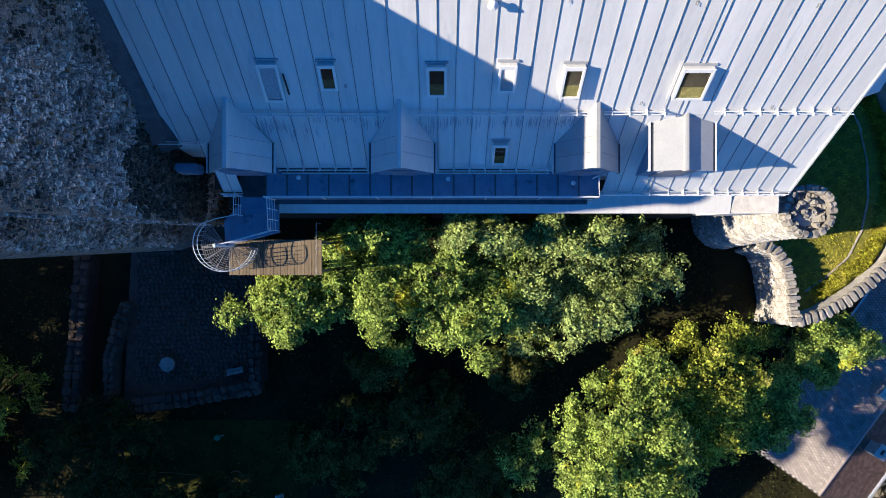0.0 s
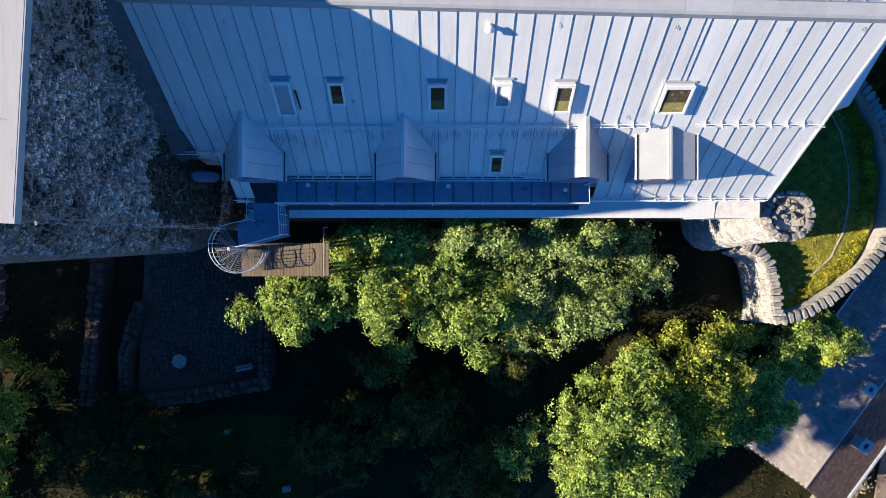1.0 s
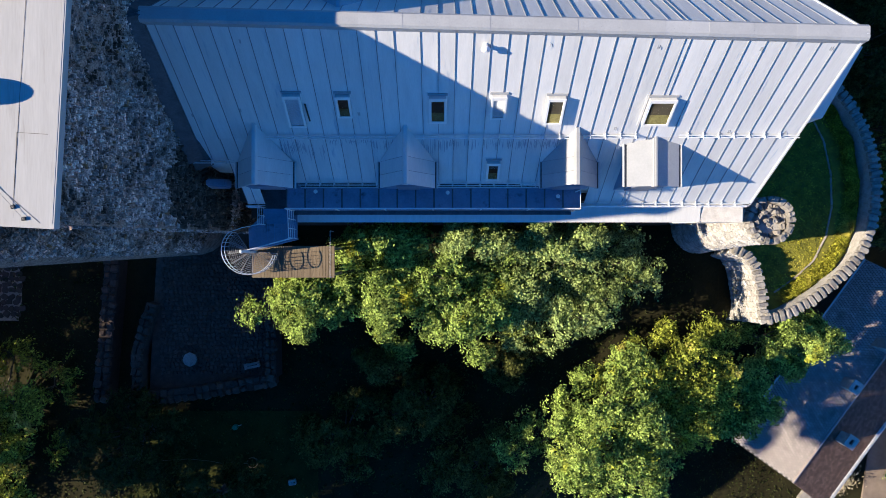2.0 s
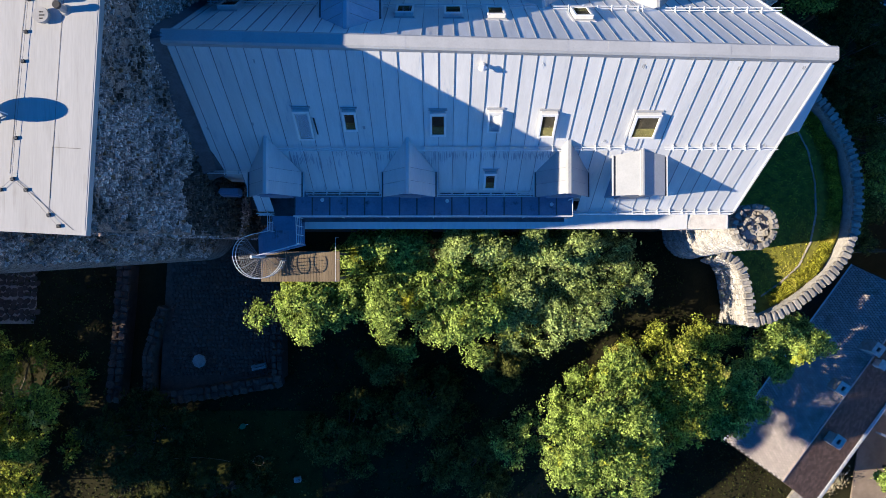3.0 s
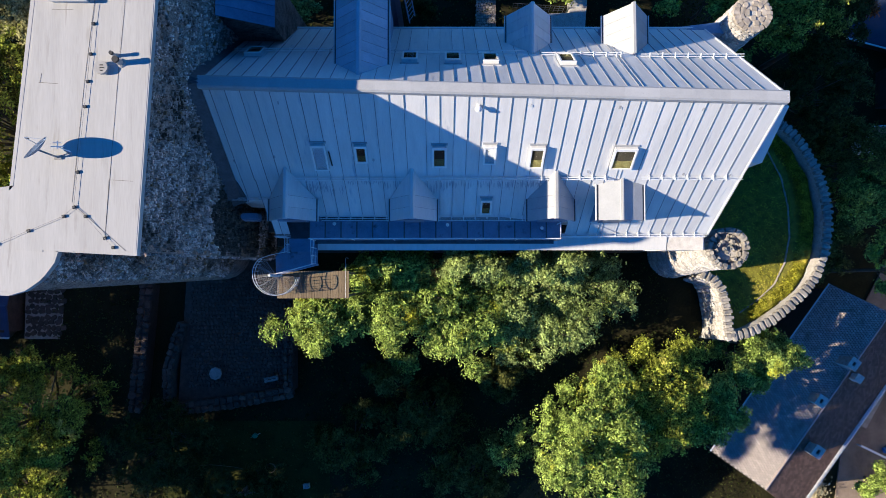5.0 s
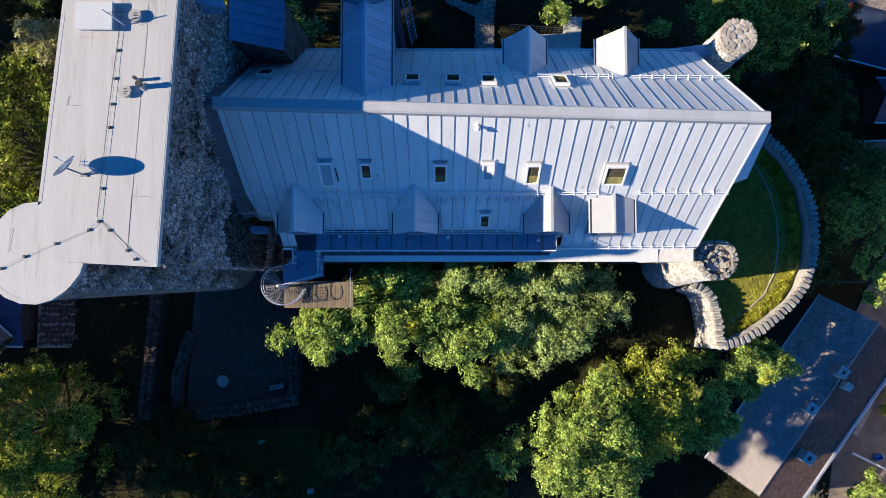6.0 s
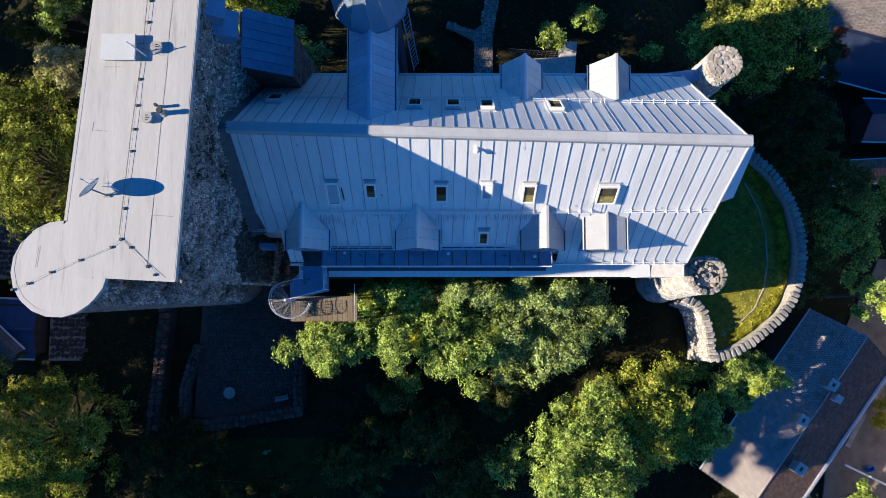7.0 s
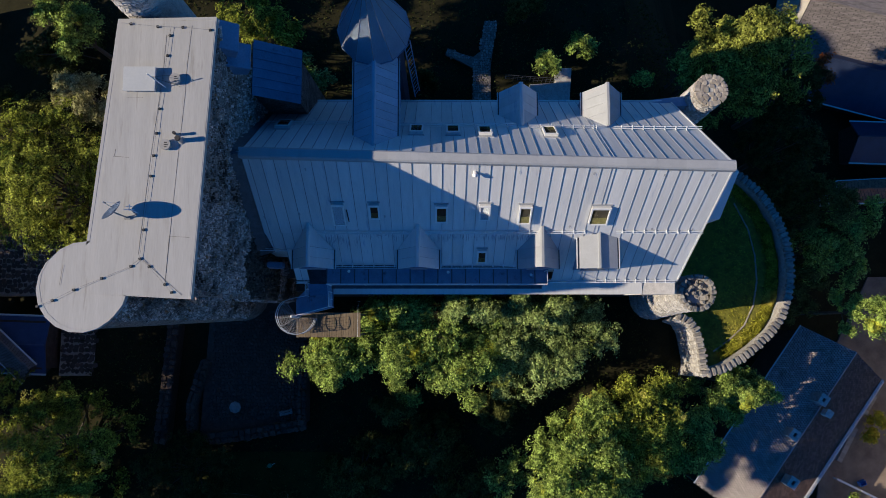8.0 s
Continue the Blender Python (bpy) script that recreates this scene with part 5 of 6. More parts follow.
for leg in LEGS:
    bm = bmesh.new()
    pipe(bm, [(x, y, ROOF + 0.06) for x, y in leg], 0.006, 5)
    part("wire", bm, WIRE, cond)
    for x, y in leg[1:]:
        if first is None:
            bm = bmesh.new()
            box(bm, -0.055, 0.055, -0.05, 0.05, -0.01, 0.06)
            bmesh.ops.bevel(bm, geom=bm.edges[:], offset=0.012, segments=1, affect="EDGES")
            first = part("block", bm, BLACK, cond)
            first.matrix_basis = pose(x, y, ROOF, 0, 0, 20)
        else:
            again(first, cond, pose(x, y, ROOF, 0, 0, 4 + 18 * (x % 1)))
# patched seams on the roof sheet
for xa, ya, xb, yb in ((-10.52, 11.9, -10.66, 10.2), (-10.66, 10.2, -10.70, 8.9), (-10.70, 8.9, -10.88, 6.4), (-10.88, 6.4, -11.2, 1.2), (-11.55, 11.5, -11.62, 10.1), (-11.6, 10.1, -11.98, 6.4), (-11.98, 6.4, -12.3, 2.4),
                       (-12.85, 6.35, -13.5, 6.4), (-13.45, 6.4, -13.4, 6.7), (-10.3, 3.1, -11.1, 3.15), (-11.1, 3.15, -11.16, 1.7), (-15.25, 2.0, -15.35, 1.2), (-12.1, 2.2, -10.5, 0.8), (-13.1, 8.85, -12.4, 8.85)):
    bm = bmesh.new()
    d = Vector((xb - xa, yb - ya, 0)).normalized()
    s = Vector((-d.y, d.x, 0)) * 0.006
    p, q = Vector((xa, ya, ROOF + 0.001)), Vector((xb, yb, ROOF + 0.001))
    hexa(bm, [p - s, q - s, q + s, p + s] if (q - p).cross(s).z > 0 else [p + s, q + s, q - s, p - s], [v + Vector((0, 0, 0.002)) for v in ([p - s, q - s, q + s, p + s] if (q - p).cross(s).z > 0 else [p + s, q + s, q - s, p - s])])
    part("sheet_seam", bm, SHEET_SEAM, roof, "dark open seam of the roof sheet")


# small metal hood on the keep's wall at the foot of the roof
bm = bmesh.new()
hexa(bm, [(-9.9, 2.7, 23.6), (-9.0, 2.7, 23.6), (-9.0, 3.1, 23.6), (-9.9, 3.1, 23.6)], [(-9.9, 2.78, 24.3), (-9.12, 2.75, 24.1), (-9.12, 3.08, 24.1), (-9.9, 3.08, 24.3)])
bmesh.ops.bevel(bm, geom=bm.edges[:], offset=0.06, segments=2, affect="EDGES")
part("vent_hood", bm, METAL_WALK, keep, "small dark blue metal hood low on the wall")

# ---------------- terrace with the curved wall ----------------
TERRACE = [(16.3, 0.15), (16.95, -0.15), (17.45, -0.8), (17.75, -2.1), (17.92, -3.78), (19.3, -3.42), (20.5, -2.72), (21.6, -1.9), (22.6, -0.95), (23.3, -0.1), (23.85, 1.1), (24.15, 2.5),
           (24.2, 4.0), (24.0, 5.4), (23.55, 6.8), (22.85, 8.1), (21.95, 9.2), (20.9, 10.1), (19.8, 10.8)]
WALL_TOP = 14.5


def spaced(pts, step):
    """Points at even steps along a line, with the direction there."""
    out, carry = [], 0.0
    for (xa, ya), (xb, yb) in zip(pts, pts[1:]):
        d = math.hypot(xb - xa, yb - ya)
        s = carry
        while s < d:
            out.append((xa + (xb - xa) * s / d, ya + (yb - ya) * s / d, math.atan2(yb - ya, xb - xa)))
            s += step
        carry = s - d
    return out


def offset(pts, d):
    """The line moved d to its right."""
    out = []
    for i, (x, y) in enumerate(pts):
        a, b = pts[max(0, i - 1)], pts[min(len(pts) - 1, i + 1)]
        t = Vector((b[0] - a[0], b[1] - a[1])).normalized()
        out.append((x + t.y * d, y - t.x * d))
    return out


twall = thing("terrace_wall", "curved pale stone terrace wall with upright coping stones", "wall")
bm = bmesh.new()
inner, outer, foot = offset(TERRACE, -0.24), offset(TERRACE, 0.24), offset(TERRACE, 0.7)
for i in range(len(TERRACE) - 1):
    zb = [min(ground_z(*foot[k]), 8.0) - 1.5 for k in (i, i + 1)]
    p = [(*foot[i], zb[0]), (*foot[i + 1], zb[1]), (*inner[i + 1], zb[1]), (*inner[i], zb[0])]
    q = [(*outer[i], WALL_TOP - 0.12), (*outer[i + 1], WALL_TOP - 0.12), (*inner[i + 1], WALL_TOP - 0.12), (*inner[i], WALL_TOP - 0.12)]
    hexa(bm, p, q)
bmesh.ops.remove_doubles(bm, verts=bm.verts[:], dist=0.001)
tw = part("wall", bm, LIMEWASH, twall, "pale rubble masonry, slightly battered")
ms, me, rng = [], [], random.Random(37)
for k in range(22):
    f = k / 22
    z = WALL_TOP - 0.15 - 0.24 * (k + 1)
    for x, y, a in spaced(offset(TERRACE[:6], 0.24 + 0.014 * k), 0.31):
        out = Vector((math.sin(a), -math.cos(a), 0))
        m = frame_matrix(Vector((x, y, z + 0.12)) + out * rng.uniform(-0.02, 0.02), Vector((-out.y, out.x, 0)), Vector((0, 0, 1)), out) @ pose(0, 0, 0, rng.uniform(-5, 5), rng.uniform(-5, 5), rng.uniform(-8, 8))
        ms.append(scaled(m, rng.uniform(0.2, 0.34), rng.uniform(0.16, 0.25), 0.14))
        me.append(rng.choice(stone_meshes(LIMEWASH_FILL)))
joined("rubble", me, ms, LIMEWASH_FILL, tw, "rough pale rubble courses")
rng = random.Random(31)
for k, (x, y, a) in enumerate(spaced(TERRACE, 0.37)):
    m = pose(x, y, WALL_TOP - 0.06 + rng.uniform(-0.03, 0.04), rng.uniform(-5, 5), rng.uniform(-5, 5), math.degrees(a) + rng.uniform(-5, 5))
    stone_piece(COPING, twall, scaled(m, 0.24 + rng.uniform(-0.03, 0.06), 0.62 + rng.uniform(-0.08, 0.06), 0.26), rng, "coping_stone")
# terrace lawn
bm = bmesh.new()
prism(bm, [(16.0, 0.6)] + offset(TERRACE, -0.2) + [(14.5, 11.3), (14.0, 11.3), (14.0, 3.0), (15.5, 2.8)], 11.0, 13.2)
tagged(part("lawn", bm, LAWN), "sunny mown lawn on the castle terrace", "lawn", kind="structure")
edging = thing("path_edging", "low curved stone edging across the terrace lawn", "edging")
first = None
for x, y, a in spaced([(19.2, -2.2), (20.2, -1.5), (21.3, -0.5), (22.0, 0.9), (22.35, 2.6), (22.3, 4.5), (21.9, 6.4), (21.0, 8.2)], 0.42):
    stone_piece(PALE_CAP, edging, scaled(pose(x, y, 13.2, 0, 0, math.degrees(a) + rng.uniform(-2, 2)), 0.43, 0.11, 0.12), rng)


def tuft_patch(name, pts_fn, count, size, mat, label, category, up=0.8, seed=3, kind="stuff"):
    """Loose leaves spread over a patch: hedge, ivy or grass."""
    r = np.random.default_rng(seed)
    c = pts_fn(r, count)
    nrm = r.normal(size=(count, 3)) * 0.6 + np.array([0, 0, up])
    nrm /= np.linalg.norm(nrm, axis=1, keepdims=True)
    me = leaves_mesh(name, c, nrm, size, r)
    me.materials.append(mat)
    return tagged(new(name, me), label, category, kind=kind)


def hedge_points(line, width, z0, height):
    dense = np.array([(x, y) for x, y, _ in spaced(line, 0.05)])

    def fn(r, n):
        k = r.integers(0, len(dense), n)
        c = np.empty((n, 3))
        w = r.normal(size=(n, 2)) * width * 0.33
        c[:, :2] = dense[k] + w
        bumpy = np.array([noise.noise((p[0] * 0.9, p[1] * 0.9, 7.0)) for p in dense])[k]
        c[:, 2] = z0 + height * (0.65 + 0.5 * bumpy) * np.clip(1 - (np.hypot(w[:, 0], w[:, 1]) / width) ** 2, 0.05, 1) * r.uniform(0.5, 1.0, n) ** 0.5
        return c
    return fn


HEDGE = [(19.6, -2.4), (20.8, -1.7), (21.9, -0.8), (22.75, 0.3), (23.2, 1.6), (23.4, 3.2), (23.35, 4.8), (22.95, 6.4), (22.3, 7.8), (21.3, 9.0), (20.2, 9.9)]
tuft_patch("hedge", hedge_points(HEDGE, 0.55, 13.2, 0.8), 26000, 0.10, LEAF_LAWN, "low leafy hedge along the inside of the terrace wall", "hedge")


def lawn_points(r, n):
    c = np.empty((n * 3, 3))
    c[:, 0], c[:, 1] = r.uniform(14.5, 23.5, n * 3), r.uniform(-3.0, 10.5, n * 3)
    ok = (np.hypot((c[:, 0] - 17.6) / 5.3, (c[:, 1] - 3.6) / 6.6) < 0.93) & (c[:, 0] > 18.2 - 0.35 * np.clip(c[:, 1] + 3, 0, 3.2) - 4 * (c[:, 1] > 0.3))
    c = c[ok][:n]
    while len(c) < n:
        c = np.concatenate([c, c[: n - len(c)] + r.normal(size=(min(len(c), n - len(c)), 3)) * 0.1])
    c[:, 2] = 13.2 + r.uniform(0.0, 0.06, n)
    return c


tuft_patch("grass", lawn_points, 16000, 0.075, LEAF_LAWN, "short grass on the terrace lawn", "grass", up=0.5, seed=8)

# ---------------- lower yard in the shade ----------------
YARD_Z = 12.35
bm = bmesh.new()
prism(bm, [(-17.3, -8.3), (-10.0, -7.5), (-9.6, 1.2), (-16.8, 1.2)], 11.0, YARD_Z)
tagged(part("pavement", bm, SHADE_STONE), "shaded stone-paved lower yard", "pavement", kind="structure")


def low_wall(label, pts, width, top, mat=SHADE_STONE, step=0.42):
    w = thing("ruined_wall", label, "wall")
    bm = bmesh.new()
    a, b = offset(pts, -width / 2), offset(pts, width / 2)
    for i in range(len(pts) - 1):
        z0 = 10.6
        hexa(bm, [(*b[i], z0), (*b[i + 1], z0), (*a[i + 1], z0), (*a[i], z0)], [(*b[i], top - 0.12), (*b[i + 1], top - 0.12), (*a[i + 1], top - 0.12), (*a[i], top - 0.12)])
    part("wall", bm, SHADE_STONE, w)
    r = random.Random(len(pts) * 7 + int(pts[0][0]))
    for x, y, ang_ in spaced(pts, step):
        for side in (-0.27, 0.27):
            m = pose(x - math.sin(ang_) * side * width, y + math.cos(ang_) * side * width, top - 0.1 + r.uniform(-0.08, 0.08), r.uniform(-14, 14), r.uniform(-14, 14), math.degrees(ang_) + r.uniform(-25, 25))
            stone_piece(mat, w, scaled(m, step * r.uniform(0.6, 1.15), width * r.uniform(0.38, 0.6), r.uniform(0.22, 0.4)), r)
    return w


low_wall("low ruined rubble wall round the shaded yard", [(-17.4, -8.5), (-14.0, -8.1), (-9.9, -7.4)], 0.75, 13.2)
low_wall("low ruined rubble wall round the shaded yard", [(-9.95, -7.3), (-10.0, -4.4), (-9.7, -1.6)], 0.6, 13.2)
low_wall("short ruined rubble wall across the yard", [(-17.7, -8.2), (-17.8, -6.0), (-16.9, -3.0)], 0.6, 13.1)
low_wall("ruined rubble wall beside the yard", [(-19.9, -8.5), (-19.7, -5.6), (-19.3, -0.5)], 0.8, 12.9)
table = thing("round_table", "small round stone table standing in the shaded yard", "table")
bm = bmesh.new()
drum(bm, -14.65, -6.2, 13.05, 13.15, 0.42, 0.4, 8)
part("tabletop", bm, COPING, table)
bm = bmesh.new()
drum(bm, -14.65, -6.2, YARD_Z - 0.02, 13.05, 0.16, 0.12, 10)
part("pedestal", bm, LIMEWASH, table)
bench = thing("bench", "short pale bench beside the ruined yard wall", "bench")
for dx in (-0.09, 0.09):
    bm = bmesh.new()
    box(bm, -0.45, 0.45, dx - 0.07, dx + 0.07, 0.42, 0.47, pose(-11.15, -6.6, YARD_Z, 0, 0, 12))
    part("slat", bm, COPING, bench)
for dx in (-0.35, 0.35):
    bm = bmesh.new()
    box(bm, dx - 0.04, dx + 0.04, -0.15, 0.15, -0.02, 0.42, pose(-11.15, -6.6, YARD_Z, 0, 0, 12))
    part("leg", bm, LIMEWASH, bench)
can = thing("watering_can", "bright green plastic watering can on the ground", "watering can")
gz = ground_z(-12.44, -10.46)
bm = bmesh.new()
drum(bm, -12.44, -10.46, gz - 0.02, gz + 0.3, 0.17, 0.15, 14)
part("body", bm, GREEN_PLASTIC, can)
bm = bmesh.new()
pipe(bm, [(-12.3, -10.4, gz + 0.06), (-12.05, -10.28, gz + 0.34)], 0.03, 6, 0.02)
part("spout", bm, WHITE, can)
bm = bmesh.new()
pipe(bm, [(-12.55, -10.5, gz + 0.08), (-12.7, -10.58, gz + 0.2), (-12.5, -10.48, gz + 0.4), (-12.36, -10.42, gz + 0.3)], 0.018, 6)
part("handle", bm, GREEN_PLASTIC, can)


# ---------------- village houses ----------------
def tile_slope(name, parent, a, b, c, d, mat, tw, th, seed, label):
    """Overlapping tiles on the slope with eave a-b and ridge d-c, joined."""
    a, b, c, d = map(Vector, (a, b, c, d))
    rows = max(2, int((d - a).length / th))
    r = np.random.default_rng(seed)
    nrm = (b - a).cross(d - a).normalized()
    vs, fs = [], []
    half = 0.5 - min(0.09, 0.018 / tw)
    for j in range(rows):
        p, q = a.lerp(d, j / rows), b.lerp(c, j / rows)
        p2, q2 = a.lerp(d, min(1.0, (j + 0.9) / rows)), b.lerp(c, min(1.0, (j + 0.9) / rows))
        n = max(2, int((q - p).length / tw))
        for i in range(n):
            sh = 0.5 if j % 2 else 0.0
            f0, f1 = max(0.0, (i + sh - half) / n), min(1.0, (i + sh + half) / n)
            if f1 <= f0:
                continue
            l0, l1 = 0.055 + r.uniform(0, 0.025), 0.012
            k = len(vs)
            vs += [p.lerp(q, f0) + nrm * l0, p.lerp(q, f1) + nrm * l0, p2.lerp(q2, f1) + nrm * l1, p2.lerp(q2, f0) + nrm * l1, p.lerp(q, f0) + nrm * (l0 - 0.03), p.lerp(q, f1) + nrm * (l0 - 0.03)]
            fs += [(k, k + 1, k + 2, k + 3), (k + 4, k + 5, k + 1, k)]
    me = bpy.data.meshes.new(name)
    me.from_pydata([tuple(v) for v in vs], [], fs)
    me.materials.append(mat)
    o = new(name, me)
    o.parent = parent
    return tagged(o, label, kind="stuff")


def gable_house(name, label, p, q, half_l, half_r, ridge_z, eave_l, eave_r, floor, mat_l, mat_r, wall_mat, tile=(0.3, 0.3), seed=1, category="house", seams=True):
    """Ridge from p to q (plan); half_l, half_r: widths to the left and right of that line."""
    h = thing(name, label, category)
    p, q = Vector(p), Vector(q)
    t = (q - p).normalized()
    left = Vector((-t.y, t.x))
    pl, ql, pr, qr = p + left * half_l, q + left * half_l, p - left * half_r, q - left * half_r
    inl = lambda v, s: v + s
    bm = bmesh.new()
    w = [pl - left * 0.3 + t * 0.25, pr + left * 0.3 + t * 0.25, qr + left * 0.3 - t * 0.25, ql - left * 0.3 - t * 0.25]
    low = [(*v, floor) for v in w]
    high = [(*w[0], eave_l + 0.1), (*w[1], eave_r + 0.1), (*w[2], eave_r + 0.1), (*w[3], eave_l + 0.1)]
    hexa(bm, low, high)
    v = [bm.verts.new(x) for x in ((*w[0], eave_l + 0.1), (*w[1], eave_r + 0.1), (*(p + t * 0.25), ridge_z - 0.12), (*w[3], eave_l + 0.1), (*w[2], eave_r + 0.1), (*(q - t * 0.25), ridge_z - 0.12))]
    bm.faces.new((v[0], v[1], v[2]))
    bm.faces.new((v[5], v[4], v[3]))
    part("wall", bm, wall_mat, h)
    bm = bmesh.new()
    for e0, e1, ez in ((pl, ql, eave_l), (pr, qr, eave_r)):
        f = face(bm, [(*e0, ez), (*e1, ez), (*q, ridge_z), (*p, ridge_z)])
        bm.normal_update()
        if f.normal.z < 0:
            f.normal_flip()
    bmesh.ops.solidify(bm, geom=bm.faces[:], thickness=0.12)
    rf = part("roof", bm, TILE_BED if tile else mat_l, h)
    if not tile and seams:
        bm = bmesh.new()
        for e0, e1, ez in ((pl, ql, eave_l), (pr, qr, eave_r)):
            k = 0.3
            while k < (q - p).length:
                pipe(bm, [(*(e0 + t * k), ez + 0.03), (*(p + t * k), ridge_z + 0.03)], 0.02, 4)
                k += 0.6
        part("standing_seam", bm, mat_r, rf)
    if tile:
        tile_slope("roof_tiles", rf, (*ql, eave_l), (*pl, eave_l), (*p, ridge_z), (*q, ridge_z), mat_l, tile[0], tile[1], seed, "rows of overlapping roof tiles")
        tile_slope("roof_tiles", rf, (*pr, eave_r), (*qr, eave_r), (*q, ridge_z), (*p, ridge_z), mat_r, tile[0], tile[1], seed + 1, "rows of overlapping roof tiles")
    bm = bmesh.new()
    pipe(bm, [(*p, ridge_z + 0.03), (*q, ridge_z + 0.03)], 0.09, 8)
    part("ridge_tiles", bm, mat_l, rf)
    for e0, e1, ez, s in ((pl, ql, eave_l, 1), (pr, qr, eave_r, -1)):
        bm = bmesh.new()
        pipe(bm, [(*(e0 + left * 0.06 * s), ez - 0.03), (*(e1 + left * 0.06 * s), ez - 0.03)], 0.075, 8)
        part("gutter", bm, GALV, h)
    return h


def chimney(parent, x, y, z0, z1, w, d, turn, mat=LIMEWASH):
    m = pose(x, y, 0, 0, 0, turn)
    bm = bmesh.new()
    box(bm, -w / 2, w / 2, -d / 2, d / 2, z0, z1 - 0.15, m)
    c = part("chimney", bm, mat, parent, "pale rendered chimney")
    bm = bmesh.new()
    t = 0.2
    for a in ((-w / 2 - 0.06, -w / 2 + t, -d / 2 - 0.06, d / 2 + 0.06), (w / 2 - t, w / 2 + 0.06, -d / 2 - 0.06, d / 2 + 0.06), (-w / 2 + t, w / 2 - t, -d / 2 - 0.06, -d / 2 + t), (-w / 2 + t, w / 2 - t, d / 2 - t, d / 2 + 0.06)):
        box(bm, *a, z1 - 0.148, z1, m)
    part("cap", bm, mat, c)
    bm = bmesh.new()
    box(bm, -w / 2 + t, w / 2 - t, -d / 2 + t, d / 2 - t, z1 - 0.147, z1 - 0.12, m)
    part("flue", bm, BLACK, c)


vh = gable_house("village_house", "long house with slate and brown tile roof below the castle", (24.5, -16.2), (34.4, -2.75), 3.65, 4.4, 4.5, 1.6, 2.2, -3.6, SLATE, BROWN_TILE, SHADE_STONE, (0.21, 0.18), 3)
chimney(vh, 28.2, -13.15, 2.6, 5.3, 0.78, 0.66, 54)
chimney(vh, 28.65, -9.4, 2.8, 5.1, 0.75, 0.65, 54)
chimney(vh, 30.9, -6.55, 3.4, 5.6, 0.75, 0.65, 54)
chimney(vh, 31.5, -7.7, 2.0, 5.2, 0.5, 0.45, 54)

# snow guard on the street-side eave
vp, vq = Vector((24.5, -16.2)), Vector((34.4, -2.75))
vt = (vq - vp).normalized()
vr = Vector((vt.y, -vt.x))
bm = bmesh.new()
for off, dz in ((4.05, 0.22), (4.22, 0.2)):
    a, b = vp + vr * off, vq + vr * off
    pipe(bm, [(*a, 4.5 - 0.523 * off + dz), (*b, 4.5 - 0.523 * off + dz)], 0.035, 5)
guard = part("snow_guard", bm, GALV, vh, "two-pipe snow guard above the eave")
bm = bmesh.new()
box(bm, 4.03, 4.26, -0.02, 0.02, -0.12, 0.2)
first = part("bracket", bm, GALV, guard)
for k in range(34):
    q = vp + vt * (0.2 + 0.485 * k)
    m = frame_matrix(Vector((*q, 4.5 - 0.523 * 4.14)), vr.to_3d(), vt.to_3d(), Vector((0, 0, 1)))
    if k == 0:
        first.matrix_basis = m
    else:
        again(first, guard, m)
# small things outside the house
for x, y in ((33.4, -15.5), (32.6, -16.6)):
    tb = thing("round_table", "pale round garden table with a parasol hole, in the shade", "table", "round garden tables")
    bm = bmesh.new()
    drum(bm, x, y, -2.36, -2.31, 0.42, 0.4, 20)
    part("tabletop", bm, BLIND_PALE, tb)
    bm = bmesh.new()
    drum(bm, x, y, -3.07, -2.36, 0.2, 0.06, 10)
    part("pedestal", bm, GALV, tb)
    bm = bmesh.new()
    drum(bm, x, y, -2.315, -2.29, 0.06, 0.06, 8)
    part("hole_cap", bm, BLACK, tb)
bm = bmesh.new()
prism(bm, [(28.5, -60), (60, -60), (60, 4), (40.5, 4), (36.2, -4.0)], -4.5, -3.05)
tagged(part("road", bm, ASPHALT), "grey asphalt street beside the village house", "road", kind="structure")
# unseen wall, added so its sunlit plaster throws warm light on the street
bm = bmesh.new()
box(bm, 46.5, 47.1, -34.0, 6.0, -4.5, 7.5)
tagged(part("wall_street", bm, PLASTER), "unseen plastered wall added to bounce sunlight onto the street", "wall", kind="structure")
bm = bmesh.new()
d = Vector((0.592, 0.806)).normalized()
n_ = Vector((d.y, -d.x))
s0 = Vector((30.6, -15.97)) + n_ * 0.9
ring = [s0 - d * 6, s0 - d * 6 + n_ * 0.9, s0 + d * 13 + n_ * 0.9, s0 + d * 13]
prism(bm, [tuple(v) for v in ring], -4.0, -2.93)
tagged(part("pavement", bm, COPING), "narrow raised kerbside pavement along the house", "pavement", kind="structure")
beam = thing("barrier", "long pale barrier beam on two posts beside the street", "barrier")
bm = bmesh.new()
box(bm, -2.6, 2.6, -0.09, 0.09, 0.85, 1.0, pose(38.2, -15.6, -3.05, 0, 0, -26))
part("beam", bm, WHITE, beam)
for k in (-2.3, 2.3):
    bm = bmesh.new()
    box(bm, k - 0.06, k + 0.06, -0.06, 0.06, -0.02, 0.85, pose(38.2, -15.6, -3.05, 0, 0, -26))
    part("post", bm, GALV, beam)
crate = thing("crate", "small blue plastic crate on the street", "crate")
BLUE_PLASTIC = material("blue_plastic", [(0.03, 0.14, 0.42), (0.05, 0.20, 0.52)], rough=0.45, scale=6, detail_scale=40, bump=0.03)
bm = bmesh.new()
for a in ((-0.3, 0.3, -0.22, -0.18), (-0.3, 0.3, 0.18, 0.22), (-0.3, -0.26, -0.18, 0.18), (0.26, 0.3, -0.18, 0.18)):
    box(bm, *a, -0.02, 0.4, pose(38.6, -15.0, -3.05, 0, 0, 20))
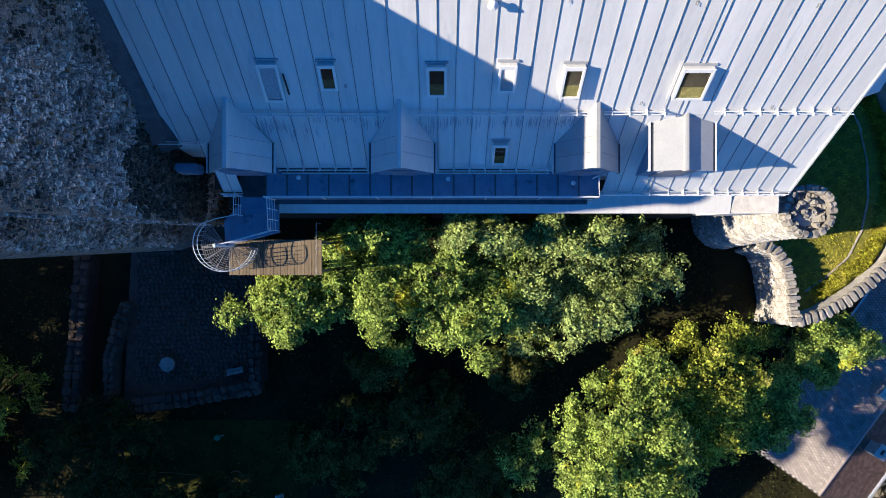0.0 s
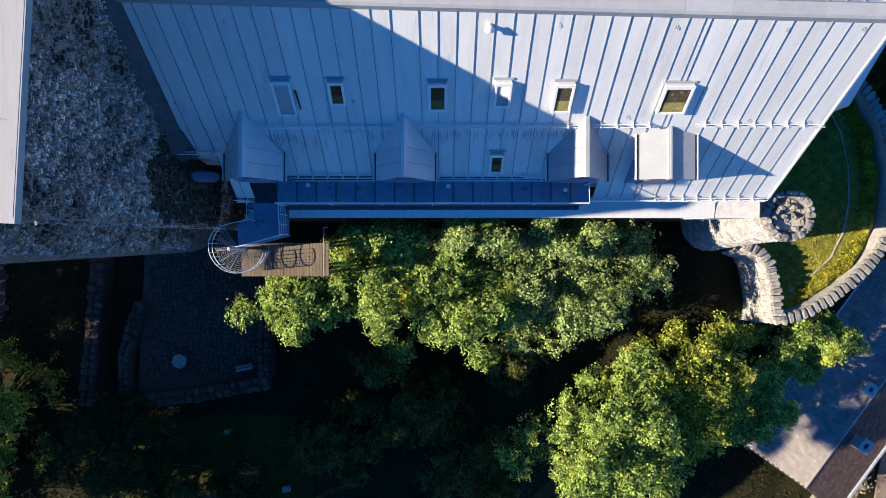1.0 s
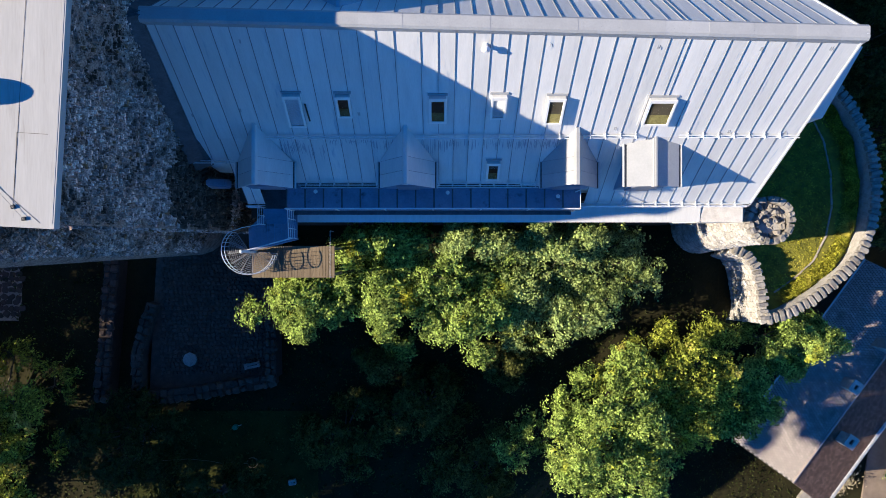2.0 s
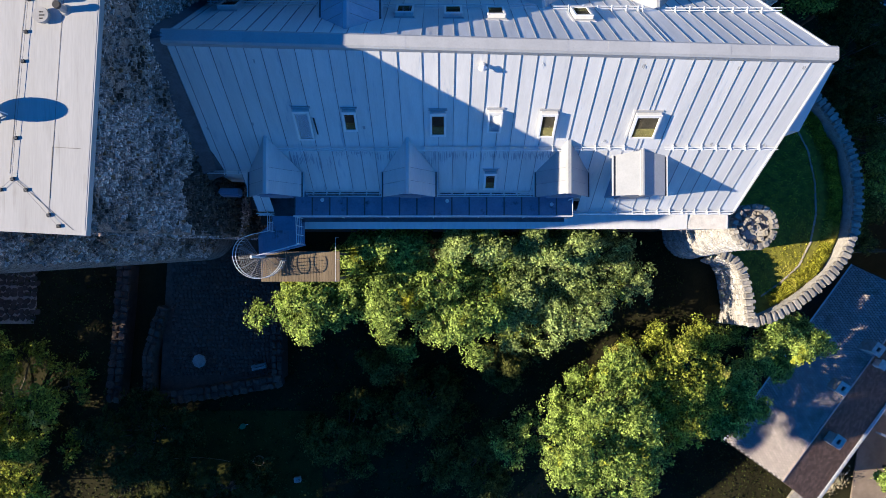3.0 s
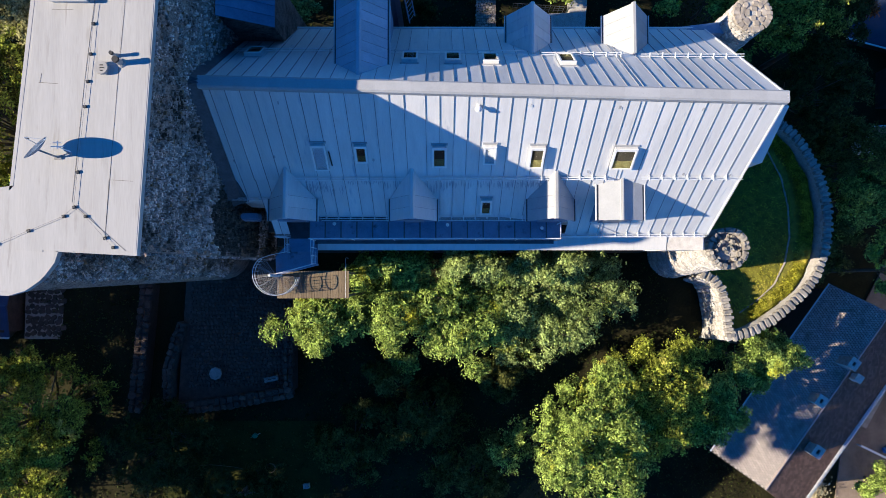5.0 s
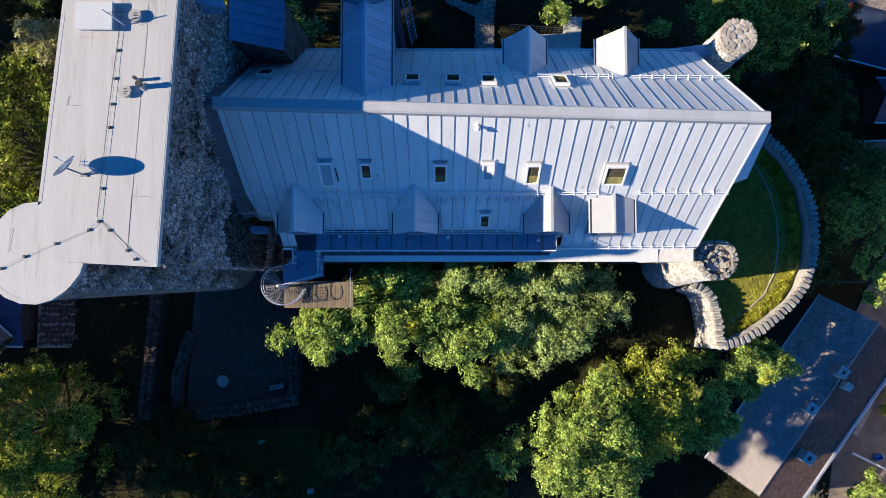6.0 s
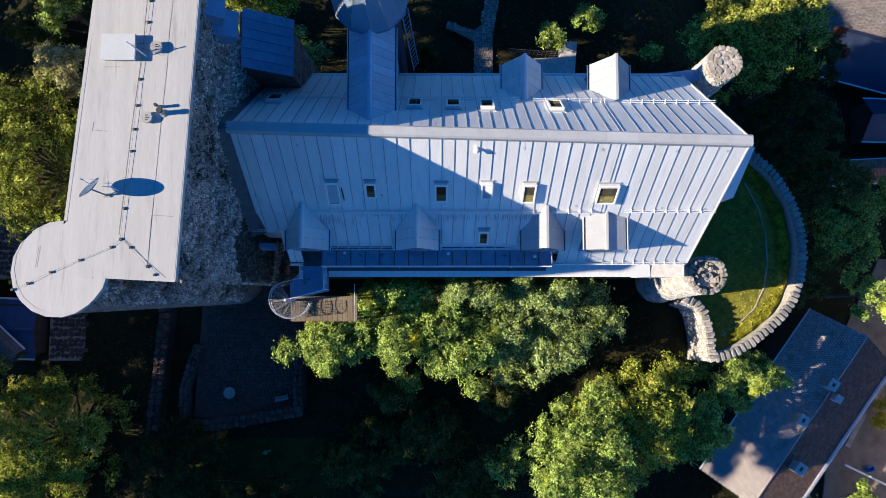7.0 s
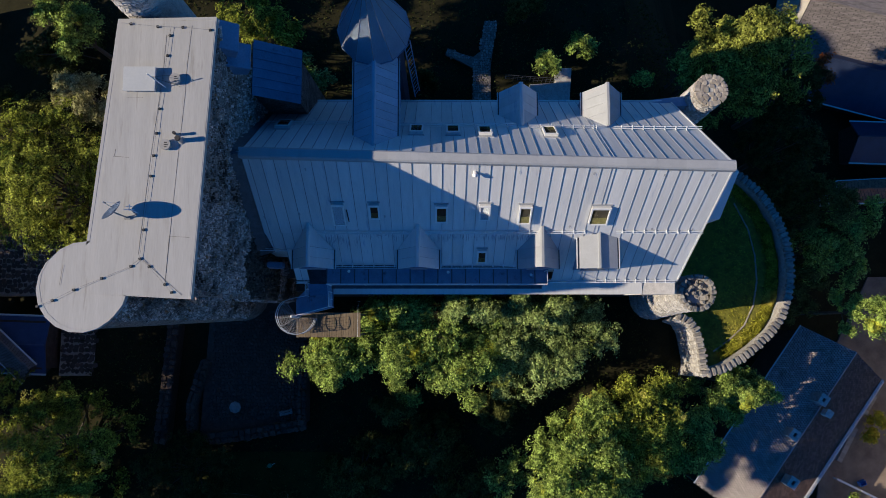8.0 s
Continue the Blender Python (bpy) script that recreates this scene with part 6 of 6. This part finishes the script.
box(bm, -0.26, 0.26, -0.18, 0.18, 0.0, 0.04, pose(38.6, -15.0, -3.05, 0, 0, 20))
part("body", bm, BLUE_PLASTIC, crate)

# rows of pale slabs along the street wall of the house
for x0, y0, x1, y1, n in ((36.65, -13.1, 38.43, -10.03, 8), (39.3, -8.8, 40.4, -7.1, 4)):
    row = thing("slab_row", "row of pale stone slabs laid along the house wall", "slabs", "slab rows by the street")
    first = None
    turn = math.degrees(math.atan2(y1 - y0, x1 - x0))
    for k in range(n):
        f = (k + 0.5) / n
        q = pose(x0 + (x1 - x0) * f, y0 + (y1 - y0) * f, -3.05, 0, 0, turn + 1.5 * math.sin(k * 2.3))
        if first is None:
            bm = bmesh.new()
            box(bm, -0.2, 0.2, -0.24, 0.24, -0.01, 0.14)
            bmesh.ops.bevel(bm, geom=bm.edges[:], offset=0.015, segments=1, affect="EDGES")
            first = part("slab", bm, PALE_CAP, row)
            first.matrix_basis = q
        else:
            again(first, row, q)

# roofs to the north-east
gable_house("village_house", "house with a weathered grey roof among trees", (31.9, 27.7), (47.0, 23.6), 6.0, 4.0, 5.5, 1.5, 2.2, -4.0, GREY_TILE, GREY_TILE, PLASTER, (0.75, 0.13), 11)
gable_house("village_house", "house with a dark blue metal-like roof in the shade", (34.2, 23.2), (46.0, 20.0), 1.6, 3.0, 3.4, 2.4, 0.6, -4.0, NIGHT_BLUE, NIGHT_BLUE, SHADE_STONE, None, 13, "house", False)
gable_house("village_house", "low house with shaded blue roof and pale verge", (37.0, 16.2), (47.0, 15.9), 1.7, 2.0, 2.6, 1.3, 1.0, -4.0, NIGHT_BLUE, NIGHT_BLUE, SHADE_STONE, None, 15, "house", False)
gable_house("shed", "small shed with a red clay tile roof", (35.6, 11.5), (43.0, 11.9), 0.9, 1.1, 1.6, 1.0, 0.9, -4.0, RED_TILE, RED_TILE, PLASTER, (0.3, 0.3), 17, "shed")
bm = bmesh.new()
box(bm, -0.5, 0.5, -0.25, 0.25, -0.02, 0.9, pose(36.8, 10.0, ground_z(36.8, 10.0), 0, 0, -15))
bmesh.ops.bevel(bm, geom=bm.edges[:], offset=0.05, segments=2, affect="EDGES")
tagged(part("chest", bm, WHITE), "white chest standing outside the shed", "chest")

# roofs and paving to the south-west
gable_house("annex", "low annex with a plain dark blue metal roof", (-36.0, -1.7), (-28.5, -1.95), 2.05, 2.0, 12.6, 12.15, 12.15, 6.0, ANNEX_BLUE, ANNEX_BLUE, SHADE_STONE, None, 19, "annex", False)
gable_house("annex", "slate-roofed annex corner with a pale verge", (-33.4, 0.4), (-29.0, -3.55), 0.35, 1.35, 13.4, 13.1, 12.6, 7.0, GREY_TILE, GREY_TILE, SHADE_STONE, (0.2, 0.2), 21, "annex")


def paving(name, label, x0, x1, y0, y1, z, size, seed, gap=0.05, turn=0.0, inside=None, mat=COBBLE_FILL):
    """Irregular paving stones, joined."""
    r = random.Random(seed)
    ms, me = [], []
    y = y0
    while y < y1:
        x = x0 + r.uniform(-0.3, 0.3) * size
        while x < x1:
            w = size * r.uniform(0.75, 1.35)
            if inside is None or inside(x, y):
                ms.append(scaled(pose(x + w / 2, y + size / 2 + r.uniform(-0.25, 0.25) * size, z + r.uniform(-0.02, 0.02), r.uniform(-3, 3), r.uniform(-3, 3), turn + r.uniform(-40, 40)), w - gap, size * r.uniform(0.85, 1.1) - gap, 0.14))
                me.append(r.choice(stone_meshes(mat)))
            x += w
        y += size
    return joined(name, me, ms, mat, None, label)


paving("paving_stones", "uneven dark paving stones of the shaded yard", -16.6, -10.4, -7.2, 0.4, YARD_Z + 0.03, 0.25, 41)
paving("paving_stones", "large pale-jointed paving stones beside the keep", -34.0, -24.9, 1.9, 6.0, ground_z(-27, 3) + 0.25, 0.36, 43, 0.03)
paving("paving_stones", "large pale-jointed paving stones beside the keep", -28.3, -25.9, -4.0, 1.5, ground_z(-27, -2) + 0.3, 0.36, 45, 0.03)
bm = bmesh.new()
prism(bm, [(-34.2, 1.7), (-24.7, 1.7), (-24.7, 6.2), (-34.2, 6.2)], 2.0, ground_z(-27, 3) + 0.25)
prism(bm, [(-28.4, -4.2), (-25.7, -4.2), (-25.7, 1.69), (-28.4, 1.69)], 2.0, ground_z(-27, -2) + 0.28)
tagged(part("pavement", bm, PALE_JOINT), "pale mortar bed of the paved yard beside the keep", "pavement", kind="structure")

# ---------------- north court ----------------
NZ = 14.0
bm = bmesh.new()
prism(bm, [(2.05, 15.6), (3.36, 15.6), (3.36, 18.1), (3.85, 21.6), (2.95, 21.6), (2.9, 21.4), (2.62, 19.3), (2.1, 18.9), (1.3, 19.12), (0.26, 19.55), (0.1, 19.1), (1.0, 18.65), (2.1, 18.05)], 12.0, NZ + 0.05)
tagged(part("path", bm, PATH_BED), "stone path across the shaded north court", "path", kind="structure")


def on_path(x, y):
    if y < 18.6:
        return 2.0 < x < 3.2
    if y < 19.3 and x < 2.6:
        return x > 0.1 and abs(y - (19.3 - 0.5 * x)) < 0.36
    return y < 21.6 and 2.3 + 0.19 * (y - 18.6) < x < 3.3 + 0.17 * (y - 18.6)


paving("path_stones", "rough pale stones of the north court path", 0.0, 4.8, 15.7, 26.0, NZ + 0.02, 0.17, 47, gap=0.02, inside=on_path, mat=PATH_STONE)
bm = bmesh.new()
prism(bm, [(6.1, 15.3), (8.9, 15.3), (9.1, 17.8), (8.0, 17.8), (7.95, 16.7), (6.1, 16.6)], 12.0, 14.75)
tagged(part("terrace", bm, LIMEWASH), "small raised stone terrace with a sunlit corner", "terrace", kind="structure")
railing("court_railing", [(4.4, 17.2), (7.9, 16.95)], 14.0, 1.0, "dark railing of the small court terrace", 2, 0.3, 0.6, FLASHING)

# ---------------- more trees and undergrowth ----------------
MORE = [
    (-12.0, 18.9, 20.5, 2.4, 2.1, 6.5, LEAF_OLIVE, 19000, 51, 13),
    (-9.7, 16.4, 17.2, 1.4, 1.5, 3.5, LEAF_MID, 7000, 89, 8),
    (-1.3, 17.0, 15.6, 0.5, 0.6, 1.6, LEAF_DEEP_SHADE, 1800, 52, 5),
    (7.25, 17.8, 16.3, 0.75, 0.8, 2.0, LEAF_FRESH, 2600, 53, 6),
    (9.75, 19.3, 16.0, 0.7, 0.8, 2.2, LEAF_FRESH, 2600, 54, 6),
    (5.8, 21.8, 16.8, 1.2, 0.9, 3.0, LEAF_SHADE, 5000, 55, 8),
    (14.2, 16.9, 15.6, 0.6, 0.5, 1.6, LEAF_FRESH, 1600, 56, 4),
    (16.95, 17.7, 16.3, 0.8, 0.9, 2.6, LEAF_FRESH, 4500, 57, 7),
    (20.9, 18.0, 19.0, 3.8, 3.4, 9.0, LEAF_LIME, 44000, 58, 28),
    (18.6, 18.1, 18.0, 1.9, 1.5, 4.5, LEAF_LIME, 12000, 86, 10),
    (27.4, 18.0, 12.0, 2.3, 2.5, 5.0, LEAF_DEEP_SHADE, 14000, 80, 11),
    (25.0, 12.6, 14.5, 3.2, 3.0, 6.0, LEAF_DEEP_SHADE, 18000, 59, 14),
    (29.3, 9.4, 9.5, 3.2, 3.0, 6.0, LEAF_SHADE, 22000, 60, 16),
    (31.5, 5.6, 8.6, 2.6, 2.6, 6.0, LEAF_FRESH, 20000, 61, 15),
    (34.2, 8.4, 6.5, 2.2, 2.0, 5.0, LEAF_FRESH, 13000, 62, 12),
    (31.8, 0.5, 11.8, 1.7, 1.4, 4.0, LEAF_FRESH, 9000, 63, 9),
    (28.8, 3.2, 7.0, 2.4, 2.4, 5.0, LEAF_SHADE, 15000, 64, 13),
    (22.5, -5.0, 11.5, 2.0, 1.4, 4.5, LEAF_FRESH, 10000, 65, 9),
    (-13.0, -14.0, 17.0, 3.0, 2.6, 6.0, LEAF_DEEP_SHADE, 14000, 74, 12),
    (-8.35, -3.5, 15.8, 0.42, 0.4, 1.3, LEAF_GOLD, 1600, 84, 5),
    (-2.5, -5.3, 15.0, 0.75, 0.6, 1.8, LEAF_FRESH, 2600, 85, 6),
    # low bush added to shade the slate roof
    (15.5, -10.8, 10.5, 2.2, 1.6, 5.0, LEAF_SHADE, 8000, 82, 8),
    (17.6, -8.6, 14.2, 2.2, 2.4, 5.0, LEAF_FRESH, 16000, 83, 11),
    (-1.0, -8.9, 14.0, 2.8, 2.4, 4.0, LEAF_SHADE, 16000, 66, 12),
    (-5.8, -10.6, 13.8, 2.6, 2.2, 3.5, LEAF_SHADE, 13000, 67, 11),
    (2.2, -12.2, 15.0, 2.6, 2.3, 4.0, LEAF_SHADE, 13000, 68, 11),
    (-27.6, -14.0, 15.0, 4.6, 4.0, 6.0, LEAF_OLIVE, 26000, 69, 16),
    (3.6, -5.9, 13.6, 2.2, 1.5, 3.5, LEAF_SHADE, 12000, 70, 10),
    # added out of view to shade the north court
    (-21.0, 27.5, 29.0, 4.0, 3.6, 9.0, LEAF_MID, 14000, 75, 12),
    (-28.0, 13.2, 17.0, 3.2, 2.8, 5.0, LEAF_SHADE, 14000, 76, 12),
    (-27.5, 19.5, 16.0, 3.2, 2.8, 5.0, LEAF_SHADE, 14000, 77, 12),
    (36.6, -17.4, -0.2, 1.5, 1.2, 2.6, LEAF_FRESH, 6000, 72, 7),
    (39.1, -10.55, -1.4, 0.55, 0.5, 1.4, LEAF_GOLD, 1800, 87, 5),
    (39.9, -9.1, -1.4, 0.5, 0.5, 1.4, LEAF_GOLD, 1800, 88, 5),
]
for x, y, top_, rx, ry, dep, mat, nl, seed, lob in MORE:
    tree(x, y, top_, rx, ry, dep, mat, "leafy broad tree, partly in the castle's shade", int(nl * 1.05), 0.145, seed, lob)
tuft_patch("dry_grass", lambda r, n: np.stack([31.2 + r.normal(size=n) * 0.75, -18.1 + r.normal(size=n) * 0.5, -3.0 + r.uniform(0.1, 1.1, n)], axis=1), 2600, 0.16, LEAF_STRAW, "clump of pale dry grass beside the house", "grass", seed=19)
tree(31.0, 20.4, 8.6, 0.75, 1.25, 3.0, LEAF_RUST, "small tree with rust-red autumn leaves", 3500, 0.15, 81, 6)

# unseen tall trees, added west of the castle to cast shade over the place
for x, y, top_, rx, ry, dep, seed in ((-39.0, -3.6, 29.5, 5.0, 4.0, 9.0, 90), (-42.5, -7.5, 33.0, 5.0, 4.0, 6.0, 97), (-35.5, 15.7, 38.0, 2.4, 1.8, 4.0, 98), (-35.5, 12.7, 33.9, 2.0, 0.9, 2.4, 104), (-36.5, 12.9, 45.6, 1.8, 1.2, 3.6, 106), (-48.0, -5.5, 33.5, 4.0, 4.5, 7.0, 103), (-38.0, -12.6, 31.0, 3.4, 2.4, 8.5, 91), (-38.5, -17.0, 36.0, 5.0, 4.4, 9.5, 92), (-44.0, -13.5, 40.0, 5.0, 4.5, 12.0, 93),
                                      (-36.5, 17.5, 40.6, 3.4, 3.0, 6.0, 102), (-38.5, -18.6, 43.0, 2.6, 0.7, 3.5, 105), (-35.5, 23.5, 39.0, 4.6, 4.4, 18.0, 94), (-36.0, 31.5, 38.0, 5.0, 4.6, 18.0, 95), (-36.5, 2.6, 24.5, 3.6, 3.4, 13.0, 96), (-42.0, 17.5, 22.0, 5.0, 5.5, 13.0, 99), (-40.5, -1.5, 22.0, 4.5, 5.5, 12.0, 100), (-46.0, -2.0, 26.0, 4.5, 6.0, 13.0, 101)):
    tree(x, y, top_, rx, ry, dep, LEAF_MID, "unseen tall tree added west of the castle for shade", 9000, 0.62, seed, 30)

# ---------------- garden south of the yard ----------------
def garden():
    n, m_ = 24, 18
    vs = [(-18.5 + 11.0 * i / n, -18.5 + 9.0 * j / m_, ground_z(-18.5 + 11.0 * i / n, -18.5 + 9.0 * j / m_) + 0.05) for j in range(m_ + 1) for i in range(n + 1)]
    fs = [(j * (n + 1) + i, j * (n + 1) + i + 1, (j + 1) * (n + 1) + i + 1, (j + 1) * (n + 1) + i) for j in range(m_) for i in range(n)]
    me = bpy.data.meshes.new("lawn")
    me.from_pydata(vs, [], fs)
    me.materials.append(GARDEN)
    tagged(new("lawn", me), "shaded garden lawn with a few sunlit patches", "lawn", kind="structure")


garden()
hose = thing("garden_hose", "pale garden hose lying in a loose coil on the lawn", "hose")
bm = bmesh.new()
gz = ground_z(-11.4, -12.55) + 0.08
pipe(bm, [(-11.4 + (0.32 + 0.02 * math.sin(k)) * math.cos(k * 0.42), -12.55 + 0.3 * math.sin(k * 0.42), gz + 0.004 * k) for k in range(38)], 0.014, 5)
part("coil", bm, WOOD, hose)
bm = bmesh.new()
pipe(bm, [(-11.7, -12.6, gz), (-12.6, -12.75, gz - 0.01), (-13.8, -12.5, gz - 0.01), (-15.2, -12.35, gz), (-16.8, -12.45, gz)], 0.016, 5)
part("loose_end", bm, WOOD, hose)
gz = ground_z(-9.0, -13.7)
box_ = thing("wooden_box", "small pale wooden box standing in the garden", "box")
bm = bmesh.new()
for a in ((-0.2, 0.2, -0.15, -0.12), (-0.2, 0.2, 0.12, 0.15), (-0.2, -0.17, -0.12, 0.12), (0.17, 0.2, -0.12, 0.12)):
    box(bm, *a, -0.02, 0.3, pose(-9.0, -13.7, gz + 0.05, 0, 0, 8))
part("side_boards", bm, LIMEWASH, box_)
bm = bmesh.new()
box(bm, -0.17, 0.17, -0.12, 0.12, 0.2, 0.24, pose(-9.0, -13.7, gz + 0.05, 0, 0, 8))
part("lid", bm, LIMEWASH, box_)


def scrub(r, n):
    c = np.empty((n, 3))
    c[:, 0], c[:, 1] = r.uniform(-30, 32, n), r.uniform(-22, 26, n)
    keep_ = ~((c[:, 0] > -19.9) & (c[:, 0] < -9.5) & (c[:, 1] > -8.6) & (c[:, 1] < 13)) & ~((c[:, 0] > -10) & (c[:, 0] < 24.5) & (c[:, 1] > 1.0) & (c[:, 1] < 12.6)) & ~((c[:, 0] > 15) & (c[:, 0] < 24.6) & (c[:, 1] > -3.8) & (c[:, 1] < 11))
    c = c[keep_]
    c = np.concatenate([c, c])[:n]
    hump = np.array([max(0.0, noise.noise((p[0] * 0.45, p[1] * 0.45, 1.5))) for p in c])
    c[:, 2] = np.array([ground_z(p[0], p[1]) for p in c]) + (0.08 + 1.5 * hump) * r.uniform(0.1, 1.0, len(c))
    c += r.normal(size=c.shape) * 0.05
    return np.concatenate([c, c[: n - len(c)]]) if len(c) < n else c


tuft_patch("undergrowth", scrub, 60000, 0.14, LEAF_DEEP_SHADE, "undergrowth of low leafy plants, toned dark for shade", "undergrowth", seed=12)


# ---------------- stones of the keep ----------------
def keep_stones():
    """Rubble courses on the east and south faces and round the corner tower; the nearest ones single."""
    r = random.Random(77)
    single, rest_m, rest_d, rust_m, rust_d, soot_m, soot_d = 0, [], [], [], [], [], []
    keep_wall = [o for o in keep.children if o.name.startswith("wall")][0]
    faces = []
    # east face: y from the south corner
    faces.append((lambda s, z: (Vector((keep_edge_x(0.7 + s) - 0.1, 0.77 + s + 0.45 * (1 - smooth(3, 9, 0.7 + s)) * (KEEP_TOP - z) / 26, z)), Vector((0.053, 1, 0)).normalized()), 11.4))
    # south face
    faces.append((lambda s, z: (Vector((-10.27 - s, 0.77 + 0.05 * s + 0.45 * (KEEP_TOP - z) / 26, z)), Vector((-1, 0.05, 0)).normalized()), 2.7))
    # round tower

    def arc(s, z):
        a = radians(352) - s / TOWER_R
        q = TOWER_R
        return Vector((TOWER_C[0] + 0.1 + q * math.cos(a), TOWER_C[1] + q * math.sin(a) + 0.1 + 0.42 * (KEEP_TOP - z) / 26, z)), Vector((math.sin(a), -math.cos(a), 0))
    faces.append((arc, 1.4))
    meshes_one, meshes_all = stone_meshes(RUBBLE), stone_meshes(RUBBLE_FILL)
    for k, (fn, length) in enumerate(faces):
        z = 15.5
        while z < KEEP_TOP - 0.3:
            h = r.uniform(0.05, 0.13)
            s = r.uniform(0, 0.3)
            while s < length:
                w = 0.05 + 0.17 * r.random() ** 1.6
                p, along = fn(s + w / 2, z + h / 2)
                if r.random() < (0.65 if k == 0 and p.y > 5.0 else 0.4) or k == 0 and p.y > 3.6 and p.z < RIDGE_Z - 1.64 * abs(p.y - 7.4) - 0.5:
                    s += w
                    continue
                up = Vector((0, 0, 1))
                out = up.cross(along).normalized() if k == 0 else along.cross(up).normalized()
                out = Vector((1, 0, 0)) if k == 0 else (Vector((0, -1, 0)) if k == 1 else Vector((p.x - TOWER_C[0], p.y - TOWER_C[1] - 0.1, 0)).normalized())
                along = up.cross(out)
                m = frame_matrix(p + out * (r.uniform(-0.09, 0.05) if k or p.y < 5.0 else r.uniform(-0.1, 0.0)), along, up, out) @ pose(0, 0, 0, r.uniform(-9, 9), r.uniform(-9, 9), r.uniform(-45, 45))
                m = scaled(m, w - 0.01, h * r.uniform(0.8, 1.1), r.uniform(0.08, 0.2))
                if k == 0 and p.y < 4.0 and 28.3 < p.z < 31.5 and single < 300:
                    stone_piece(RUBBLE, keep_wall, m, r)
                    single += 1
                elif k == 0 and p.y < 4.3 and 20.0 < p.z < 28.0 - 0.9 * abs(p.y - 2.6) + 0.8 * noise.noise((p.y, p.z, 4.0)):
                    soot_d.append(r.choice(stone_meshes(SOOT_STONE)))
                    soot_m.append(m)
                elif r.random() < 0.035:
                    rust_d.append(r.choice(stone_meshes(RUSTY_STONE)))
                    rust_m.append(m)
                else:
                    rest_d.append(r.choice(meshes_all))
                    rest_m.append(m)
                s += w
            z += h
    joined("sooty_rubble", soot_d, soot_m, SOOT_STONE, keep_wall, "soot-dark stones at the foot of the roof")
    joined("rusty_rubble", rust_d, rust_m, RUSTY_STONE, keep_wall, "scattered rust-brown stones")
    joined("rubble", rest_d, rest_m, RUBBLE_FILL, keep_wall, "rough rubble courses of the keep")


keep_stones()
